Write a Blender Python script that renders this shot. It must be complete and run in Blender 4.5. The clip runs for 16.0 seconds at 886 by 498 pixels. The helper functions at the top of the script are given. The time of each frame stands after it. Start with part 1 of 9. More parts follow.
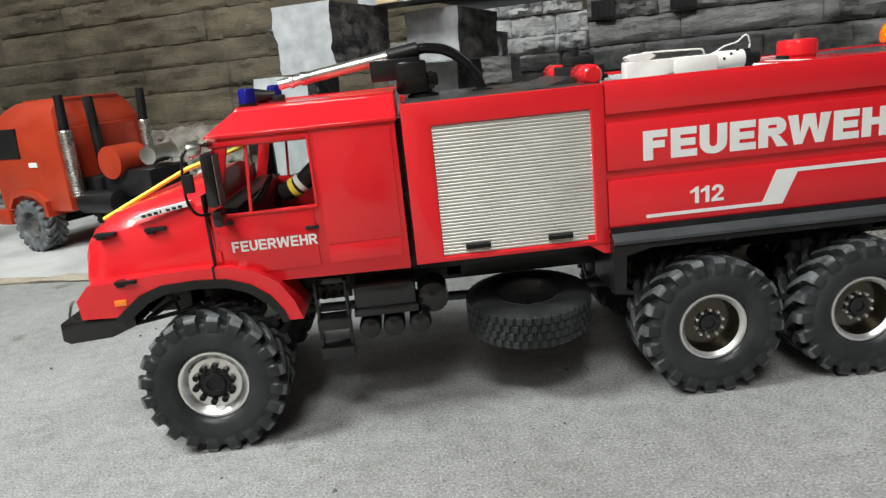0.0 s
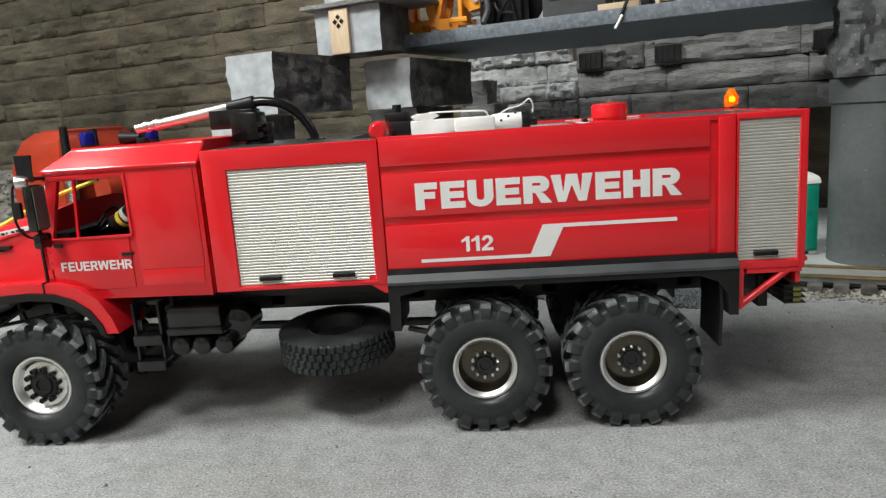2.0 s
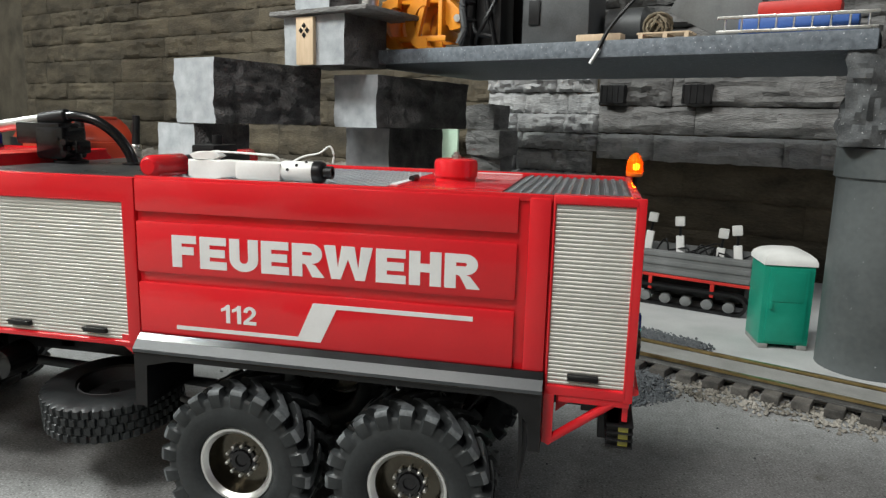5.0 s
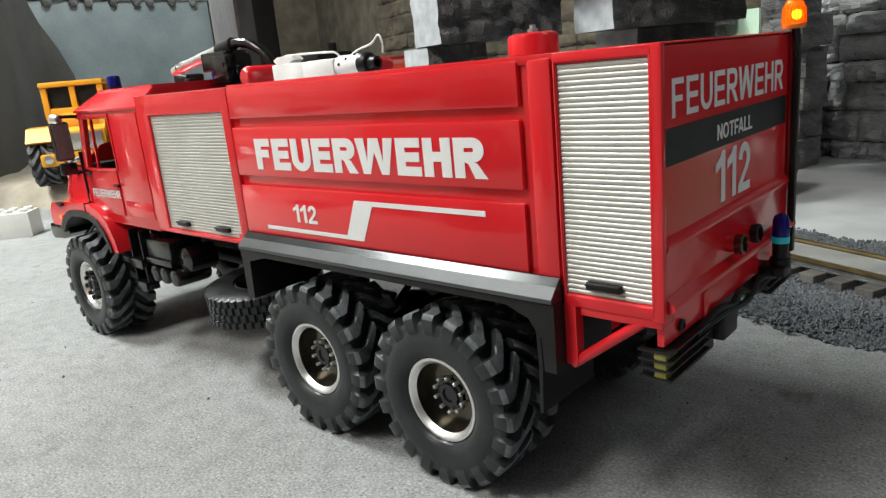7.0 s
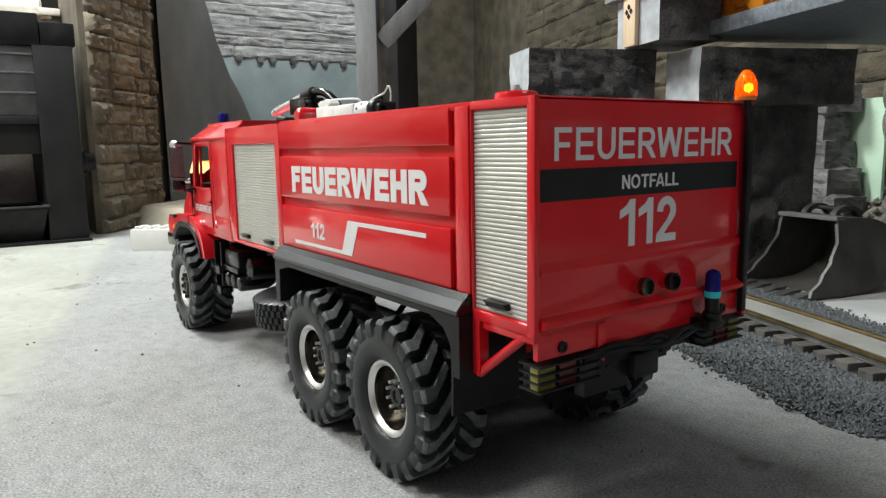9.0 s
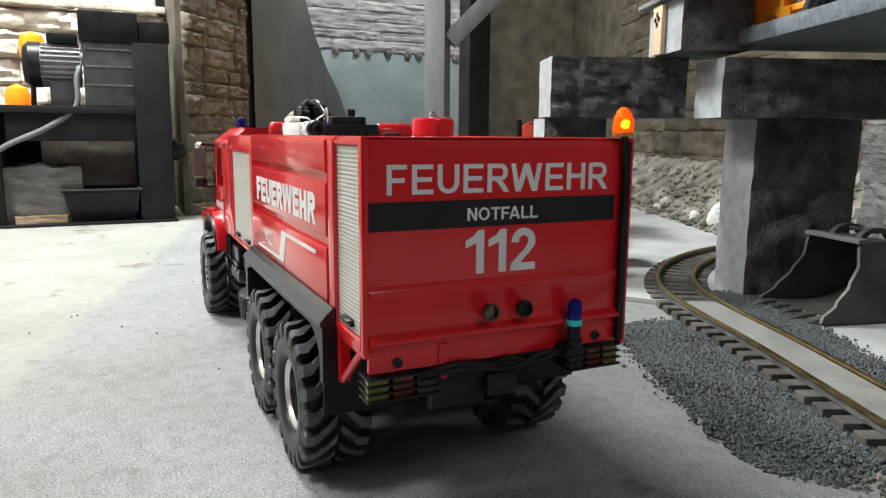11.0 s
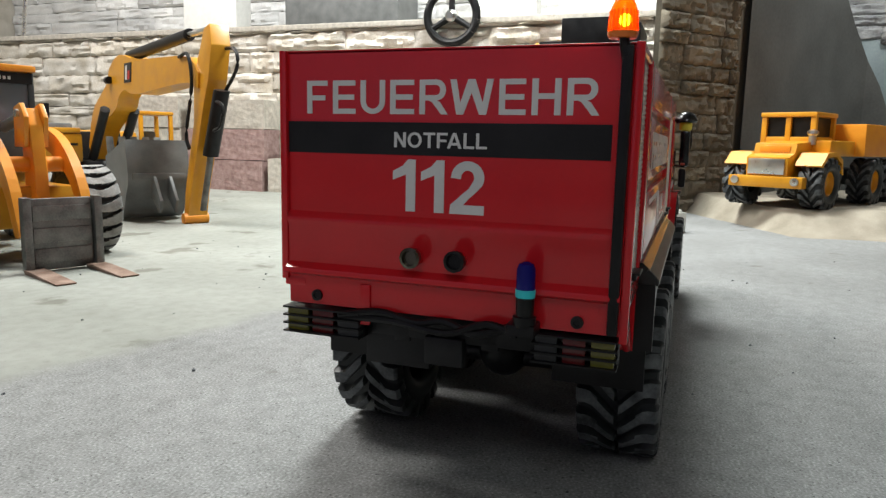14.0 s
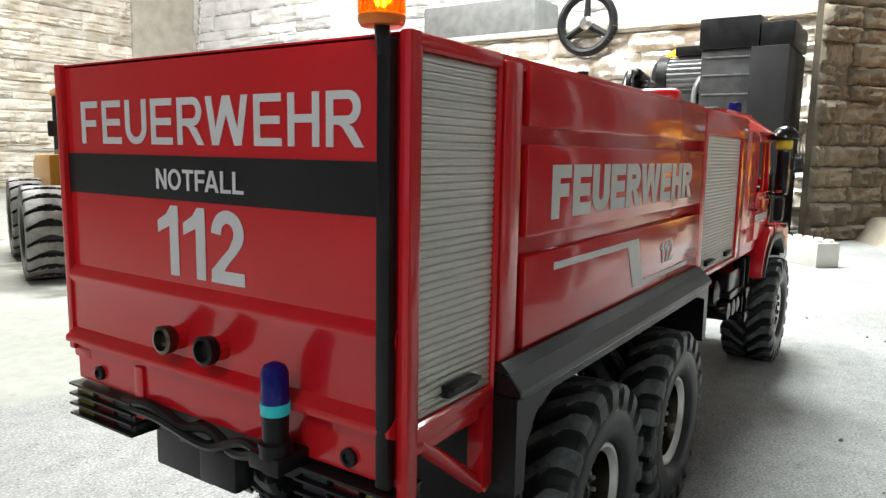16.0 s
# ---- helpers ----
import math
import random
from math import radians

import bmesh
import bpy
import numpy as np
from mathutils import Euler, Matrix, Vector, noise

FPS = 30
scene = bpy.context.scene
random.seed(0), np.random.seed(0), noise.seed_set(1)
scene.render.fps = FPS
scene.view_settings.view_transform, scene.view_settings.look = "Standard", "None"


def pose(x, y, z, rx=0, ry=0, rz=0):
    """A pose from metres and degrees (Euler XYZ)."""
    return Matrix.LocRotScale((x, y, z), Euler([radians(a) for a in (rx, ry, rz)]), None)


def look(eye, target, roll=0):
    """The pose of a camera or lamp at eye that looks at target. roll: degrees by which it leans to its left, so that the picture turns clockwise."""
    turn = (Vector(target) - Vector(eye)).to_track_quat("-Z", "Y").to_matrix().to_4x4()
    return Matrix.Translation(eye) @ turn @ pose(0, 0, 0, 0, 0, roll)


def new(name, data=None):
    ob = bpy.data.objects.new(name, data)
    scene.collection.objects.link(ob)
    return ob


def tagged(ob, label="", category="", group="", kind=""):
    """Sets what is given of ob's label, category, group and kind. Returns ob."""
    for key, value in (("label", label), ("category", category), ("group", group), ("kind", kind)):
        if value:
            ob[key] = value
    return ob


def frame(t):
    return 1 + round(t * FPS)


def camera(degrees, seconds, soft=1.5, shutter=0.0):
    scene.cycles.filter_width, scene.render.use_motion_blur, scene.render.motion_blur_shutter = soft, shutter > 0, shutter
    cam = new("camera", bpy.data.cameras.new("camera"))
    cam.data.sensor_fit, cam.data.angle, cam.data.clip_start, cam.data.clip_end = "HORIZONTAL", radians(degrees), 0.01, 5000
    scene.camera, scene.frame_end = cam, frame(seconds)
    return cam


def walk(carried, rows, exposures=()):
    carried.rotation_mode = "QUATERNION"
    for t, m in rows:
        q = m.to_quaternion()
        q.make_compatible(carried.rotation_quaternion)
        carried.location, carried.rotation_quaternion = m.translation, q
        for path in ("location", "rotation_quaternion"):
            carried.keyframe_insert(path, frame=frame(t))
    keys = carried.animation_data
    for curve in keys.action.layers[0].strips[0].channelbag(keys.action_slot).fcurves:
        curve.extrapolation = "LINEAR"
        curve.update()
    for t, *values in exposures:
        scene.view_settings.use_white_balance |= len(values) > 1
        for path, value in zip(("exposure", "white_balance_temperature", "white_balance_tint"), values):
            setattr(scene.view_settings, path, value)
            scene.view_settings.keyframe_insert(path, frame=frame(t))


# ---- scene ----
cam = camera(64.98, 16.0, 1.35)
PATH = [
    (0, (-0.2816, -0.4187, 0.2253), (-0.2658, 0.0645, 0.0977), -5.88),
    (0.3, (-0.2502, -0.4291, 0.2260), (-0.2526, 0.0549, 0.1006), -5.91),
    (0.5, (-0.2229, -0.4363, 0.2223), (-0.2366, 0.0486, 0.1012), -5.72),
    (0.8, (-0.1981, -0.4435, 0.2318), (-0.2204, 0.0390, 0.1026), -4.71),
    (1, (-0.1789, -0.4524, 0.2190), (-0.2041, 0.0348, 0.1094), -3.85),
    (1.3, (-0.1553, -0.4511, 0.2272), (-0.1813, 0.0367, 0.1205), -3.04),
    (1.5, (-0.1334, -0.4543, 0.2203), (-0.1665, 0.0351, 0.1232), -3.00),
    (1.8, (-0.1015, -0.4602, 0.2208), (-0.1387, 0.0287, 0.1228), -3.25),
    (2, (-0.0856, -0.4609, 0.2196), (-0.1262, 0.0280, 0.1232), -4.01),
    (2.3, (-0.0596, -0.4594, 0.2198), (-0.1076, 0.0291, 0.1243), -3.50),
    (2.5, (-0.0401, -0.4568, 0.2184), (-0.0925, 0.0322, 0.1284), -2.73),
    (2.8, (-0.0077, -0.4549, 0.2181), (-0.0657, 0.0349, 0.1358), -2.00),
    (3, (0.0123, -0.4488, 0.2243), (-0.0450, 0.0410, 0.1419), -1.74),
    (3.2, (0.0261, -0.4423, 0.2261), (-0.0366, 0.0475, 0.1476), -2.14),
    (5.3, (0.1120, -0.3262, 0.2402), (-0.0038, 0.1508, 0.1450), 2.26),
    (5.5, (0.1284, -0.3163, 0.2375), (0.0032, 0.1507, 0.1100), 2.01),
    (5.8, (0.1331, -0.2909, 0.2518), (-0.0107, 0.1594, 0.0889), 0.74),
    (6, (0.1369, -0.2801, 0.2464), (-0.0174, 0.1658, 0.0812), 0.08),
    (6.3, (0.1584, -0.2658, 0.2275), (-0.0671, 0.1480, 0.0605), -2.53),
    (6.5, (0.1754, -0.2551, 0.2173), (-0.0885, 0.1449, 0.0748), -3.26),
    (6.8, (0.2016, -0.2460, 0.2083), (-0.1001, 0.1320, 0.0817), -4.35),
    (7, (0.2211, -0.2336, 0.2047), (-0.1086, 0.1206, 0.0788), -5.50),
    (7.2, (0.2336, -0.2347, 0.2053), (-0.1145, 0.1043, 0.0875), -5.93),
    (7.5, (0.2476, -0.2288, 0.2066), (-0.1223, 0.0891, 0.0966), -5.78),
    (7.7, (0.2568, -0.2263, 0.2063), (-0.1155, 0.0905, 0.1014), -5.17),
    (8, (0.2736, -0.2206, 0.2043), (-0.1013, 0.0957, 0.1071), -5.28),
    (8.2, (0.2843, -0.2139, 0.2027), (-0.0895, 0.1068, 0.1165), -4.66),
    (8.5, (0.3055, -0.2124, 0.1980), (-0.0862, 0.0894, 0.1237), -4.13),
    (8.7, (0.3205, -0.2114, 0.1938), (-0.0793, 0.0787, 0.1164), -2.48),
    (9, (0.3282, -0.1955, 0.1859), (-0.0783, 0.0863, 0.1131), -1.06),
    (9.2, (0.3392, -0.1858, 0.1895), (-0.0719, 0.0901, 0.1201), -0.90),
    (11.3, (0.4189, -0.0746, 0.2073), (-0.0341, 0.1208, 0.1257), -0.18),
    (11.5, (0.4196, -0.0515, 0.2055), (-0.0413, 0.1238, 0.1228), -0.71),
    (11.8, (0.4245, -0.0132, 0.1909), (-0.0582, 0.0786, 0.0980), -0.90),
    (12, (0.4261, 0.0068, 0.1810), (-0.0652, 0.0497, 0.0985), -1.35),
    (12.3, (0.4362, 0.0475, 0.1853), (-0.0578, 0.0470, 0.1078), -1.03),
    (12.5, (0.4343, 0.0683, 0.1907), (-0.0588, 0.0435, 0.1118), -0.49),
    (13, (0.4326, 0.1067, 0.1837), (-0.0577, 0.0562, 0.1000), 1.22),
    (13.3, (0.4292, 0.1360, 0.1818), (-0.0569, 0.0614, 0.0913), 1.37),
    (13.5, (0.4219, 0.1410, 0.1749), (-0.0649, 0.0633, 0.0911), 1.95),
    (14, (0.3872, 0.1777, 0.1675), (-0.0780, 0.0107, 0.0917), 1.24),
    (14.2, (0.3728, 0.1973, 0.1644), (-0.0788, -0.0035, 0.0882), 0.93),
    (14.5, (0.3542, 0.2092, 0.1612), (-0.0913, -0.0055, 0.0878), 1.77),
    (14.7, (0.3371, 0.2188, 0.1622), (-0.1055, -0.0040, 0.0959), 1.81),
    (15, (0.3171, 0.2306, 0.1618), (-0.1197, -0.0024, 0.0917), 2.47),
    (15.2, (0.3118, 0.2293, 0.1612), (-0.1225, -0.0062, 0.0838), 2.06),
    (15.5, (0.2859, 0.2324, 0.1590), (-0.1408, -0.0161, 0.0803), 2.24),
    (15.7, (0.2688, 0.2399, 0.1652), (-0.1471, -0.0263, 0.0870), 1.19),
    (16, (0.2452, 0.2550, 0.1782), (-0.1664, -0.0203, 0.1090), 1.02),
]
EXPOSURES = [(0, -0.12), (3, -0.15), (5.5, -0.18), (6.1, -0.08), (6.6, 0.12), (9, 0.10), (11.5, 0.32), (12.1, 0.12), (12.5, 0.03), (14, 0.08), (15, 0.36), (16, 0.88)]
walk(cam, [(t, look(eye, target, roll)) for t, eye, target, roll in PATH], EXPOSURES)

# world: a dark cellar, hardly any light of its own
world = bpy.data.worlds.new("cellar_world")
world.use_nodes = True
world.node_tree.nodes["Background"].inputs[0].default_value = (0.80, 0.77, 0.68, 1)
world.node_tree.nodes["Background"].inputs[1].default_value = 0.037
scene.world = world


def area_lamp(name, eye, target, width, length, watts, colour):
    data = bpy.data.lights.new(name, "AREA")
    data.shape, data.size, data.size_y, data.energy, data.color = "RECTANGLE", width, length, watts, colour
    ob = new(name, data)
    ob.matrix_basis = look(eye, target)
    return ob


# ceiling lamps of the cellar, then four added fill lights
area_lamp("ceiling_lamp_light", (-1.25, -0.22, 1.48), (-0.75, -0.12, 0), 0.5, 0.3, 44, (0.95, 1.0, 0.97))
area_lamp("wall_lamp_light", (-0.70, -1.85, 1.45), (-1.72, -1.60, 0.35), 0.8, 0.4, 18, (1.0, 0.98, 0.94))
area_lamp("side_lamp_light", (-0.50, -1.15, 1.80), (-0.15, -0.20, 0.0), 0.7, 0.30, 29, (1.0, 0.99, 0.95))
# overhead fill added to lift the engine's shaded back
area_lamp("end_lamp_light", (2.0, -0.3, 2.25), (0.5, 0.0, 0.1), 1.6, 1.6, 1.6, (0.80, 0.86, 1.0))
# low violet fill added for the back panel; no window is there
area_lamp("end_window_light", (2.9, -0.3, 0.85), (0.0, 0.0, 0.3), 3.0, 1.5, 2.6, (0.60, 0.47, 1.0))
# fill added to brighten the far bay, without a fitting
area_lamp("bay_lamp_light", (-1.75, 0.95, 1.45), (-2.1, 0.8, 0.2), 0.3, 0.3, 10.5, (0.95, 1.0, 1.0))
# fill added to brighten the track side and back wall
area_lamp("yard_lamp_light", (1.15, 0.32, 1.15), (0.35, 0.85, 0.15), 0.5, 0.4, 3.0, (0.92, 0.97, 1.0))

# ---- materials ----
def material(name, dark, light, rough=0.5, metal=0.0, scale=40.0, grain=900.0, bump=0.1, coat=0.0, piece=0.0,
             emit=None, power=0.0, rough_var=0.12, detail=6.0, stretch=(1, 1, 1), depth=0.002):
    """Two tones mixed by coarse and fine noise, with fine relief; piece: how far the tone changes from piece to piece."""
    m = bpy.data.materials.new(name)
    m.use_nodes = True
    t = m.node_tree
    p = t.nodes["Principled BSDF"]
    geo = t.nodes.new("ShaderNodeNewGeometry")
    mp = t.nodes.new("ShaderNodeMapping")
    mp.inputs["Scale"].default_value = stretch
    t.links.new(geo.outputs["Position"], mp.inputs["Vector"])
    big, fine = t.nodes.new("ShaderNodeTexNoise"), t.nodes.new("ShaderNodeTexNoise")
    big.inputs["Scale"].default_value, big.inputs["Detail"].default_value = scale, detail
    fine.inputs["Scale"].default_value, fine.inputs["Detail"].default_value = grain, 3.0
    for n in (big, fine):
        t.links.new(mp.outputs["Vector"], n.inputs["Vector"])
    add = t.nodes.new("ShaderNodeMath")
    add.operation = "MULTIPLY_ADD"
    t.links.new(fine.outputs["Fac"], add.inputs[0])
    add.inputs[1].default_value = 0.35
    t.links.new(big.outputs["Fac"], add.inputs[2])
    ramp = t.nodes.new("ShaderNodeValToRGB")
    ramp.color_ramp.elements[0].position, ramp.color_ramp.elements[1].position = 0.45, 0.9
    ramp.color_ramp.elements[0].color, ramp.color_ramp.elements[1].color = (*dark, 1), (*light, 1)
    t.links.new(add.outputs[0], ramp.inputs["Fac"])
    colour = ramp.outputs["Color"]
    if piece:
        info = t.nodes.new("ShaderNodeObjectInfo")
        span = t.nodes.new("ShaderNodeMapRange")
        span.inputs["To Min"].default_value, span.inputs["To Max"].default_value = 1 - piece, 1 + piece
        t.links.new(info.outputs["Random"], span.inputs["Value"])
        hsv = t.nodes.new("ShaderNodeHueSaturation")
        t.links.new(colour, hsv.inputs["Color"])
        t.links.new(span.outputs["Result"], hsv.inputs["Value"])
        colour = hsv.outputs["Color"]
    t.links.new(colour, p.inputs["Base Color"])
    rr = t.nodes.new("ShaderNodeMapRange")
    rr.inputs["To Min"].default_value, rr.inputs["To Max"].default_value = max(rough - rough_var, 0.02), min(rough + rough_var, 1)
    t.links.new(big.outputs["Fac"], rr.inputs["Value"])
    t.links.new(rr.outputs["Result"], p.inputs["Roughness"])
    p.inputs["Metallic"].default_value = metal
    p.inputs["Coat Weight"].default_value = coat
    p.inputs["Coat Roughness"].default_value = 0.06
    if bump:
        b = t.nodes.new("ShaderNodeBump")
        b.inputs["Strength"].default_value, b.inputs["Distance"].default_value = bump, depth
        t.links.new(add.outputs[0], b.inputs["Height"])
        t.links.new(b.outputs["Normal"], p.inputs["Normal"])
    if emit:
        p.inputs["Emission Color"].default_value = (*emit, 1)
        p.inputs["Emission Strength"].default_value = power
    return m


def glass(name, colour, rough=0.05, emit=None, power=0.0, clear=0.9):
    """A thin coloured or clear pane: it lets light straight through and shines a little."""
    m = bpy.data.materials.new(name)
    m.use_nodes = True
    t = m.node_tree
    p = t.nodes["Principled BSDF"]
    p.inputs["Base Color"].default_value = (*colour, 1)
    p.inputs["Roughness"].default_value = rough
    through_ = t.nodes.new("ShaderNodeBsdfTransparent")
    through_.inputs[0].default_value = (*colour, 1)
    mixed = t.nodes.new("ShaderNodeMixShader")
    mixed.inputs[0].default_value = clear
    t.links.new(p.outputs[0], mixed.inputs[1])
    t.links.new(through_.outputs[0], mixed.inputs[2])
    t.links.new(mixed.outputs[0], t.nodes["Material Output"].inputs[0])
    if emit:
        p.inputs["Emission Color"].default_value = (*emit, 1)
        p.inputs["Emission Strength"].default_value = power
    return m


RED = material("red_paint", (0.595, 0.0138, 0.0212), (0.655, 0.0163, 0.0242), 0.22, 0, 25, 500, 0.0, 0.5, rough_var=0.015)
RED.node_tree.nodes["Principled BSDF"].inputs["Specular IOR Level"].default_value = 0.24
ORANGE_RED = material("orange_red_paint", (0.32, 0.028, 0.011), (0.42, 0.042, 0.014), 0.35, 0, 25, 500, 0.03, 0.3)
WHITE_VINYL = material("white_vinyl", (0.66, 0.66, 0.66), (0.74, 0.74, 0.74), 0.4, 0, 60, 900, 0.02)
BLACK_VINYL = material("black_vinyl", (0.012, 0.012, 0.013), (0.02, 0.02, 0.022), 0.4, 0, 60, 900, 0.02)
BLACK = material("black_plastic", (0.007, 0.007, 0.0075), (0.016, 0.016, 0.017), 0.36, 0, 50, 900, 0.04)
GLOSS_BLACK = material("glossy_black_plastic", (0.005, 0.005, 0.0055), (0.010, 0.010, 0.011), 0.2, 0, 50, 900, 0.02, rough_var=0.05)
# grey tone standing in for the sheen on the glossy black sill edge
SILL_SHEEN = material("painted_sill_sheen", (0.028, 0.032, 0.036), (0.052, 0.057, 0.062), 0.40, 0.0, 40, 900, 0.05)
CHASSIS = material("black_chassis_metal", (0.008, 0.008, 0.009), (0.02, 0.02, 0.021), 0.35, 0.0, 60, 900, 0.06)
RUBBER = material("tyre_rubber", (0.014, 0.0156, 0.0164), (0.037, 0.0405, 0.042), 0.36, 0, 45, 500, 0.08)
DUSTY = material("dusty_rubber", (0.033, 0.036, 0.038), (0.17, 0.182, 0.19), 0.5, 0, 90, 600, 0.2)
PALE_DUST = material("pale_dusty_rubber", (0.15, 0.15, 0.147), (0.36, 0.36, 0.35), 0.85, 0, 60, 500, 0.2)
RIM_ALU = material("satin_turned_aluminium", (0.68, 0.68, 0.66), (0.84, 0.84, 0.82), 0.34, 0.9, 60, 700, 0.03)
ALU = material("brushed_aluminium", (0.62, 0.62, 0.6), (0.78, 0.78, 0.76), 0.28, 1.0, 60, 700, 0.03)
SHUTTER = material("ribbed_aluminium", (0.50, 0.496, 0.462), (0.58, 0.575, 0.54), 0.40, 0.5, 30, 500, 0.02)
SILVER = material("silver_metal", (0.5, 0.5, 0.49), (0.72, 0.72, 0.7), 0.3, 1.0, 40, 600, 0.04)
STRAW = material("straw_cord", (0.13, 0.105, 0.07), (0.32, 0.27, 0.19), 0.8, 0, 90, 700, 0.3)
TREAD = material("tread_plate", (0.32, 0.34, 0.36), (0.48, 0.505, 0.53), 0.34, 0.75, 40, 600, 0.05)
GRATING = material("dark_metal_grating", (0.07, 0.078, 0.085), (0.16, 0.17, 0.18), 0.42, 0.6, 60, 700, 0.05)
DECK = material("black_deck", (0.02, 0.021, 0.022), (0.04, 0.042, 0.043), 0.3, 0, 30, 600, 0.05)
WHITE_PLASTIC = material("white_plastic", (0.72, 0.72, 0.7), (0.82, 0.82, 0.8), 0.4, 0, 60, 700, 0.03)
BLUE_LENS = glass("blue_lens", (0.010, 0.012, 0.27), 0.1, clear=0.35)
CYAN = material("cyan_ring", (0.02, 0.4, 0.45), (0.03, 0.5, 0.55), 0.35, 0, 60, 900, 0.02, emit=(0.0, 0.45, 0.5), power=0.1)
AMBER_LENS = glass("amber_lens", (1.0, 0.36, 0.015), 0.12, (1.0, 0.30, 0.0), 0.05, 0.72)
AMBER_GLOW = material("amber_glow", (1.0, 0.4, 0.05), (1.0, 0.5, 0.1), 0.4, 0, 50, 500, 0, emit=(1.0, 0.66, 0.2), power=34)
ORANGE_LENS = material("orange_lens", (0.8, 0.16, 0.01), (0.9, 0.22, 0.02), 0.2, 0, 50, 500, 0, 0.3)
RED_LENS = material("red_lens", (0.12, 0.006, 0.006), (0.2, 0.01, 0.01), 0.25, 0, 50, 500, 0, 0.3)
YELLOW_LENS = material("yellow_lens", (0.16, 0.145, 0.02), (0.26, 0.24, 0.04), 0.25, 0, 50, 500, 0, 0.3)
CLEAR = glass("window_glass", (0.97, 0.98, 0.975), 0.03, clear=0.985)
CLEAR.node_tree.nodes["Principled BSDF"].inputs["Base Color"].default_value = (0.005, 0.005, 0.005, 1)
TINTED = glass("tinted_glass", (0.42, 0.46, 0.50), 0.06, clear=0.72)
DOLL_PINK = material("faded_doll_pink", (0.22, 0.10, 0.09), (0.34, 0.17, 0.15), 0.6, 0, 40, 500, 0.1)
BRASS = material("brass", (0.45, 0.33, 0.14), (0.65, 0.5, 0.24), 0.35, 1.0, 60, 700, 0.05)
YELLOW_STRAP = material("yellow_strap", (0.75, 0.6, 0.04), (0.85, 0.7, 0.08), 0.6, 0, 60, 900, 0.1)
GREEN_PLASTIC = material("green_plastic", (0.0, 0.23, 0.15), (0.01, 0.3, 0.2), 0.4, 0, 40, 700, 0.04)
YELLOW = material("yellow_paint", (0.56, 0.235, 0.007), (0.68, 0.315, 0.012), 0.38, 0, 30, 600, 0.05, 0.2)
ORANGE = material("orange_paint", (0.75, 0.25, 0.012), (0.85, 0.33, 0.02), 0.4, 0, 30, 600, 0.05, 0.2)
GREY_PAINT = material("grey_paint", (0.1, 0.105, 0.105), (0.17, 0.175, 0.175), 0.5, 0, 30, 500, 0.08)
MOTOR_GREY = material("cast_aluminium_motor", (0.22, 0.225, 0.23), (0.36, 0.365, 0.37), 0.55, 0.3, 40, 500, 0.08)
STEEL_GREY = material("dull_grey_bucket", (0.046, 0.045, 0.041), (0.12, 0.116, 0.107), 0.5, 0.1, 30, 500, 0.08)
STEEL = material("worn_steel", (0.1, 0.1, 0.1), (0.26, 0.26, 0.25), 0.45, 0.7, 45, 500, 0.12)
RUSTY = material("rusty_fork_steel", (0.16, 0.09, 0.06), (0.35, 0.25, 0.2), 0.6, 0.3, 45, 500, 0.12)
GRANITE = material("sawn_grey_granite", (0.26, 0.28, 0.30), (0.44, 0.46, 0.48), 0.6, 0, 60, 900, 0.12, piece=0.1)
FLECKED = material("flecked_dark_stone", (0.04, 0.043, 0.046), (0.125, 0.13, 0.134), 0.8, 0, 70, 700, 0.6, depth=0.003)
DARK_STONE = material("dark_rough_stone", (0.030, 0.029, 0.029), (0.185, 0.178, 0.177), 0.7, 0, 32, 420, 1.0, piece=0.15, detail=9.0, depth=0.014)


def flecks(m, scale, least, colour):
    """Small bright grains strewn over a material."""
    t = m.node_tree
    p = t.nodes["Principled BSDF"]
    base = p.inputs["Base Color"].links[0].from_socket
    n = t.nodes.new("ShaderNodeTexNoise")
    n.inputs["Scale"].default_value, n.inputs["Detail"].default_value = scale, 1.0
    t.links.new(t.nodes["Mapping"].outputs["Vector"], n.inputs["Vector"])
    span = t.nodes.new("ShaderNodeMapRange")
    span.inputs["From Min"].default_value, span.inputs["From Max"].default_value = least, least + 0.02
    t.links.new(n.outputs["Fac"], span.inputs["Value"])
    blend = t.nodes.new("ShaderNodeMix")
    blend.data_type = "RGBA"
    t.links.new(span.outputs["Result"], blend.inputs[0])
    t.links.new(base, blend.inputs[6])
    blend.inputs[7].default_value = (*colour, 1)
    t.links.new(blend.outputs[2], p.inputs["Base Color"])


SHELF = material("speckled_grey_board", (0.075, 0.09, 0.108), (0.18, 0.205, 0.235), 0.6, 0, 160, 900, 0.15)
PIPE = material("dark_grey_pipe", (0.058, 0.066, 0.068), (0.112, 0.124, 0.126), 0.5, 0, 14, 160, 0.12, detail=9.0)
flecks(FLECKED, 560, 0.745, (0.75, 0.76, 0.76))
flecks(SHELF, 650, 0.735, (0.75, 0.78, 0.80))
flecks(PIPE, 480, 0.79, (0.5, 0.52, 0.52))
BROWN_STONE = material("brown_wall_stone", (0.040, 0.033, 0.023), (0.145, 0.120, 0.082), 0.85, 0, 14, 180, 0.8, piece=0.24, depth=0.008, stretch=(0.8, 0.8, 1.8))
GREY_STONE = material("grey_wall_stone", (0.088, 0.087, 0.085), (0.245, 0.24, 0.235), 0.85, 0, 22, 220, 0.9, piece=0.2, depth=0.010, stretch=(0.7, 0.7, 2.2))
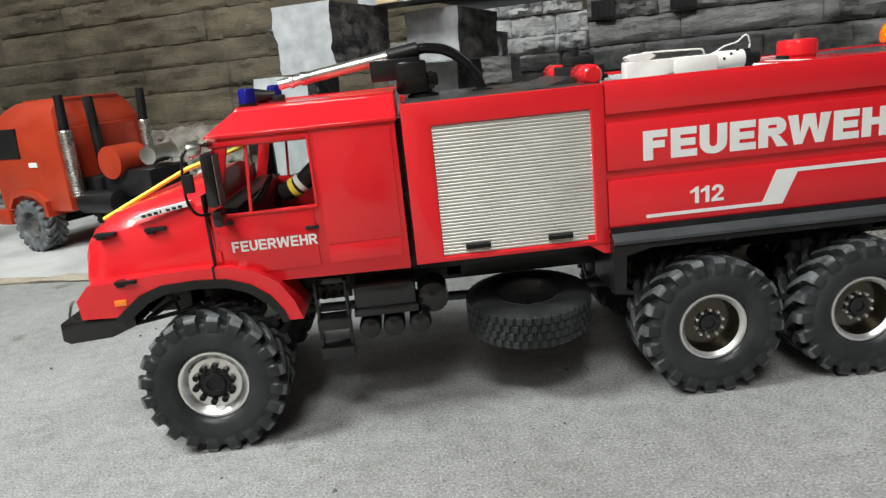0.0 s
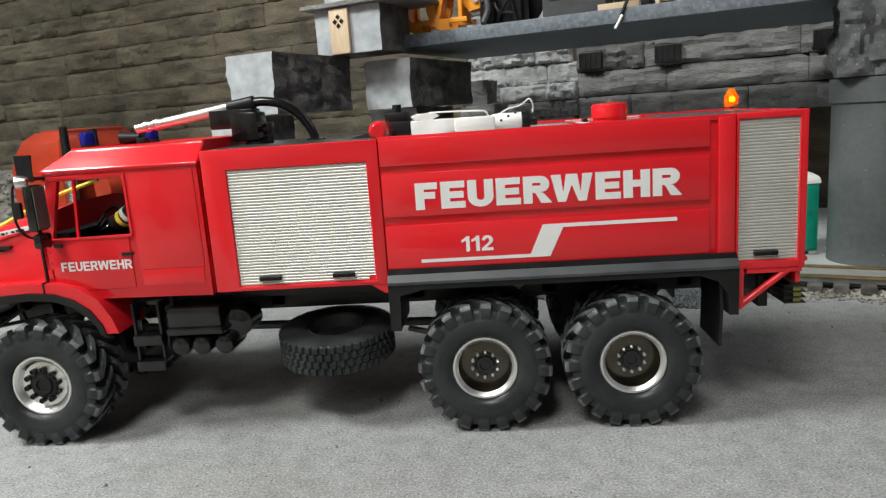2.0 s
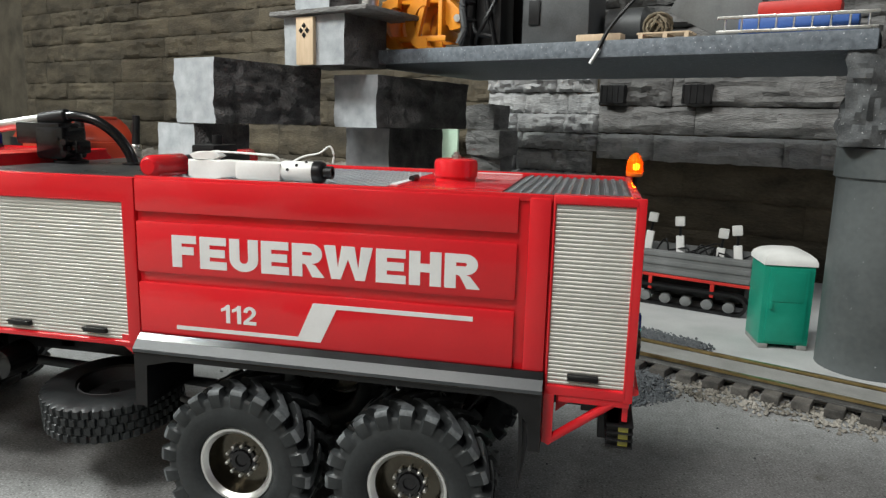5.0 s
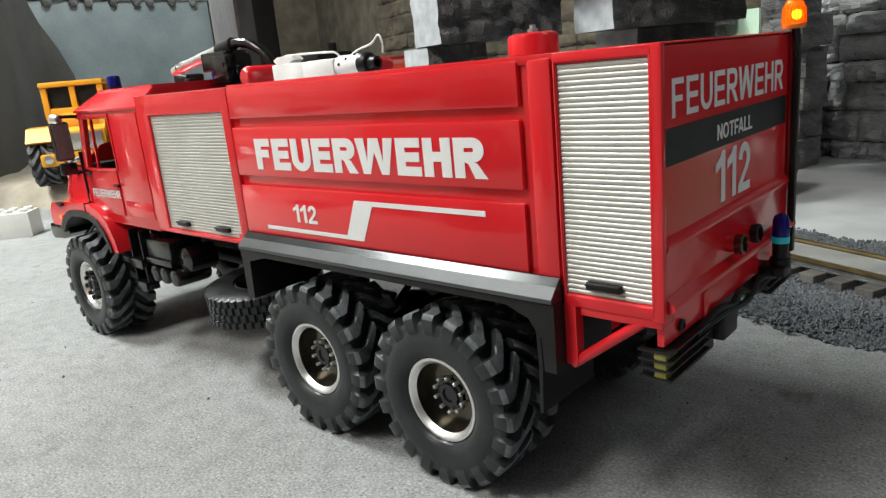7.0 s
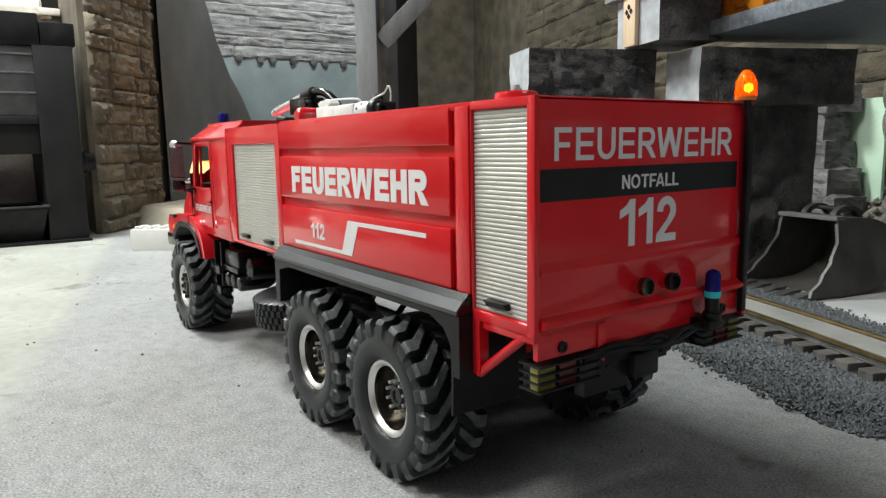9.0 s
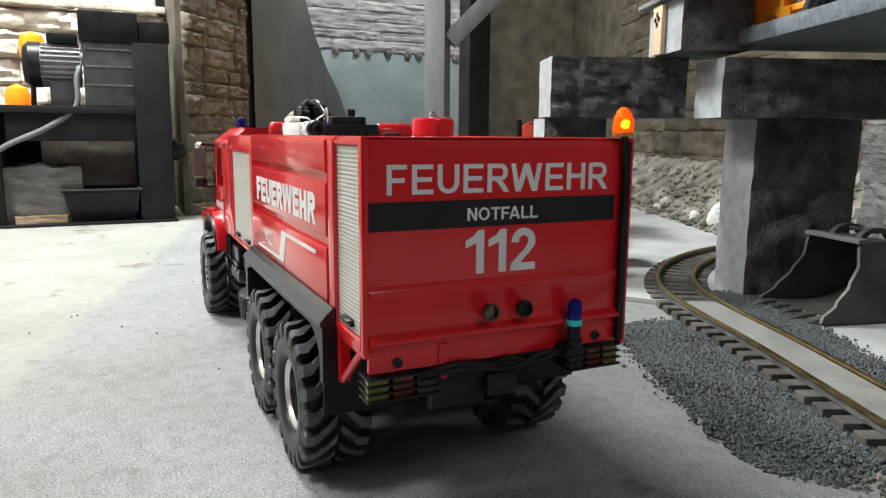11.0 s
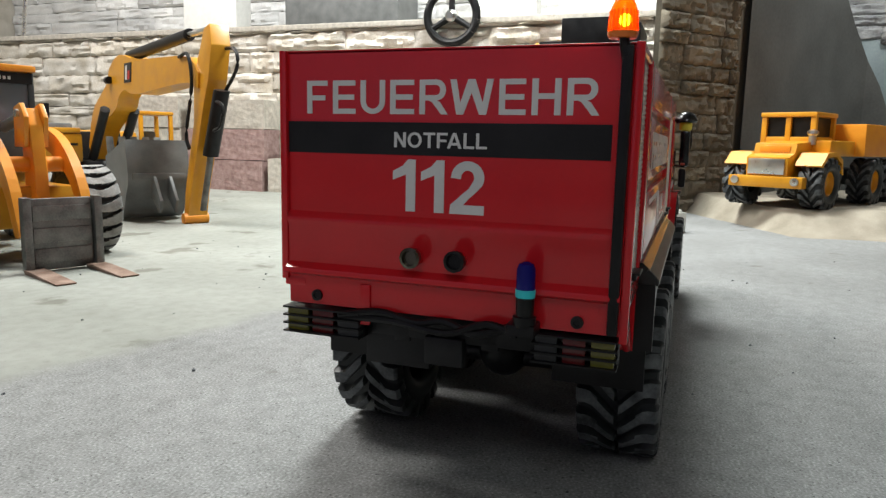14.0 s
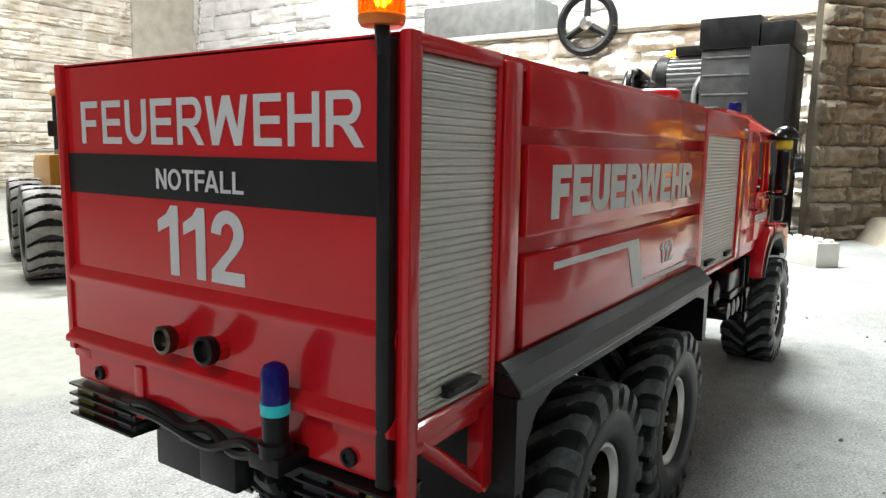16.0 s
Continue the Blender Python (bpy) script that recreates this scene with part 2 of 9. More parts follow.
PALE_GREY_STONE = material("pale_grey_wall_stone", (0.25, 0.255, 0.26), (0.53, 0.53, 0.53), 0.85, 0, 24, 220, 0.9, piece=0.15, depth=0.010, stretch=(0.7, 0.7, 2.0))
CREAM_STONE = material("cream_wall_stone", (0.47, 0.41, 0.325), (0.76, 0.73, 0.68), 0.85, 0, 16, 170, 0.8, piece=0.16, depth=0.005)
SLATE_STONE = material("slate_wall_stone", (0.52, 0.525, 0.53), (0.80, 0.80, 0.79), 0.85, 0, 8, 160, 0.6, piece=0.2, depth=0.005)
TAN_STONE = material("tan_wall_stone", (0.092, 0.077, 0.054), (0.22, 0.188, 0.14), 0.85, 0, 14, 200, 0.5, piece=0.25, depth=0.003)
PINK_STONE = material("pink_granite", (0.25, 0.15, 0.14), (0.44, 0.31, 0.29), 0.75, 0, 70, 500, 0.5)
BEIGE_STONE = material("beige_granite", (0.38, 0.345, 0.30), (0.62, 0.575, 0.51), 0.8, 0, 70, 500, 0.5, piece=0.12)
MORTAR = material("dark_mortar", (0.055, 0.047, 0.034), (0.15, 0.128, 0.092), 0.95, 0, 15, 300, 0.5)
PALE_MORTAR = material("pale_mortar", (0.38, 0.35, 0.30), (0.56, 0.53, 0.47), 0.95, 0, 15, 300, 0.5)
DARK_CLOTH = material("dark_grey_sheet", (0.066, 0.065, 0.06), (0.125, 0.123, 0.115), 0.7, 0, 6, 120, 0.2)
BLUE_PLATE = material("blue_grey_plate", (0.2, 0.25, 0.26), (0.34, 0.4, 0.41), 0.7, 0, 7, 150, 0.2)
TIMBER = material("grey_painted_timber", (0.11, 0.114, 0.118), (0.22, 0.225, 0.23), 0.8, 0, 30, 400, 0.5, stretch=(1, 1, 0.12))
WOOD = material("pale_wood", (0.45, 0.32, 0.2), (0.68, 0.53, 0.37), 0.65, 0, 30, 400, 0.15, stretch=(1, 1, 0.15))
BLACK_WOOD = material("black_painted_board", (0.008, 0.008, 0.009), (0.02, 0.02, 0.021), 0.6, 0, 15, 300, 0.15)
SAND = material("pale_sand", (0.235, 0.205, 0.158), (0.40, 0.355, 0.285), 0.95, 0, 18, 500, 0.5, depth=0.004)
GRAVEL = material("dark_grey_gravel", (0.04, 0.045, 0.05), (0.15, 0.16, 0.17), 0.85, 0, 250, 900, 0.4)
RUBBLE = material("grey_rubble", (0.07, 0.06, 0.045), (0.40, 0.375, 0.33), 0.9, 0, 24, 420, 0.9, detail=10.0, depth=0.006)
# bronze darkened to carry the depth shade of the rear rim wells
DEEP_METAL = material("darkened_bronze", (0.065, 0.058, 0.045), (0.145, 0.132, 0.105), 0.22, 0.95, 30, 500, 0.02)
WHITE_ROCK = material("white_limestone", (0.5, 0.5, 0.48), (0.72, 0.72, 0.7), 0.9, 0, 50, 400, 0.5)
SLAB = material("pale_concrete_slab", (0.34, 0.35, 0.35), (0.5, 0.505, 0.5), 0.85, 0, 14, 500, 0.25)
TRACK_FILL = material("track_infill_concrete", (0.19, 0.19, 0.18), (0.29, 0.29, 0.275), 0.85, 0, 30, 500, 0.2)
SLEEPER = material("dusty_sleeper", (0.03, 0.028, 0.026), (0.14, 0.131, 0.118), 0.8, 0, 60, 500, 0.3, piece=0.3)
DARK_METAL = material("dark_grey_housing", (0.03, 0.032, 0.034), (0.07, 0.074, 0.077), 0.5, 0, 30, 500, 0.08)
CEILING = material("dark_ceiling", (0.12, 0.12, 0.12), (0.2, 0.2, 0.2), 0.9, 0, 5, 100, 0.1)
BOUNCE_WALL = material("bounce_plaster", (0.35, 0.35, 0.34), (0.5, 0.5, 0.49), 0.9, 0, 5, 100, 0.2)
GREEN_GLOW = material("green_backdrop", (0.46, 0.66, 0.50), (0.64, 0.82, 0.66), 0.8, 0, 12, 200, 0.1)
LEGO = material("grey_white_brick_plastic", (0.6, 0.61, 0.57), (0.7, 0.71, 0.67), 0.4, 0, 30, 500, 0.02)
RED_PLAIN = material("dull_red_plastic", (0.45, 0.02, 0.015), (0.6, 0.03, 0.02), 0.45, 0, 30, 500, 0.05)
BLUE_PLAIN = material("blue_plastic", (0.02, 0.08, 0.3), (0.04, 0.12, 0.4), 0.4, 0, 30, 500, 0.05)


def ground_material():
    """Speckled grey road paint that gives way, along one soft edge, to a pale worn concrete floor."""
    m = bpy.data.materials.new("cellar_floor")
    m.use_nodes = True
    t = m.node_tree
    p = t.nodes["Principled BSDF"]
    geo = t.nodes.new("ShaderNodeNewGeometry")

    def tex(kind, scale, detail=4.0):
        n = t.nodes.new(kind)
        n.inputs["Scale"].default_value = scale
        if kind == "ShaderNodeTexNoise":
            n.inputs["Detail"].default_value = detail
        t.links.new(geo.outputs["Position"], n.inputs["Vector"])
        return n

    def ramp(source, *stops):
        n = t.nodes.new("ShaderNodeValToRGB")
        e = n.color_ramp.elements
        while len(e) < len(stops):
            e.new(0.5)
        for k, (pos, c) in zip(e, stops):
            k.position, k.color = pos, (*c, 1)
        t.links.new(source, n.inputs["Fac"])
        return n.outputs["Color"]

    def mix(fac, a, b, kind="MIX"):
        n = t.nodes.new("ShaderNodeMix")
        n.data_type, n.blend_type = "RGBA", kind
        if isinstance(fac, float):
            n.inputs[0].default_value = fac
        else:
            t.links.new(fac, n.inputs[0])
        t.links.new(a, n.inputs[6])
        t.links.new(b, n.inputs[7])
        return n.outputs[2]

    speck = tex("ShaderNodeTexNoise", 620, 5.0)
    dark = tex("ShaderNodeTexNoise", 430, 4.0)
    patch = tex("ShaderNodeTexNoise", 75, 9.0)
    stain = tex("ShaderNodeTexNoise", 21, 6.0)
    cloud = tex("ShaderNodeTexNoise", 6, 6.0)
    wear = tex("ShaderNodeTexNoise", 26, 7.0)
    scuff = tex("ShaderNodeTexNoise", 10, 10.0)
    grey = ramp(speck.outputs["Fac"], (0.34, (0.185, 0.188, 0.187)), (0.46, (0.248, 0.252, 0.252)), (0.56, (0.285, 0.291, 0.291)), (0.66, (0.40, 0.407, 0.405)))
    spots = ramp(dark.outputs["Fac"], (0.325, (0.16, 0.155, 0.145)), (0.375, (1, 1, 1)))
    grey = mix(0.7, grey, spots, "MULTIPLY")
    grey = mix(0.42, grey, ramp(patch.outputs["Fac"], (0.30, (0.58, 0.58, 0.57)), (0.60, (1.10, 1.10, 1.10))), "MULTIPLY")
    grey = mix(0.75, grey, ramp(stain.outputs["Fac"], (0.27, (0.45, 0.41, 0.34)), (0.335, (1, 1, 1))), "MULTIPLY")
    grey = mix(0.6, grey, ramp(cloud.outputs["Fac"], (0.3, (0.62, 0.61, 0.59)), (0.7, (1.05, 1.05, 1.05))), "MULTIPLY")
    pale = ramp(cloud.outputs["Fac"], (0.3, (0.245, 0.253, 0.225)), (0.7, (0.335, 0.343, 0.315)))
    marks = ramp(scuff.outputs["Fac"], (0.345, (0.45, 0.42, 0.37)), (0.385, (1, 1, 1)))
    pale = mix(0.75, pale, marks, "MULTIPLY")
    pale = mix(0.5, pale, ramp(patch.outputs["Fac"], (0.30, (0.72, 0.71, 0.68)), (0.60, (1, 1, 1))), "MULTIPLY")
    pale = mix(0.25, pale, spots, "MULTIPLY")
    axis = t.nodes.new("ShaderNodeVectorMath")
    axis.operation = "DOT_PRODUCT"
    t.links.new(geo.outputs["Position"], axis.inputs[0])
    axis.inputs[1].default_value = (-0.235, -1.0, 0)
    edge = t.nodes.new("ShaderNodeMath")
    edge.operation = "MULTIPLY_ADD"
    t.links.new(wear.outputs["Fac"], edge.inputs[0])
    edge.inputs[1].default_value = 0.03
    t.links.new(axis.outputs["Value"], edge.inputs[2])
    span = t.nodes.new("ShaderNodeMapRange")
    span.inputs["From Min"].default_value, span.inputs["From Max"].default_value = 0.242, 0.268
    t.links.new(edge.outputs[0], span.inputs["Value"])
    t.links.new(mix(span.outputs["Result"], grey, pale), p.inputs["Base Color"])
    p.inputs["Roughness"].default_value = 0.78
    b = t.nodes.new("ShaderNodeBump")
    b.inputs["Strength"].default_value, b.inputs["Distance"].default_value = 0.06, 0.0004
    t.links.new(speck.outputs["Fac"], b.inputs["Height"])
    t.links.new(b.outputs["Normal"], p.inputs["Normal"])
    return m


FLOOR = ground_material()
for m in (RUBBER, DUSTY, BLACK, BLACK_WOOD, CHASSIS, BLACK_VINYL, WHITE_VINYL):
    m.node_tree.nodes["Principled BSDF"].inputs["Specular IOR Level"].default_value = 0.25

# ---- mesh tools ----
PLACE = {}


def mesh_of(name, bm, mats):
    me = bpy.data.meshes.new(name)
    bmesh.ops.recalc_face_normals(bm, faces=bm.faces)
    bm.to_mesh(me)
    bm.free()
    for m in mats if isinstance(mats, (list, tuple)) else [mats]:
        me.materials.append(m)
    return me


def smooth(me, angle=35):
    me.polygons.foreach_set("use_smooth", [True] * len(me.polygons))
    me.set_sharp_from_angle(angle=radians(angle))
    return me


def thing(name, label, category, at=(0, 0, 0), turn=0.0, group="", kind=""):
    """An Empty at a thing's base, which carries its parts."""
    ob = new(name)
    ob.empty_display_size = 0.02
    ob.matrix_basis = PLACE[ob] = pose(*at, 0, 0, turn)
    return tagged(ob, label, category, group, kind)


def part(name, bm, mats, parent, label="", local=None, soft=True):
    """One mesh object under a thing or a part. local: its pose in the parent's frame."""
    me = bm if isinstance(bm, bpy.types.Mesh) else mesh_of(name, bm, mats)
    if soft:
        smooth(me)
    ob = new(name, me)
    ob.parent = parent
    ob.matrix_basis = local or Matrix()
    PLACE[ob] = PLACE[parent] @ ob.matrix_basis
    return tagged(ob, label)


def solid(name, bm, mats, label, category, at=(0, 0, 0), turn=0.0, group="", kind="", soft=True):
    """A thing that is one mesh."""
    me = bm if isinstance(bm, bpy.types.Mesh) else mesh_of(name, bm, mats)
    if soft:
        smooth(me)
    ob = new(name, me)
    ob.matrix_basis = PLACE[ob] = pose(*at, 0, 0, turn)
    return tagged(ob, label, category, group, kind)


def B():
    return bmesh.new()


def add_box(bm, x0, x1, y0, y1, z0, z1, bevel=0.0, slot=0, m=None, seg=2):
    r = bmesh.ops.create_cube(bm, size=1.0)
    vs = r["verts"]
    for v in vs:
        v.co = Vector(((x0 + x1) / 2 + v.co.x * (x1 - x0), (y0 + y1) / 2 + v.co.y * (y1 - y0), (z0 + z1) / 2 + v.co.z * (z1 - z0)))
    faces = list({f for v in vs for f in v.link_faces})
    if bevel > 0:
        bevel = min(bevel, 0.45 * min(abs(x1 - x0), abs(y1 - y0), abs(z1 - z0)))
        r = bmesh.ops.bevel(bm, geom=list({e for v in vs for e in v.link_edges}), offset=bevel, segments=seg, affect="EDGES", profile=0.6)
        vs = list({v for f in r["faces"] for v in f.verts} | {v for v in vs if v.is_valid})
        faces = list({f for v in vs for f in v.link_faces})
    for f in faces:
        f.material_index = slot
    if m is not None:
        for v in vs:
            v.co = m @ v.co
    return bm


def add_loft(bm, rings, closed=True, caps=True, slot=0):
    """Skin over rings of equally many points."""
    rows = [[bm.verts.new(p) for p in ring] for ring in rings]
    n = len(rows[0])
    made = []
    for a, b in zip(rows, rows[1:]):
        for i in range(n if closed else n - 1):
            j = (i + 1) % n
            made.append(bm.faces.new((a[i], a[j], b[j], b[i])))
    if caps:
        made.append(bm.faces.new(rows[0][::-1]))
        made.append(bm.faces.new(rows[-1]))
    for f in made:
        f.material_index = slot
    return bm


def frame_of(way):
    way = Vector(way).normalized()
    side = way.cross(Vector((0, 0, 1)))
    if side.length < 1e-3:
        side = Vector((1, 0, 0))
    side.normalize()
    return side, side.cross(way).normalized()


def add_rod(bm, p, q, r, r2=None, seg=12, slot=0, caps=True):
    p, q = Vector(p), Vector(q)
    u, w = frame_of(q - p)
    r2 = r if r2 is None else r2
    ring = lambda c, k: [c + (u * math.cos(a) + w * math.sin(a)) * k for a in (2 * math.pi * i / seg for i in range(seg))]
    return add_loft(bm, [ring(p, r), ring(q, r2)], slot=slot, caps=caps)


def add_lathe(bm, axis_at, way, profile, seg=24, slot=0, caps=True):
    """Turn a profile of (along, radius) round an axis."""
    c, way = Vector(axis_at), Vector(way).normalized()
    u, w = frame_of(way)
    rings = [[c + way * s + (u * math.cos(a) + w * math.sin(a)) * max(r, 1e-5) for a in (2 * math.pi * i / seg for i in range(seg))] for s, r in profile]
    return add_loft(bm, rings, slot=slot, caps=caps)


def add_tube(bm, points, r, seg=8, slot=0):
    pts = [Vector(p) for p in points]
    rings = []
    for i, p in enumerate(pts):
        way = (pts[min(i + 1, len(pts) - 1)] - pts[max(i - 1, 0)]).normalized()
        u, w = frame_of(way)
        rings.append([p + (u * math.cos(a) + w * math.sin(a)) * r for a in (2 * math.pi * k / seg for k in range(seg))])
    return add_loft(bm, rings, slot=slot)


def bent(points, steps=6):
    """A smooth line through points (Catmull-Rom)."""
    p = [Vector(q) for q in points]
    p = [p[0] * 2 - p[1], *p, p[-1] * 2 - p[-2]]
    out = []
    for a, b, c, d in zip(p, p[1:], p[2:], p[3:]):
        for k in range(steps):
            t = k / steps
            out.append(0.5 * ((2 * b) + (c - a) * t + (2 * a - 5 * b + 4 * c - d) * t * t + (3 * b - a - 3 * c + d) * t ** 3))
    return [*out, p[-2]]


def add_prism(bm, outline, axis, lo, hi, slot=0, bevel=0.0):
    """An outline in two axes pushed along the third. axis 'y': outline in x, z; 'x': in y, z; 'z': in x, y."""
    at = {"y": lambda a, b, k: (a, k, b), "x": lambda a, b, k: (k, a, b), "z": lambda a, b, k: (a, b, k)}[axis]
    before = set(bm.verts)
    add_loft(bm, [[at(a, b, lo) for a, b in outline], [at(a, b, hi) for a, b in outline]], slot=slot)
    if bevel:
        es = list({e for v in bm.verts if v not in before for e in v.link_edges})
        bmesh.ops.bevel(bm, geom=es, offset=bevel, segments=2, affect="EDGES", profile=0.6)
    return bm


def add_strip(bm, outer, inner, axis, lo, hi, slot=0):
    """A band between two lines of equally many points, pushed along an axis."""
    at = {"y": lambda a, b, k: (a, k, b), "x": lambda a, b, k: (k, a, b), "z": lambda a, b, k: (a, b, k)}[axis]
    rings = [[at(*o, lo), at(*i, lo), at(*i, hi), at(*o, hi)] for o, i in zip(outer, inner)]
    return add_loft(bm, rings, slot=slot)


def rough_up(bm, amount, scale, seed=0.0):
    for v in bm.verts:
        v.co += noise.noise_vector(v.co * scale + Vector((seed, seed * 1.7, seed * 2.3))) * amount
    return bm


def arc(cx, cy, rx, ry, a0, a1, n):
    return [(cx + rx * math.cos(radians(a0 + (a1 - a0) * k / n)), cy + ry * math.sin(radians(a0 + (a1 - a0) * k / n))) for k in range(n + 1)]


def glyph(ch, s, h):
    """A bold sans-serif capital or figure of height 1: its width, filled outlines and bands. s, h: upright and level stroke widths."""
    if ch == "F":
        return 0.74, [[(0, 0), (s, 0), (s, 0.40), (0.66, 0.40), (0.66, 0.40 + h), (s, 0.40 + h), (s, 1 - h), (0.74, 1 - h), (0.74, 1), (0, 1)]], []
    if ch == "E":
        m = 0.5 + h / 2
        return 0.80, [[(0, 0), (0.80, 0), (0.80, h), (s, h), (s, m - h), (0.75, m - h), (0.75, m), (s, m), (s, 1 - h), (0.79, 1 - h), (0.79, 1), (0, 1)]], []
    if ch == "L":
        return 0.72, [[(0, 0), (0.72, 0), (0.72, h), (s, h), (s, 1), (0, 1)]], []
    if ch == "T":
        return 0.82, [[(0.41 - s / 2, 0), (0.41 + s / 2, 0), (0.41 + s / 2, 1 - h), (0.82, 1 - h), (0.82, 1), (0, 1), (0, 1 - h), (0.41 - s / 2, 1 - h)]], []
    if ch == "H":
        m = 0.52 + h / 2
        return 0.84, [[(0, 0), (s, 0), (s, m - h), (0.84 - s, m - h), (0.84 - s, 0), (0.84, 0), (0.84, 1), (0.84 - s, 1), (0.84 - s, m), (s, m), (s, 1), (0, 1)]], []
    if ch == "N":
        return 0.84, [[(0, 0), (s, 0), (s, 0.66), (0.84 - s, 0), (0.84, 0), (0.84, 1), (0.84 - s, 1), (0.84 - s, 0.34), (s, 1), (0, 1)]], []
    if ch == "W":
        k = s * 1.08
        return 1.34, [[(0, 1), (k, 1), (k * 0.55 + 0.215, 0.34), (0.67 - k * 0.56, 1), (0.67 + k * 0.56, 1), (1.125 - k * 0.55, 0.34), (1.34 - k, 1), (1.34, 1), (1.125 - k * 0.05 + 0.02, 0), (0.985 - k * 0.35, 0), (0.67, 0.62), (0.355 + k * 0.35, 0), (0.215 + k * 0.05 - 0.02, 0)]], []
    if ch == "A":
        k = s * 1.06
        x = lambda y: k + (0.5 - k) * y / 0.80
        legs = [[(0, 0), (k, 0), (x(0.2), 0.2), (x(0.2 + h), 0.2 + h), (0.5, 0.80), (0.5, 1), (0.5 - k * 0.52, 1)], [(1, 0), (0.5 + k * 0.52, 1), (0.5, 1), (0.5, 0.80), (1 - x(0.2 + h), 0.2 + h), (1 - x(0.2), 0.2), (1 - k, 0)]]
        return 1.0, legs + [[(x(0.2), 0.2), (1 - x(0.2), 0.2), (1 - x(0.2 + h), 0.2 + h), (x(0.2 + h), 0.2 + h)]], []
    if ch == "1":
        return 0.50, [[(0.50 - s, 0), (0.50, 0), (0.50, 1), (0.50 - s * 0.80, 1), (0.40 - s * 0.85, 0.88), (0.0, 0.77), (0.0, 0.60), (0.50 - s, 0.71)]], []
    if ch == "2":
        out = [(0.02, 0.68)] + arc(0.37, 0.69, 0.345, 0.31, 165, -25, 12) + [(0.55, 0.42), (0.43, 0.32), (0.34, 0.23), (0.29, h)]
        inn = [(0.02 + s, 0.66)] + arc(0.37, 0.69, 0.345 - s, 0.31 - h, 165, -25, 12) + [(0.40, 0.49), (0.24, 0.36), (0.09, 0.23), (0.02, h)]
        return 0.72, [[(0, 0), (0.72, 0), (0.72, h), (0.29, h), (0.02, h)]], [(out, inn)]
    if ch == "U":
        out = [(0, 1), (0, 0.38)] + arc(0.42, 0.38, 0.42, 0.38, 180, 360, 14)[1:] + [(0.84, 1)]
        inn = [(s, 1), (s, 0.38)] + arc(0.42, 0.38, 0.42 - s, 0.38 - h, 180, 360, 14)[1:] + [(0.84 - s, 1)]
        return 0.84, [], [(out, inn)]
    if ch == "O":
        out, inn = arc(0.5, 0.5, 0.5, 0.51, 0, 360, 28), arc(0.5, 0.5, 0.5 - s, 0.51 - h, 0, 360, 28)
        return 1.0, [], [(out, inn)]
    mid = 0.40 + (0.60 - h) / 2 + h / 2
    out = [(s, 1), (0.55, 1)] + arc(0.55, 0.70, 0.30, 0.30, 90, -90, 12)[1:] + [(s, 0.40)]
    inn = [(s, 1 - h), (0.53, 1 - h)] + arc(0.53, 0.70, 0.30 - s * 0.9, 0.30 - h, 90, -90, 12)[1:] + [(s, 0.40 + h)]
    return 0.92, [[(0, 0), (s, 0), (s, 0.40), (s, 0.40 + h), (s, 1 - h), (s, 1), (0, 1)], [(0.30, 0.40), (0.55, 0.40), (0.66, 0.36), (0.92, 0), (0.92 - s * 1.18, 0), (0.40, 0.36)]], [(out, inn)]


def text_mesh(words, width, height, mat, bold=0.20, thick=0.0002, gap=0.12):
    """Lettering as a thin mesh in the x-y plane, fitted to a width and height, its lower left corner at the origin."""
    h = bold * 0.84
    kern = {"RW": -0.11, "FE": 0.02, "TF": 0.0, "FA": -0.16}
    run = sum(glyph(c, bold, h)[0] for c in words) + gap * (len(words) - 1) + sum(kern.get(a + b, 0) for a, b in zip(words, words[1:]))
    k = width / run
    bm, x0 = B(), 0.0
    at = lambda p: ((p[0] + x0) * k, p[1] * height, 0.0)
    for c, after in zip(words, words[1:] + " "):
        w, fills, bands = glyph(c, bold, h)
        for f in fills:
            bm.faces.new([bm.verts.new(at(p)) for p in f])
        for out, inn in bands:
            add_loft(bm, [[at(p) for p in out], [at(p) for p in inn]], closed=False, caps=False)
        x0 += w + gap + kern.get(c + after, 0)
    bmesh.ops.recalc_face_normals(bm, faces=bm.faces)
    r = bmesh.ops.extrude_face_region(bm, geom=bm.faces[:])
    for v in r["geom"]:
        if isinstance(v, bmesh.types.BMVert):
            v.co.z += thick
    bmesh.ops.recalc_face_normals(bm, faces=bm.faces)
    out = bpy.data.meshes.new("lettering")
    bm.to_mesh(out)
    bm.free()
    out.materials.append(mat)
    return out


def basis(origin, ex, ey):
    """The pose that lays a sheet's x and y along ex and ey at origin."""
    ex, ey = Vector(ex).normalized(), Vector(ey).normalized()
    m = Matrix((ex, ey, ex.cross(ey))).transposed().to_4x4()
    m.translation = origin
    return m


TURN = -21.2
CA, SA = math.cos(radians(21.2)), math.sin(radians(21.2))


def E(a, b, z=0.0):
    """A place given along (a) and square to (b) the back wall."""
    return (a * CA + b * SA, -a * SA + b * CA, z)

# ---- the cellar: floor, walls, ceiling ----
def sheet_box(name, a0, a1, b0, b1, z0, z1, mat, label, turn=TURN, bevel=0.0):
    bm = add_box(B(), a0, a1, b0, b1, z0, z1, bevel)
    return solid(name, bm, mat, label, "wall", turn=turn, kind="structure", soft=False)


bm = B()
bmesh.ops.create_grid(bm, x_segments=2, y_segments=2, size=4.5)
solid("ground", bm, FLOOR, "speckled grey painted floor giving way to pale worn concrete", "floor", kind="structure", soft=False)

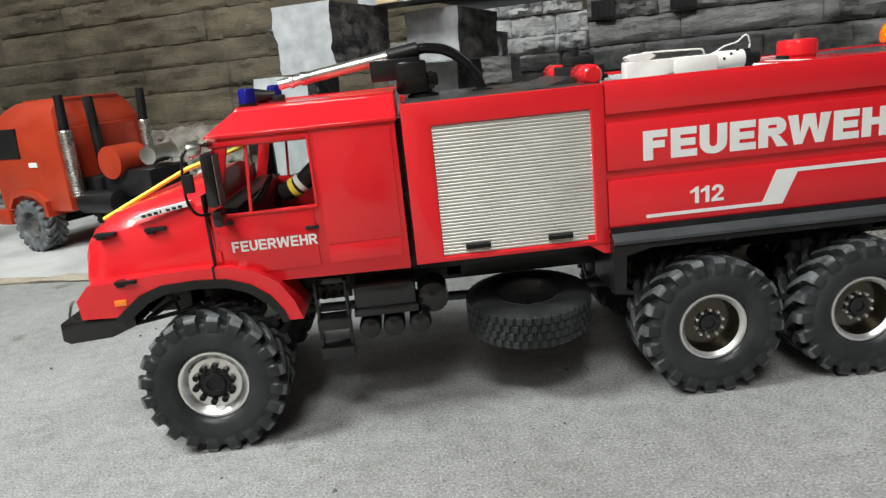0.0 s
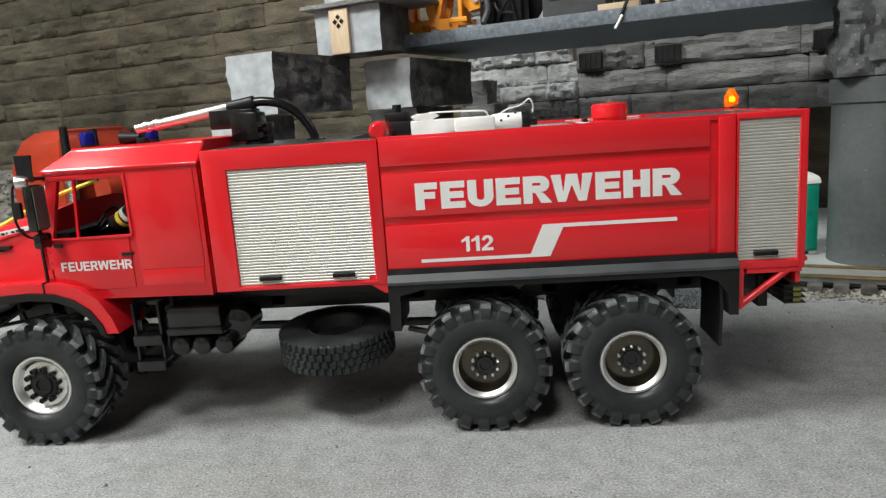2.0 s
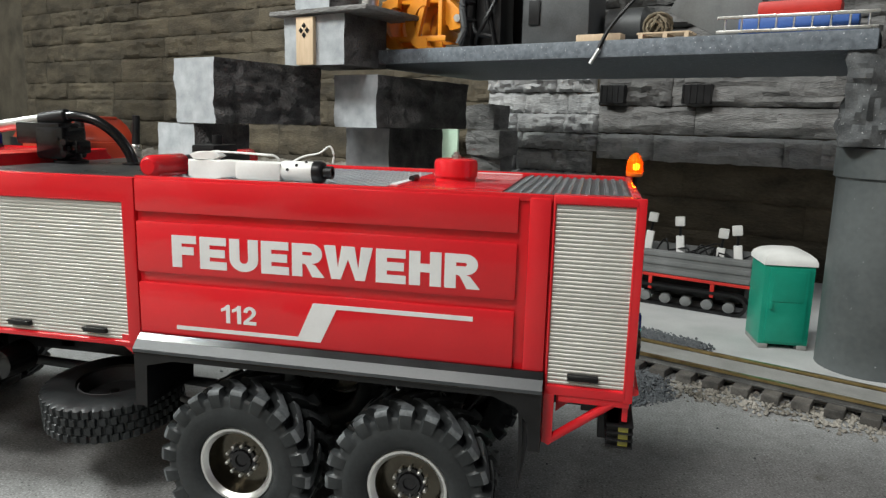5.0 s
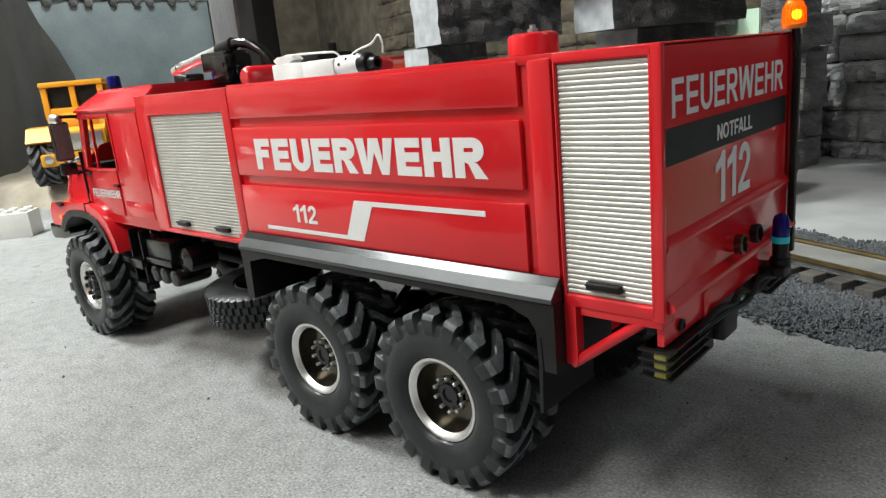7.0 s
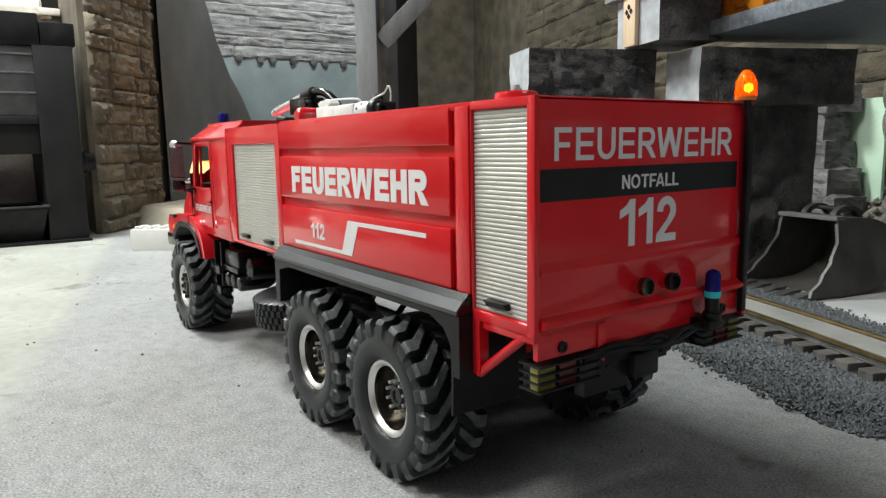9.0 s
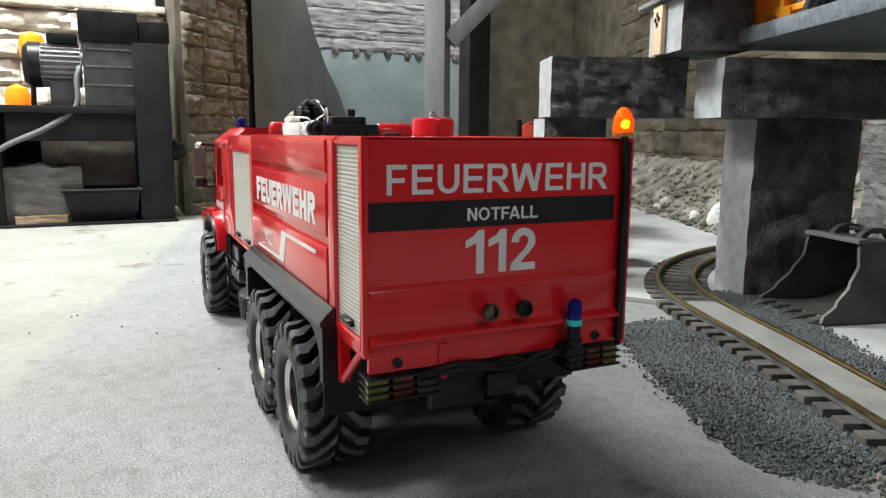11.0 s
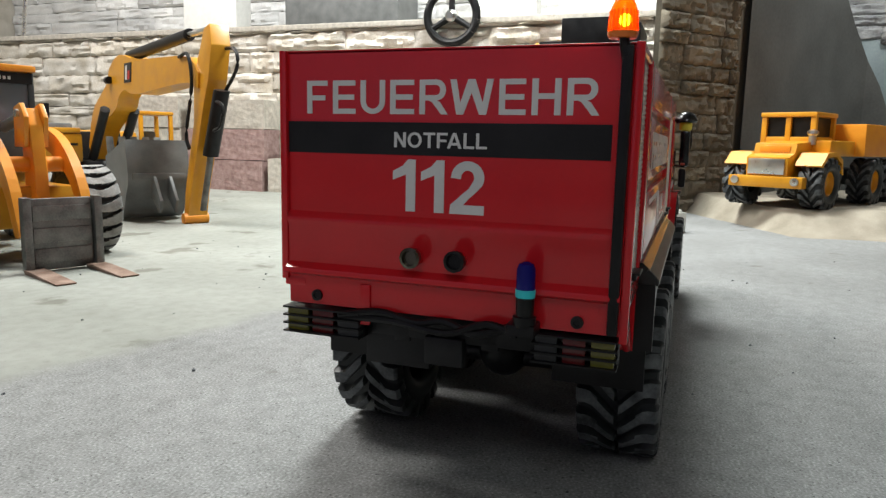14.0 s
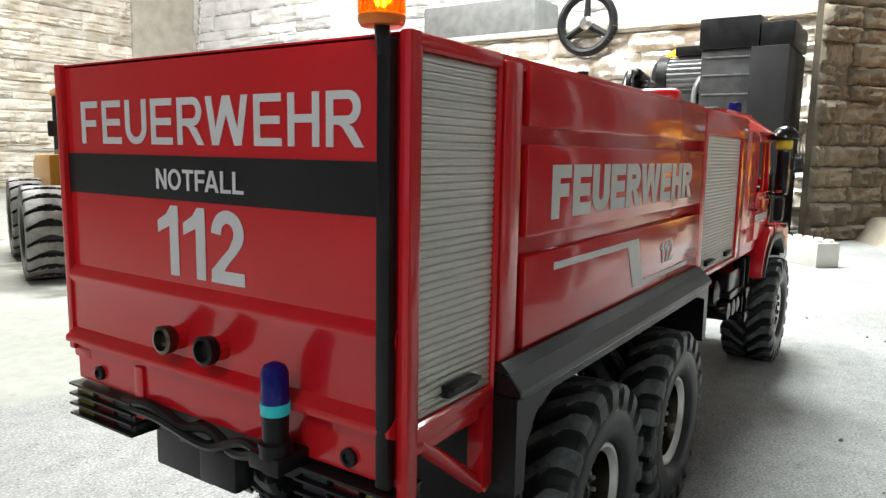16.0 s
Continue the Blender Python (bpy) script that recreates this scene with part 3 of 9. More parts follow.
sheet_box("wall_back", -3.2, 2.6, 0.94, 1.1, -0.02, 2.4, MORTAR, "dark mortar wall behind stone cladding")
sheet_box("wall_far", -3.2, -3.05, -0.6, 0.938, -0.02, 2.4, MORTAR, "dark far wall of the cellar")
sheet_box("wall_light", -1.82, -1.70, -2.8, 0.055, -0.02, 0.52, PALE_MORTAR, "pale wall backing the cream stone cladding", 0)
sheet_box("ledge", -2.05, -1.672, -2.8, 0.055, 0.522, 0.54, BEIGE_STONE, "pale stone ledge on top of the wall", 0, 0.004)
sheet_box("wall_upper", -2.2, -2.052, -2.8, 0.055, 0.3, 2.4, PALE_MORTAR, "wall above the ledge", 0)
sheet_box("wall_south", -2.2, 3.0, -2.95, -2.802, -0.02, 2.4, PALE_MORTAR, "pale wall carrying stone cladding", 0)
# unseen end wall, kept pale to bounce light onto the engine's back
sheet_box("wall_east", 3.002, 3.15, -3.75, 2.6, -0.02, 2.4, BOUNCE_WALL, "unseen pale wall closing the cellar", 0)
sheet_box("ceiling", -3.6, 3.2, -3.8, 2.6, 2.402, 2.5, CEILING, "plain dark cellar ceiling", 0)

# the projecting end of the brown wall and the dark sheet that hangs beyond it
bm = B()
add_prism(bm, [(-1.72, 0.058), (-1.440, 0.058), (-1.440, 0.078), (-1.665, 0.262), (-1.72, 0.28)], "z", 0.0, 1.3)
solid("wall_corner", bm, MORTAR, "dark core of the brown stone wall end", "wall", kind="structure", soft=False)
bm = B()
line = [(-1.68, 0.285), (-1.80, 0.355), (-1.95, 0.45), (-2.18, 0.56), (-2.30, 0.632), (-2.335, 0.690), (-2.35, 0.735), (-2.36, 0.768), (-2.365, 0.80)]
tops = [1.2, 1.02, 0.86, 0.72, 0.58, 0.47, 0.385, 0.296, 0.18]
rows = [[], []]
for k, ((x, y), top) in enumerate(zip(line, tops)):
    for row, off in zip(rows, (0.0, -0.02)):
        row.append([(x + 0.012 * math.sin(k * 2.1), y + off, top * h / 8 + 0.0) for h in range(9)])
for row in rows:
    add_loft(bm, row, closed=False, caps=False)
add_loft(bm, [[(*p[-1][:3],), (*q[-1][:3],)] for p, q in zip(rows[0], rows[1])], closed=False, caps=False)
add_loft(bm, [rows[0][-1], rows[1][-1]], closed=False, caps=False)
solid("dark_screen", bm, DARK_CLOTH, "dark grey rock-like screen with a rounded sloping top", "screen", kind="structure")

bm = add_box(B(), -2.42, -2.40, 0.62, 1.35, 0.0, 0.545, 0.004)
solid("plate_wall", bm, BLUE_PLATE, "smooth blue-grey plate below the pale stones", "panel", kind="structure")

# pale concrete slab behind the road
outline = [(-2.35, 0.75), (-1.16, 0.592), (-0.62, 0.455), (-0.43, 0.432), (-0.33, 0.47), (-0.27, 0.475), (-0.18, 0.535), (0.10, 0.42),
           (0.30, 0.335), (0.75, 0.14), (1.6, -0.2), (2.2, 0.4), (0.6, 0.78), (-0.4, 1.18), (-1.4, 1.56), (-2.3, 1.9)]
bm = add_prism(B(), outline, "z", 0.0005, 0.006)
solid("pavement", bm, SLAB, "thin pale concrete slab with a rough edge", "floor", kind="structure", soft=False)
bm = B()
edge = bent([(-1.2, 0.596, 0.003), (-0.95, 0.535, 0.003), (-0.62, 0.452, 0.003), (-0.43, 0.430, 0.003)], 10)
for k in range(len(edge) - 1):
    add_tube(bm, [edge[k], edge[k + 1]], 0.0045 + 0.002 * random.random(), 6)
rough_up(bm, 0.004, 60)
solid("kerb_seam", bm, SAND, "crumbly sand-coloured seam along the slab edge", "kerb", kind="structure")

# sand ramp under the dump truck
bm = B()
nx, ny = 26, 30
grid = []
for i in range(nx):
    row = []
    for j in range(ny):
        y = 0.06 + 0.62 * j / (ny - 1) + 0.14 * i / (nx - 1)
        x = -1.10 - 2.1 * max(0.0, 0.36 - y) - 0.90 * i / (nx - 1)
        rise = min(1.0, i / 3.0)
        z = 0.052 * rise * rise * (3 - 2 * rise) - 0.004 + 0.008 * noise.noise(Vector((x * 9, y * 9, 0)))
        if y < 0.16:
            z *= max(0.0, (y - 0.06) / 0.10)
        row.append((x, y, z))
    grid.append(row)
add_loft(bm, grid, closed=False, caps=False)
solid("sand_ramp", bm, SAND, "low ramp of pale trodden sand", "sand", kind="structure")

# timber posts that carry the roof of the dark bay
post = thing("timber_post", "grey painted timber post with a diagonal brace", "post", at=(-1.1, 0.60, 0))
part("post", add_box(B(), -0.028, 0.028, -0.024, 0.024, 0.0, 1.5, 0.003), TIMBER, post, local=pose(0, 0, 0, 0, 0, -40))
bm = add_box(B(), -0.02, 0.02, -0.016, 0.016, 0.0, 0.42, 0.003, m=pose(0, 0, 0, 0, 45, 0))
part("brace", bm, TIMBER, post, local=pose(0.02, 0.02, 0.42, 0, 0, 72))
part("foot", add_box(B(), -0.035, 0.035, -0.03, 0.03, 0.0, 0.012, 0.004), SAND, post, local=pose(0, 0, 0, 0, 0, -40))
back_post = thing("timber_post", "dark stained timber post with a lighter base", "post", at=(-1.22, 0.76, 0))
part("post", add_box(B(), -0.03, 0.03, -0.03, 0.03, 0.1, 1.5, 0.003), BLACK_WOOD, back_post)
part("base", add_box(B(), -0.034, 0.034, -0.034, 0.034, 0.0, 0.1, 0.003), GREY_STONE, back_post)
beam = add_box(B(), -1.9, -0.9, 0.60, 0.66, 1.5, 1.58, 0.004)
solid("roof_beam", beam, TIMBER, "grey timber beam over the posts", "beam", turn=TURN * 0.9)

# ---- the fire engine: front towards -x, near side at y = 0 ----
MID = 0.0785
WIDE = 0.157


def both(make):
    """Run make(flip) for the near and the far side; flip(y) gives that side's y."""
    make(lambda y: y)
    make(lambda y: WIDE - y)


def tyre_mesh(radius, width, rim, lugs, mat, lug=0.0045, name="tyre", wide=1.0, bars=False):
    """A lugged tyre as one skin, its axis along y through the origin; the tops of the lugs take the second material."""
    h, c = width / 2, radius - lug
    wall = c - rim
    # across one half, bead to middle: place (y, r) and the way by which a lug lifts it
    half = [(0.72, rim, 0, 0), (0.86, rim + 0.0008, 0, 0), (0.905, rim + 0.10 * wall, 0, 0), (0.925, rim + 0.13 * wall, 0, 0), (0.955, rim + 0.16 * wall, 0, 0), (0.985, rim + 0.30 * wall, 0, 0),
            (1.0, rim + 0.48 * wall, 0, 0), (0.995, rim + 0.66 * wall, 0, 0), (0.975, c - 0.30 * wall, 0, 0), (0.955, c - 0.22 * wall, 0.05, 0.0004), (0.95, c - 0.18 * wall, 0.055, 0.0016),
            (0.945, c - 0.08 * wall, 0.05, lug * 0.80), (0.93, c - 0.001, 0.03, lug * 1.02), (0.90, c, 0.01, lug), (0.76, c, 0, lug), (0.62, c, 0, lug), (0.46, c, 0, lug), (0.30, c, 0, lug), (0.16, c, 0, lug), (0.055, c, 0, lug), (0.01, c, 0, lug if bars else 0)]
    line = [(-y, r, -dy, dr, -1) for y, r, dy, dr in half] + [(y, r, dy, dr, 1) for y, r, dy, dr in reversed(half)]
    per = 16
    n = lugs * per
    verts, faces, tops = [], [], []
    for y, r, dy, dr, side in line:
        u = abs(y)
        sweep = -0.31 * max(0.0, 0.66 - u) / 0.66 * 20 / lugs
        if bars:
            sweep = 0.16 * u * u
        span = wide * (0.40 + 0.20 * min(1.0, u / 0.7))
        for k in range(n):
            a = 2 * math.pi * k / n + sweep
            off = (k / per - (0.5 if side > 0 and not bars else 0.0)) % 1.0
            off = min(off, 1 - off) * 2
            m = min(1.0, max(0.0, (span + 0.06 - off) / 0.13))
            rr, yy = r + dr * m, (y + dy * m) * h
            verts.append((math.sin(a) * rr, yy, math.cos(a) * rr))
            tops.append(m > 0.6 and dr > lug * 0.7)
    for j in range(len(line) - 1):
        for k in range(n):
            faces.append((j * n + k, j * n + (k + 1) % n, (j + 1) * n + (k + 1) % n, (j + 1) * n + k))
    me = bpy.data.meshes.new(name)
    me.from_pydata(verts, [], faces)
    for m in mat:
        me.materials.append(m)
    me.polygons.foreach_set("material_index", [1 if all(tops[i] for i in f) else 0 for f in faces])
    return smooth(me, 38)


def rim_mesh(r, width, dish, well, name="rim"):
    """A turned rim ring whose outer face looks to -y; dish: how deep it runs in."""
    bm = B()
    y = -width / 2
    add_lathe(bm, (0, 0, 0), (0, 1, 0), [(y * 0.78, r + 0.0005), (y * 0.93, r + 0.0010), (y * 1.0, r + 0.0002), (y * 1.0, r - 0.0012), (y * 0.95, r - 0.0022), (y * 0.86, r - 0.0034)], 48, caps=False)
    add_lathe(bm, (0, 0, 0), (0, 1, 0), [(y * 0.86, r - 0.0034), (y + dish, r - 0.0046), (y + dish + 0.0004, r - 0.0052)], 48, slot=1, caps=False)
    return smooth(mesh_of(name, bm, [RIM_ALU, well]), 40)


def hub_mesh(r, at, bolts, disc, mats, proud=0.006, ring=0.0130, disc_slot=0, bolt_slot=1, bolt=0.0012, name="wheel"):
    """A wheel disc with a hub and a ring of bolts, looking to -y; at: how far in the disc lies."""
    bm = B()
    add_lathe(bm, (0, at, 0), (0, -1, 0), [(-0.002, disc), (0.0, disc), (0.0004, disc - 0.0015), (0.0004, 0.0001)], 40, slot=disc_slot)
    add_lathe(bm, (0, at, 0), (0, -1, 0), [(0.0, r * 1.02), (proud * 0.5, r), (proud * 0.6, r * 0.78), (proud, r * 0.70), (proud, r * 0.45), (proud * 0.7, r * 0.40), (proud * 0.7, 0.0001)], 28, slot=0)
    for k in range(bolts):
        a = 2 * math.pi * k / bolts
        p = Vector((math.cos(a) * ring, at - proud * 0.35, math.sin(a) * ring))
        add_lathe(bm, p, (0, -1, 0), [(-0.001, bolt), (0.0030, bolt), (0.0034, bolt * 0.5), (0.0024, bolt * 0.45), (0.0024, 0.0001)], 8, slot=bolt_slot)
    return smooth(mesh_of(name, bm, mats), 40)


truck = thing("fire_engine", "bright red three-axle model fire engine with white lettering and black wheels", "fire engine", at=(0, 0, 0))

TYRE = tyre_mesh(0.0458, 0.041, 0.0222, 20, [RUBBER, DUSTY])
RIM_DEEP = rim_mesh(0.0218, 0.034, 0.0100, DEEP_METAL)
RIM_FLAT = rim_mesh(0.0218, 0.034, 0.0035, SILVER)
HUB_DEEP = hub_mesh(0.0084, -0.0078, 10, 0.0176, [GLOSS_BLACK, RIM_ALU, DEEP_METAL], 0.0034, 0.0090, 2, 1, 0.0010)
HUB_FLAT = hub_mesh(0.0100, -0.0130, 10, 0.0172, [BLACK, BLACK, RIM_ALU], 0.004, 0.0118, 2, 1, 0.0021)
for x, front in ((-0.4205, True), (-0.1, False), (0.0, False)):
    for y, turn in ((0.0085, 0), (WIDE - 0.0085, 180)):
        spin = random.uniform(0, 360)
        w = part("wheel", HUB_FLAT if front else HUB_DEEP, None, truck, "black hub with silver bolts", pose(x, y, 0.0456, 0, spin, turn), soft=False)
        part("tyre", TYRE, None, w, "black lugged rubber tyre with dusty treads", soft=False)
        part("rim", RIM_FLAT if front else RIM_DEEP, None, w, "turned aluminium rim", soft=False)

# --- superstructure ---
RX, FX, TX, CX = 0.1105, -0.285, 0.069, -0.163


def opening_frame(x0, x1, z0, z1, a0, a1, b0, b1, y0, y1):
    """A bevelled frame round an opening in a side wall."""
    e = 0.0012
    out = lambda y, k: [(x0 + k, y, z0 + k), (x1 - k, y, z0 + k), (x1 - k, y, z1 - k), (x0 + k, y, z1 - k)]
    inn = lambda y, k: [(a0 - k, y, b0 - k), (a1 + k, y, b0 - k), (a1 + k, y, b1 + k), (a0 - k, y, b1 + k)]
    o, i = (y0, y1) if y0 < 0.05 else (y1, y0)
    d = e if o < i else -e
    return add_loft(B(), [out(i, 0), out(o + d, 0), out(o + d * 0.3, e * 0.3), out(o, e), inn(o, e * 0.6), inn(o + d * 0.6, 0), inn(i, 0), out(i, 0)], caps=False)


bm = add_box(B(), FX + 0.001, CX - 0.001, 0.0121, WIDE - 0.0121, 0.107, 0.2035, 0.0005)
locker = part("front_locker", bm, RED, truck)
for f0, f1 in ((0.0, 0.012), (WIDE - 0.012, WIDE)):
    part("side_frame", opening_frame(FX, CX, 0.106, 0.205, -0.2675, -0.1715, 0.1095, 0.1905, f0, f1), RED, locker)
tank_body = part("water_tank", add_box(B(), CX, TX, 0.0028, WIDE - 0.0028, 0.1125, 0.2025, 0.0008), RED, truck)
for lo, hi in ((0.0, 0.0029), (WIDE - 0.0029, WIDE)):
    for z0, z1 in ((0.1862, 0.2045), (0.1518, 0.1812), (0.1160, 0.1462)):
        part("panel", add_box(B(), CX + 0.0005, 0.0525, lo, hi, z0, z1, 0.0014), RED, tank_body)
    part("post", add_box(B(), 0.0575, TX - 0.0005, lo - (0.0004 if lo == 0 else 0), hi + (0.0004 if lo else 0), 0.1155, 0.2045, 0.0016), RED, tank_body)
    part("lower_trim", add_box(B(), CX, TX, lo + 0.0006, hi - 0.0006, 0.1120, 0.1152, 0.0008), RED, tank_body)
    y0, y1 = (0.0012, 0.0052) if lo == 0 else (WIDE - 0.0052, WIDE - 0.0012)
    part("roof_rail", add_box(B(), CX, TX, y0, y1, 0.2024, 0.2062, 0.0009), RED, tank_body)
bm = add_box(B(), TX + 0.001, RX - 0.0012, 0.0121, WIDE - 0.0121, 0.105, 0.2028, 0.0005)
locker = part("rear_locker", bm, RED, truck)
for f0, f1 in ((0.0, 0.012), (WIDE - 0.012, WIDE)):
    part("side_frame", opening_frame(TX, RX, 0.1040, 0.2060, 0.0707, 0.1088, 0.1095, 0.2018, f0, f1), RED, locker)

# rear panel, pressed with two level bends
prof = [(0.1105, 0.2055), (0.1128, 0.2055), (0.1128, 0.1354), (0.1149, 0.1332), (0.1153, 0.1320), (0.1152, 0.1308), (0.1141, 0.1288), (0.1140, 0.1121), (0.1176, 0.1097), (0.1179, 0.1087), (0.1178, 0.1075), (0.1135, 0.1056), (0.1132, 0.0926), (0.1105, 0.0926)]
bm = add_prism(B(), prof, "y", 0.0035, WIDE - 0.0035)
add_box(bm, 0.1100, 0.1150, 0.0, 0.0034, 0.1035, 0.2062, 0.0008)
add_box(bm, 0.1100, 0.1150, WIDE - 0.0034, WIDE, 0.0900, 0.2062, 0.0008)
add_box(bm, 0.1128, 0.1145, 0.040, 0.045, 0.0855, 0.104, 0.0006)
part("rear_panel", bm, RED, truck, soft=True)

RIB = 0.0021


def shutter_mesh(width, height, name):
    """A roller shutter of level ribs, x to the right, z up, face at y = 0."""
    bm = B()
    n = round(height / RIB)
    line = []
    for k in range(n):
        z = height * k / n
        d = height / n
        line += [(0.0006, z), (0.00022, z + d * 0.12), (0.00005, z + d * 0.34), (0.0, z + d * 0.55), (0.00014, z + d * 0.84)]
    line.append((0.0006, height))
    add_loft(bm, [[(0, y, z) for y, z in line], [(width, y, z) for y, z in line]], closed=False, caps=False)
    add_box(bm, 0.0, width, 0.0012, 0.0030, 0.0, height)
    return smooth(mesh_of(name, bm, SHUTTER), 50)


def shutter_handle():
    bm = add_box(B(), -0.0078, 0.0078, -0.0022, 0.0004, -0.0013, 0.0019, 0.0006)
    add_box(bm, -0.0074, 0.0074, -0.0036, -0.0018, 0.0008, 0.0019, 0.0004)
    return bm


FRONT_SHUT, REAR_SHUT = shutter_mesh(0.096, 0.081, "roller_shutter"), shutter_mesh(0.038, 0.0922, "roller_shutter")
for side in (0, 1):
    flip = pose(0, 0.0020, 0) if not side else pose(0, WIDE - 0.0020, 0, 0, 0, 180)
    for me, x0, wid, spots in ((FRONT_SHUT, -0.2675, 0.096, (0.022, 0.074)), (REAR_SHUT, 0.0707, 0.0381, (0.0175,))):
        x = x0 if not side else x0 + wid
        s = part("roller_shutter", me, None, truck, "ribbed aluminium roller shutter", pose(x, 0.0014 if not side else WIDE - 0.0014, 0.1095, 0, 0, 180 * side), soft=False)
        for k in spots:
            part("handle", shutter_handle(), BLACK, s, "black grip", pose(k if not side else wid - k, 0, 0.0045))

# lettering and stripes on the sides, back and cab
def sign(words, width, height, m, bold=0.2, label="white vinyl lettering", gap=0.12):
    part("lettering", text_mesh(words, width, height, WHITE_VINYL, bold, gap=gap), None, truck, label, m, soft=False)


NEAR = lambda x, z, y=-0.0001: basis((x, y, z), (1, 0, 0), (0, 0, 1))
FAR = lambda x, z, y=WIDE + 0.0001: basis((x, y, z), (-1, 0, 0), (0, 0, 1))
REAR = lambda y, z, x=0.1112: basis((x, y, z), (0, 1, 0), (0, 0, 1))
sign("FEUERWEHR", 0.1745, 0.0180, NEAR(-0.1400, 0.1562), 0.295, gap=0.085)
sign("FEUERWEHR", 0.1745, 0.0180, FAR(0.0350, 0.1566), 0.295, gap=0.085)
sign("112", 0.0212, 0.0104, NEAR(-0.1110, 0.1262), 0.22)
sign("112", 0.0212, 0.0104, FAR(-0.0900, 0.1262), 0.22)
sign("FEUERWEHR", 0.1282, 0.0142, REAR(0.0131, 0.1789), 0.185, gap=0.17)
sign("NOTFALL", 0.0412, 0.0064, REAR(0.0556, 0.1650, 0.1116), 0.20)
sign("112", 0.0412, 0.0222, REAR(0.0550, 0.1378), 0.21)
sign("FEUERWEHR", 0.0525, 0.0066, NEAR(-0.3965, 0.1266, 0.0018), 0.225)
sign("FEUERWEHR", 0.0525, 0.0066, FAR(-0.3440, 0.1266, WIDE - 0.0018), 0.225)
bm = add_box(B(), 0.1112, 0.1115, 0.0036, 0.1465, 0.1618, 0.1755)
part("black_band", bm, BLACK_VINYL, truck, "black vinyl band", soft=False)
for y0, y1 in ((-0.0003, -0.0001), (WIDE + 0.0001, WIDE + 0.0003)):
    bm = add_prism(B(), [(-0.139, 0.1200), (-0.0520, 0.1200), (-0.0428, 0.1393), (0.0313, 0.1393), (0.0313, 0.1418), (-0.0562, 0.1418), (-0.0650, 0.1222), (-0.139, 0.1222)], "y", y0, y1)
    part("stripe", bm, WHITE_VINYL, truck, "white stepped stripe", soft=False)

# --- roof of the superstructure ---
bm = add_box(B(), FX + 0.004, CX - 0.002, 0.005, WIDE - 0.005, 0.2036, 0.2052, 0.0006)
add_prism(bm, [(-0.190, 0.2050), (-0.172, 0.2092), (-0.166, 0.2092), (-0.164, 0.2050)], "y", 0.04, 0.125)
part("roof_deck", bm, DECK, truck, "smooth black roof deck")
bm = B()
add_box(bm, CX + 0.001, -0.0235, 0.0056, WIDE - 0.0056, 0.2026, 0.2036)
for i in range(34):
    for j in range(28):
        x, y = -0.160 + i * 0.004, 0.008 + j * 0.0052
        a = 0.7 if (i + j) % 2 else -0.7
        dx, dy = math.cos(a) * 0.0017, math.sin(a) * 0.0017
        add_loft(bm, [[(x - dx, y - dy, 0.2035), (x - dy * 0.3, y + dx * 0.3, 0.2035), (x + dx, y + dy, 0.2035), (x + dy * 0.3, y - dx * 0.3, 0.2035)],
                      [(x - dx * 0.7, y - dy * 0.7, 0.2040), (x - dy * 0.15, y + dx * 0.15, 0.2041), (x + dx * 0.7, y + dy * 0.7, 0.2040), (x + dy * 0.15, y - dx * 0.15, 0.2041)]])
part("tread_plate", bm, TREAD, truck, "grey chequered tread plate", soft=False)
bm = add_box(B(), -0.0232, 0.0405, 0.0054, WIDE - 0.0054, 0.2030, 0.2046, 0.0005)
hatch = part("hatch_plate", bm, RED, truck)
for strip in ((-0.024, 0.038, 0.0060, 0.0094), (-0.024, 0.038, WIDE - 0.0094, WIDE - 0.0060), (-0.0228, -0.0185, 0.030, 0.082)):
    part("edging", add_box(B(), *strip, 0.2047, 0.2053), WHITE_VINYL, hatch, "white edging strip", soft=False)
bm = B()
prof = [(0, 0.0125), (0.0022, 0.0125), (0.0024, 0.0136), (0.0105, 0.0136), (0.0125, 0.0128), (0.0132, 0.0110), (0.0132, 0.0001)]
add_lathe(bm, (0.003, 0.086, 0.2046), (0, 0, 1), prof, 56)
cap = part("filler_cap", bm, RED, truck, "round red filler cap")
part("nut", add_lathe(B(), (0.003, 0.086, 0.2178), (0, 0, 1), [(0, 0.003), (0.002, 0.003), (0.0022, 0.0018), (0.004, 0.0018), (0.004, 0.0001)], 6), SILVER, cap, "small steel nut")
bm = add_rod(B(), (-0.0185, 0.060, 0.2062), (-0.0185, 0.072, 0.2062), 0.0018)
part("catch", bm, BLACK, hatch, "black hatch catch")
bm = add_box(B(), 0.0410, 0.1085, 0.0062, WIDE - 0.0062, 0.2028, 0.2040)
for k in range(13):
    x = 0.0432 + k * 0.0050
    for j in range(36):
        y = 0.0085 + j * 0.0040
        add_loft(bm, [[(x, y, 0.2040), (x + 0.0028, y, 0.2040), (x + 0.0028, y + 0.0034, 0.2040), (x, y + 0.0034, 0.2040)], [(x + 0.0004, y + 0.0005, 0.2049), (x + 0.0024, y + 0.0005, 0.2049), (x + 0.0024, y + 0.0029, 0.2049), (x + 0.0004, y + 0.0029, 0.2049)]])
part("grating", bm, GRATING, truck, "ribbed grey anti-slip grating", soft=False)
bm = add_box(B(), TX, RX, 0.0008, 0.0060, 0.2040, 0.2062, 0.0008)
add_box(bm, TX, RX, WIDE - 0.0060, WIDE - 0.0008, 0.2040, 0.2062, 0.0008)
add_box(bm, 0.1070, RX + 0.0006, 0.0008, WIDE - 0.0008, 0.2040, 0.2062, 0.0008)
part("roof_edge", bm, RED, truck)

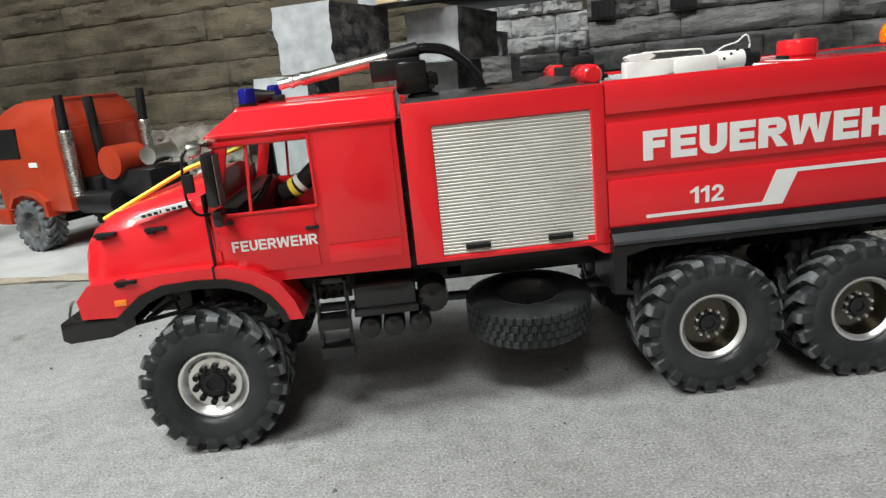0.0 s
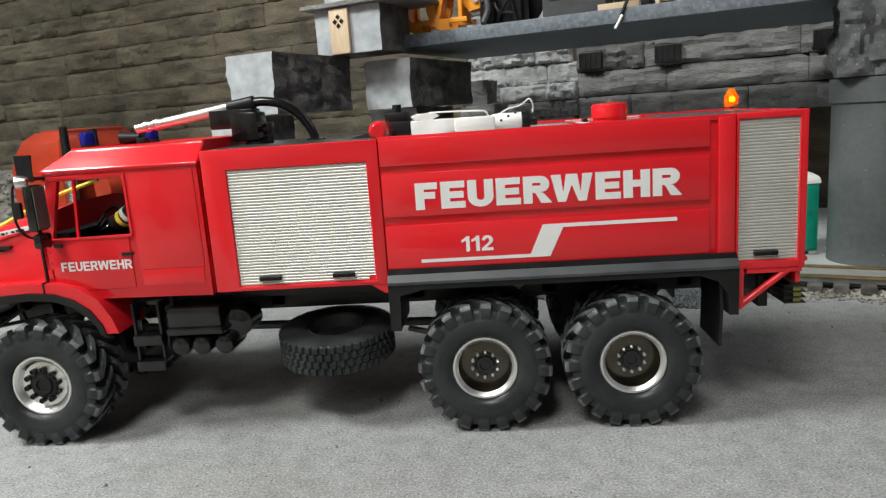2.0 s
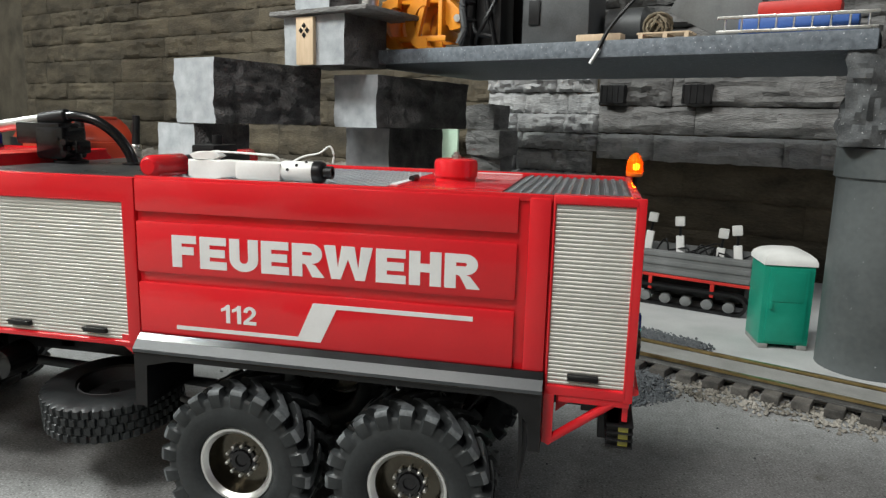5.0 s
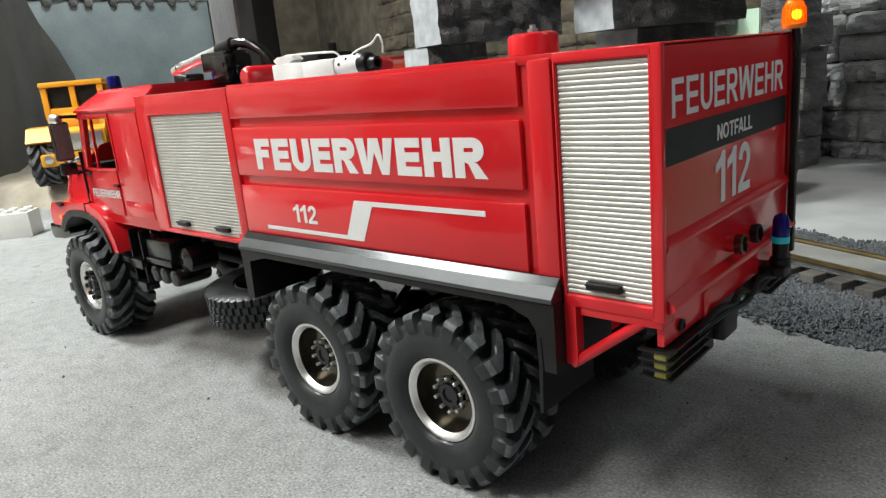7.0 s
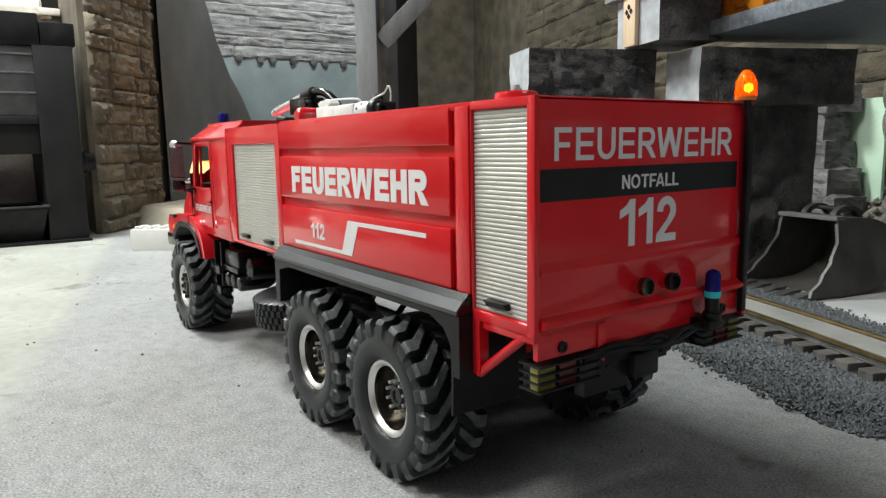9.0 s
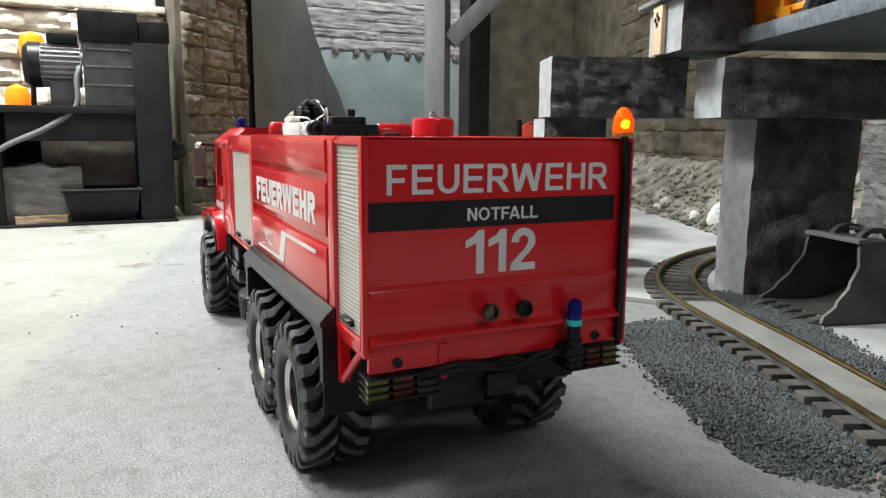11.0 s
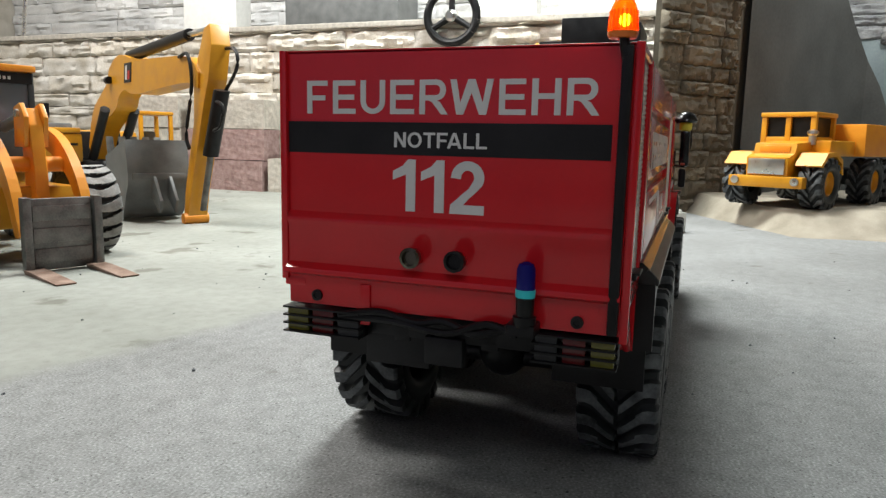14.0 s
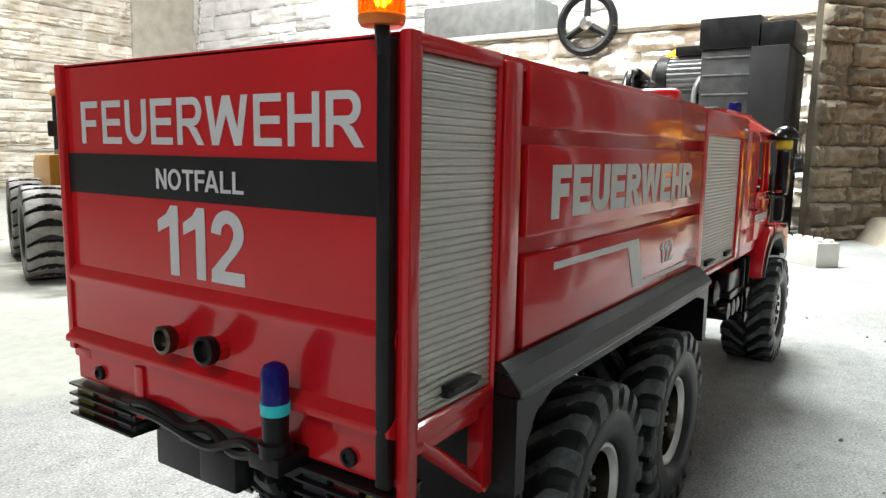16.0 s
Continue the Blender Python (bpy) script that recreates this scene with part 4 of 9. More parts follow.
# red drums and black box across the front of the tread plate
for y0, y1 in ((0.016, 0.052), (0.108, 0.141)):
    bm = add_lathe(B(), (-0.1645, y0, 0.2100), (0, 1, 0), [(0, 0.0044), (0.0012, 0.0058), (0.003, 0.0066), (y1 - y0 - 0.003, 0.0066), (y1 - y0, 0.0046)], 20)
    add_box(bm, -0.1695, -0.1595, y0 + 0.004, y1 - 0.004, 0.2040, 0.2090)
    part("hose_drum", bm, RED, truck, "glossy red drum")
bm = add_box(B(), -0.170, -0.146, 0.056, 0.104, 0.2040, 0.2150, 0.001)
add_box(bm, -0.166, -0.150, 0.064, 0.094, 0.2150, 0.2215, 0.0015)
add_rod(bm, (-0.159, 0.084, 0.221), (-0.159, 0.084, 0.2275), 0.0034)
for k in range(5):
    add_box(bm, -0.172, -0.142, 0.062 + k * 0.008, 0.065 + k * 0.008, 0.2055, 0.2085)
part("control_box", bm, BLACK, truck, "black servo box with cables")

# white branch pipe lying on the tread plate
gun = part("branch_pipe", add_box(B(), -0.112, -0.084, 0.0205, 0.0335, 0.2045, 0.2150, 0.0022), WHITE_PLASTIC, truck, "white toy branch pipe with wire loops")
bm = add_prism(B(), [(-0.142, 0.2052), (-0.138, 0.2046), (-0.125, 0.2046), (-0.110, 0.2062), (-0.110, 0.2148), (-0.122, 0.2152), (-0.130, 0.2140), (-0.142, 0.2152)], "y", 0.0215, 0.0325, bevel=0.001)
part("stock", bm, WHITE_PLASTIC, gun)
bm = add_prism(B(), [(-0.139, 0.2150), (-0.127, 0.2150), (-0.122, 0.2172), (-0.127, 0.2205), (-0.131, 0.2188), (-0.137, 0.2196), (-0.142, 0.2178)], "y", 0.0228, 0.0312, bevel=0.0008)
part("trigger", bm, WHITE_PLASTIC, gun)
bm = add_lathe(B(), (-0.086, 0.027, 0.2102), (1, 0, 0), [(0, 0.0052), (0.002, 0.0058), (0.020, 0.0058), (0.022, 0.0050)], 20)
part("barrel", bm, WHITE_PLASTIC, gun)
bm = add_lathe(B(), (-0.066, 0.027, 0.2102), (1, 0, 0), [(0, 0.0062), (0.004, 0.0064), (0.0055, 0.0055), (0.0060, 0.0036), (0.0105, 0.0036), (0.0105, 0.0022), (0.006, 0.0021)], 20)
for k in range(3):
    a = 0.5 + k * 1.2
    add_lathe(bm, (-0.080 + k * 0.005, 0.027 - 0.0057 * math.cos(a * 0.4), 0.2102 + 0.0057 * math.sin(a * 0.4)), (0, -1, 0.3), [(0, 0.0009), (0.0004, 0.0009), (0.0004, 0.0001)], 8)
part("muzzle", bm, BLACK, gun, "black muzzle ring")
bm = add_tube(B(), bent([(-0.126, 0.0255, 0.2196), (-0.115, 0.026, 0.2195), (-0.096, 0.0275, 0.2188), (-0.0905, 0.029, 0.2180), (-0.0885, 0.031, 0.2145)], 5), 0.0007, 6)
add_tube(bm, bent([(-0.082, 0.031, 0.2150), (-0.075, 0.033, 0.2185), (-0.066, 0.034, 0.2205), (-0.060, 0.034, 0.2245), (-0.0575, 0.034, 0.2200), (-0.058, 0.034, 0.2150)], 4), 0.0006, 6)
part("wire_loop", bm, WHITE_PLASTIC, gun, "thin white wire loops")

# water cannon
bm = add_lathe(B(), (-0.268, MID, 0.2050), (0, 0, 1), [(0, 0.011), (0.002, 0.011), (0.003, 0.007), (0.008, 0.0065), (0.009, 0.009), (0.012, 0.009), (0.013, 0.0001)], 20)
cannon = part("water_cannon", bm, BLACK, truck, "black turret with a silver barrel")
bm = add_box(B(), -0.3025, -0.2680, MID - 0.010, MID + 0.010, 0.2180, 0.2325, 0.0014)
add_box(bm, -0.2860, -0.2640, MID - 0.012, MID + 0.012, 0.2080, 0.2300, 0.003)
add_box(bm, -0.2640, -0.2570, MID - 0.007, MID + 0.007, 0.2120, 0.2210, 0.0015)
for dz in (0.0, 0.008):
    add_rod(bm, (-0.262, MID - 0.014, 0.212 + dz), (-0.262, MID - 0.006, 0.212 + dz), 0.0022, seg=8)
add_rod(bm, (-0.268, MID - 0.013, 0.222), (-0.268, MID - 0.009, 0.222), 0.0015, seg=8)
part("servo", bm, GLOSS_BLACK, cannon, "black servo housing")
tip, root = Vector((-0.3660, MID, 0.2228)), Vector((-0.2880, MID, 0.2342))
way = (tip - root).normalized()
bm = add_lathe(B(), root, way, [(0, 0.0043), (0.058, 0.0040), (0.060, 0.0047), (0.063, 0.0047), (0.0635, 0.0036), (0.068, 0.0036), (0.0685, 0.0044), (0.071, 0.0044), (0.0715, 0.0033), (0.0788, 0.0035), (0.0788, 0.0022), (0.072, 0.0020)], 24)
part("barrel", bm, ALU, cannon, "polished silver barrel")
bm = add_lathe(B(), root - way * 0.020, way, [(0, 0.0042), (0.001, 0.0052), (0.021, 0.0052), (0.022, 0.0044)], 20)
part("sleeve", bm, BLACK, cannon)
hose = bent([root - way * 0.018, (-0.262, MID + 0.001, 0.2372), (-0.249, MID + 0.003, 0.2345), (-0.237, MID + 0.006, 0.2260), (-0.229, MID + 0.008, 0.2150), (-0.2255, MID + 0.009, 0.2050)], 8)
bm = add_tube(B(), hose, 0.0036, 12)
add_lathe(bm, (-0.2255, MID + 0.009, 0.2050), (0, 0, 1), [(0, 0.0075), (0.0012, 0.0075), (0.0018, 0.0050), (0.0020, 0.0001)], 20)
part("hose", bm, GLOSS_BLACK, cannon, "black rubber hose")

# --- rear fittings ---
# black band down the rear edge, with a short stem to the beacon
bm = add_box(B(), 0.1130, 0.1162, 0.1490, 0.1532, 0.0935, 0.2045, 0.0008)
add_tube(bm, [(0.1146, 0.1505, 0.2000), (0.1142, 0.1490, 0.2080)], 0.0019, 10)
pole = part("beacon_pole", bm, BLACK, truck, "black band along the rear edge with a short beacon stem")
bm = add_lathe(B(), (0.1135, 0.1485, 0.2070), (0, 0, 1), [(0, 0.0050), (0.0012, 0.0057), (0.0024, 0.0057), (0.0026, 0.0001)], 24)
part("beacon_base", bm, ORANGE_LENS, pole)
bm = add_lathe(B(), (0.1135, 0.1485, 0.2096), (0, 0, 1), [(0, 0.0054), (0.004, 0.0054), (0.008, 0.0048), (0.0112, 0.0034), (0.0128, 0.0018), (0.0132, 0.0001)], 24)
lens = part("amber_beacon", bm, AMBER_LENS, pole, "glowing amber beacon dome")
lens.visible_shadow = False
for k in range(20):
    a = 2 * math.pi * k / 20
    rib = add_rod(B(), (0.1135 + 0.0053 * math.cos(a), 0.1485 + 0.0053 * math.sin(a), 0.2100), (0.1135 + 0.0049 * math.cos(a), 0.1485 + 0.0049 * math.sin(a), 0.2170), 0.0004, seg=5)
    part("rib", rib, AMBER_LENS, lens).visible_shadow = False
bm = B()
bmesh.ops.create_uvsphere(bm, u_segments=12, v_segments=8, radius=0.0023, matrix=Matrix.Translation((0.1145, 0.1493, 0.2135)))
part("lamp", bm, AMBER_GLOW, lens, "lit amber lamp")
for y, m in ((0.0665, DEEP_METAL), (0.0863, BLACK)):
    bm = add_lathe(B(), (0.1135, y, 0.1184), (1, 0, 0.05), [(0, 0.0038), (0.005, 0.0038), (0.0052, 0.0040)], 20)
    pipe = part("outlet", bm, RED, truck)
    bm = add_lathe(B(), (0.1180, y, 0.1186), (1, 0, 0.05), [(0, 0.0044), (0.0032, 0.0046), (0.0036, 0.0034), (0.0014, 0.0030), (0.0014, 0.0001)], 12)
    part("cap", bm, m, pipe, "screw cap")
bm = add_lathe(B(), (0.1240, 0.1190, 0.0920), (0, 0, 1), [(0, 0.0046), (0.004, 0.0048), (0.0045, 0.0036), (0.0120, 0.0038)], 20)
add_box(bm, 0.116, 0.128, 0.112, 0.124, 0.0880, 0.0930, 0.001)
stand = part("blue_beacon", bm, BLACK, truck, "small blue beacon on a black stand")
part("ring", add_lathe(B(), (0.1240, 0.1190, 0.1040), (0, 0, 1), [(0, 0.0040), (0.0032, 0.0041), (0.0032, 0.0001)], 20), CYAN, stand, "turquoise ring")
bm = add_lathe(B(), (0.1240, 0.1190, 0.1072), (0, 0, 1), [(0, 0.0039), (0.0082, 0.0038), (0.0102, 0.0030), (0.0112, 0.0010), (0.0112, 0.0001)], 20)
part("dome", bm, BLUE_LENS, stand, "blue plastic dome")
for y0, y1 in ((0.0015, 0.0405), (0.1190, 0.1535)):
    bm = add_box(B(), 0.1065, 0.1130, y0 + 0.002, y1, 0.0765, 0.0890, 0.0008)
    lamp = part("tail_lamp", bm, BLACK, truck, "finned black tail lamp")
    for k in range(4):
        part("fin", add_box(B(), 0.1060, 0.1195, y0, y1, 0.0768 + k * 0.0038, 0.0776 + k * 0.0038), BLACK, lamp)
    third = (y1 - y0) / 3
    for k, m in enumerate((YELLOW_LENS, RED_LENS, DARK_METAL) if y0 < 0.1 else (DARK_METAL, RED_LENS, YELLOW_LENS)):
        part("lens", add_box(B(), 0.1120, 0.1172, y0 + third * k + 0.001, y0 + third * (k + 1) - 0.001, 0.0772, 0.0882, 0.0008), m, lamp)
for y in (0.018, 0.137):
    bm = add_lathe(B(), (0.1132, y, 0.0969), (1, 0, 0), [(0, 0.0026), (0.0014, 0.0026), (0.0018, 0.0014), (0.0010, 0.0012), (0.0010, 0.0001)], 12)
    part("screw", bm, CHASSIS, truck, "black screw head")
bm = add_tube(B(), bent([(0.1165, 0.030, 0.0890), (0.1175, 0.050, 0.0925), (0.118, 0.068, 0.0895), (0.1175, 0.080, 0.0915), (0.119, 0.095, 0.0880), (0.121, 0.112, 0.0935)], 6), 0.0018, 8)
second = add_tube(B(), bent([(0.1165, 0.030, 0.0880), (0.1185, 0.055, 0.0895), (0.1195, 0.082, 0.0870), (0.120, 0.100, 0.0930), (0.122, 0.114, 0.0905)], 6), 0.0016, 8)
part("cable", bm, BLACK, truck, "black lamp cable")
part("cable", second, BLACK, truck, "black lamp cable")
bm = add_box(B(), 0.094, 0.112, 0.042, 0.120, 0.0800, 0.0940, 0.001)
add_box(bm, 0.104, 0.111, 0.0395, 0.0710, 0.0660, 0.0900, 0.001)
add_box(bm, 0.108, 0.116, 0.070, 0.088, 0.0700, 0.0830, 0.0015)
for y in (0.046, 0.066, 0.096):
    add_rod(bm, (0.110, y, 0.0870), (0.1142, y, 0.0870), 0.0016, seg=8)
part("tow_hitch", bm, CHASSIS, truck, "black hitch and cross member")
# the fittings of the back sit a little further in
for ob in truck.children:
    if ob.name.split(".")[0] in ("rear_panel", "outlet", "blue_beacon", "tail_lamp", "screw", "cable", "tow_hitch"):
        deep = {"tail_lamp": 0.0045, "blue_beacon": 0.0045, "tow_hitch": 0.0060, "cable": 0.0040}
        up = 0.002 if "tail" in ob.name else 0.003 if "beacon" in ob.name else 0.0
        ob.matrix_basis = pose(-deep.get(ob.name.split(".")[0], 0.0017), -0.002 if "beacon" in ob.name else 0.0, up) @ ob.matrix_basis

# --- mudguards, sill and brackets of the rear axles ---

def mud(flip):
    lo, hi = sorted((flip(-0.0075), flip(0.040)))
    bm = B()
    e0, e1 = sorted((flip(-0.0085), flip(0.003)))
    add_prism(bm, [(e0, 0.1062), (e0 + 0.0004, 0.1085), (e0 + 0.0040 if flip(0) == 0 else e0 + 0.0072, 0.1128), (e1, 0.1128), (e1, 0.1062)] if flip(0) == 0 else
              [(e1, 0.1062), (e1 - 0.0004, 0.1085), (e1 - 0.0040, 0.1128), (e0, 0.1128), (e0, 0.1062)], "x", -0.1625, 0.0690)
    sill = part("sill", bm, GLOSS_BLACK, truck, "black sill with a sheen painted along its edge")
    # the sill's reflection, laid on as a paler strip
    part("edge_strip", add_prism(B(), [(flip(-0.0089), 0.1070), (flip(-0.0088), 0.1088), (flip(-0.0048), 0.1132), (flip(-0.0034), 0.1130), (flip(-0.0072), 0.1084), (flip(-0.0080), 0.1070)], "x", -0.1624, 0.0689), SILL_SHEEN, sill, "grey strip painted as the sill's sheen")
    part("gap_strip", add_prism(B(), [(flip(-0.0008), 0.1128), (flip(-0.0046), 0.1132), (flip(-0.0014), 0.1162), (flip(0.0004), 0.1162)], "x", -0.1622, 0.0688), GLOSS_BLACK, sill, "black strip below the panels")
    bm = B()
    outer = [(-0.1625, 0.0745), (-0.1625, 0.1065), (-0.1400, 0.1068), (0.0500, 0.1068), (0.0690, 0.1065), (0.0690, 0.0900), (0.0690, 0.0755)]
    inner = [(-0.1555, 0.0745), (-0.1545, 0.0990), (-0.1380, 0.1030), (0.0440, 0.1030), (0.0560, 0.0985), (0.0622, 0.0900), (0.0630, 0.0755)]
    add_strip(bm, outer, inner, "y", lo, hi)
    guard = part("mudguard", bm, BLACK, truck, "black plastic mudguard")
    bm = add_prism(B(), [(0.0570, 0.1000), (0.0590, 0.1000), (0.0600, 0.0780), (0.0588, 0.0530), (0.0572, 0.0530), (0.0580, 0.0780)], "y", *sorted((flip(-0.0045), flip(0.039))))
    part("mud_flap", bm, BLACK, guard, "thin black rubber flap")
    bm = B()
    y0, y1 = sorted((flip(0.0005), flip(0.0060)))
    add_prism(bm, [(0.0692, 0.1045), (0.0692, 0.0780), (0.0730, 0.0765), (0.0745, 0.0780), (0.0745, 0.1045)], "y", y0, y1)
    part("strut", add_rod(B(), (0.0715, flip(0.0032), 0.0775), (0.1050, flip(0.0032), 0.1030), 0.0024, seg=12), RED, truck, "red diagonal strut")
    part("web_plate", add_prism(B(), [(0.0745, 0.1040), (0.0745, 0.0830), (0.0990, 0.1040)], "y", *sorted((flip(0.0300), flip(0.0316)))), RED, truck)
    add_box(bm, 0.0765, 0.112, *sorted((flip(0.0010), flip(0.0120))), 0.1005, 0.1045, 0.0008)
    part("bracket", bm, RED, truck, "red triangular bracket")
    bm = add_prism(B(), [(-0.176, 0.1065), (-0.166, 0.1000), (-0.161, 0.1000), (-0.161, 0.1130), (-0.176, 0.1130)], "y", *sorted((flip(0.001), flip(0.010))))
    part("corner_piece", bm, RED, truck)


both(mud)

# --- chassis, axles, spare wheel, tanks, steps ---
bm = B()
for y in (0.054, 0.095):
    add_box(bm, -0.475, 0.106, y, y + 0.008, 0.0780, 0.0940, 0.001)
for x in (-0.44, -0.36, -0.26, -0.15, -0.05, 0.05):
    add_box(bm, x - 0.006, x + 0.006, 0.054, 0.103, 0.0800, 0.0920, 0.001)
add_box(bm, -0.300, -0.165, 0.030, 0.127, 0.0940, 0.1060, 0.001)
add_box(bm, -0.16, 0.066, 0.030, 0.127, 0.0950, 0.1120, 0.001)
add_box(bm, -0.400, -0.300, 0.030, 0.127, 0.0900, 0.1050, 0.001)
part("chassis_frame", bm, CHASSIS, truck, "black chassis frame")
for x in (-0.4205, -0.1, 0.0):
    bm = add_rod(B(), (x, 0.018, 0.0456), (x, WIDE - 0.018, 0.0456), 0.0065, seg=14)
    bmesh.ops.create_uvsphere(bm, u_segments=16, v_segments=10, radius=0.0150, matrix=Matrix.Translation((x, MID, 0.0470)))
    axle = part("axle", bm, CHASSIS, truck, "black axle with links and springs")
    for y in (0.040, 0.117):
        part("link", add_rod(B(), (x, y, 0.045), (x + 0.030, y + 0.01, 0.082), 0.0022, seg=8), CHASSIS, axle)
        part("damper", add_rod(B(), (x, y, 0.045), (x - 0.010, y, 0.088), 0.0035, seg=10), CHASSIS, axle)
        turns = [(x - 0.002 - 0.0066 * k / 72 + 0.0050 * math.cos(k * 0.524), y + 0.0050 * math.sin(k * 0.524), 0.050 + 0.034 * k / 72) for k in range(73)]
        part("spring", add_tube(B(), turns, 0.0011, 6), CHASSIS, axle, "black coil spring")
bm = add_rod(B(), (-0.385, MID, 0.060), (-0.12, MID, 0.054), 0.0035)
add_rod(bm, (-0.155, 0.026, 0.066), (-0.115, 0.020, 0.058), 0.0022)
part("drive_shaft", bm, DARK_METAL, truck, "dark drive shaft")
for side in (0, 1):
    flip = (lambda y: y) if not side else (lambda y: WIDE - y)
    bm = B()
    add_box(bm, -0.3275, -0.2880, *sorted((flip(0.006), flip(0.034))), 0.0790, 0.0945, 0.0022)
    add_box(bm, -0.3285, -0.2870, *sorted((flip(0.0045), flip(0.036))), 0.0745, 0.0795, 0.0010)
    tank = part("battery_box", bm, GLOSS_BLACK, truck, "glossy black tank box")
    for x in (-0.3195, -0.3040, -0.2870):
        bm = add_lathe(B(), (x, flip(0.004), 0.0660), (0, 1 - 2 * side, 0), [(0, 0.002), (0.001, 0.0062), (0.003, 0.0072), (0.028, 0.0072), (0.030, 0.0060)], 18)
        part("air_tank", bm, GLOSS_BLACK, truck, "black air cylinder")
    bm = add_lathe(B(), (-0.277, flip(0.010), 0.0800), (0, 1 - 2 * side, 0), [(0, 0.004), (0.002, 0.0100), (0.024, 0.0105), (0.026, 0.006)], 18)
    part("filter", bm, GLOSS_BLACK, truck, "round black filter housing")
    ladder = part("ladder", add_box(B(), -0.3530, -0.3310, *sorted((flip(0.0142), flip(0.0165))), 0.0960, 0.1000, 0.0005), GLOSS_BLACK, truck, "black ladder steps below the door")
    for x in (-0.3520, -0.3330):
        part("rail", add_box(B(), x, x + 0.0018, *sorted((flip(0.004), flip(0.013))), 0.0500, 0.1000, 0.0005), GLOSS_BLACK, ladder)
    for z in (0.0545, 0.0740):
        bm = add_prism(B(), [(flip(0.0015), z - 0.0050), (flip(0.0027), z - 0.0050), (flip(0.0032), z + 0.0008), (flip(0.0160), z + 0.0008), (flip(0.0160), z + 0.0026), (flip(0.0015), z + 0.0026)], "x", -0.3522, -0.3310, bevel=0.0004)
        part("tread", bm, GLOSS_BLACK, ladder)
    bm = B()
    for k in range(3):
        for j in range(2):
            add_lathe(bm, (-0.3485 + k * 0.0065, flip(0.022), 0.0945 - j * 0.0085), (0, 1, 0), [(0, 0.0016), (0.002, 0.0016), (0.002, 0.0026), (0, 0.0026)], 10, caps=False)
    add_box(bm, -0.3535, -0.3300, *sorted((flip(0.0245), flip(0.0260))), 0.0830, 0.0990, 0.0005)
    part("perforated_plate", bm, CHASSIS, truck)
bm = add_tube(B(), bent([(-0.281, 0.012, 0.102), (-0.287, 0.014, 0.114), (-0.284, 0.016, 0.130), (-0.287, 0.013, 0.150)], 6), 0.0016, 7)
cable_bm = add_tube(B(), bent([(-0.279, 0.016, 0.100), (-0.283, 0.020, 0.116), (-0.288, 0.018, 0.128), (-0.285, 0.020, 0.150)], 6), 0.0014, 7)
for k in range(4):
    part("cab_strut", add_box(B(), -0.289, -0.281, 0.018 + 0.03 * k, 0.026 + 0.03 * k, 0.100, 0.190, 0.001), BLACK, truck)
part("cab_cable", bm, BLACK, truck, "black cable between cab and body")
part("cab_cable", cable_bm, BLACK, truck, "black cable between cab and body")

def block_tyre(radius, width, rim, around, rows):
    """A road tyre with rows of small tread blocks in one skin, its axis along y."""
    h, c = width / 2, radius - 0.0016
    side = [(-h * 0.7, rim), (-h * 0.92, rim + 0.001), (-h, rim + 0.5 * (c - rim)), (-h * 0.94, c - 0.0035)]
    line = [(y, r, -1, 0) for y, r in side]
    for j in range(rows):
        y0, w = -h * 0.86 + 1.72 * h * j / rows, 1.72 * h / rows
        line += [(y0 + w * f, c, j, lift) for f, lift in ((0.02, 0), (0.12, 1), (0.88, 1), (0.98, 0))]
    line += [(-y, r, -1, 0) for y, r in reversed(side)]
    n = around * 6
    verts, faces = [], []
    for y, r, j, lift in line:
        for k in range(n):
            a = 2 * math.pi * k / n
            top = lift and ((k + 3 * (j % 2)) % 6) in (1, 2, 3, 4)
            q = r + 0.0016 * bool(top)
            verts.append((math.sin(a) * q, y, math.cos(a) * q))
    for j in range(len(line) - 1):
        for k in range(n):
            faces.append((j * n + k, j * n + (k + 1) % n, (j + 1) * n + (k + 1) % n, (j + 1) * n + k))
    me = bpy.data.meshes.new("tyre")
    me.from_pydata(verts, [], faces)
    me.materials.append(RUBBER)
    return smooth(me, 40)


SPARE = block_tyre(0.0430, 0.026, 0.0215, 44, 4)
spare = part("spare_wheel", SPARE, None, truck, "spare tyre slung flat under the body", pose(-0.2115, 0.0370, 0.0570, 90 + 5, 0, 0), soft=False)
bm = add_lathe(B(), (0, 0, 0), (0, 1, 0), [(0.010, 0.0218), (0.0112, 0.0206), (0.008, 0.0190), (0.002, 0.0185), (0.000, 0.004)], 32, caps=False)
part("rim", bm, DARK_METAL, spare, "dark grey rim")
bm = add_rod(B(), (0, -0.030, 0), (0, 0.004, 0), 0.0030)
part("carrier", bm, CHASSIS, spare)

# --- cab ---
CY0, CY1 = 0.0030, WIDE - 0.0030
cab = part("cab", add_box(B(), -0.4100, -0.4060, CY0, CY1, 0.1070, 0.1520, 0.0006), RED, truck)
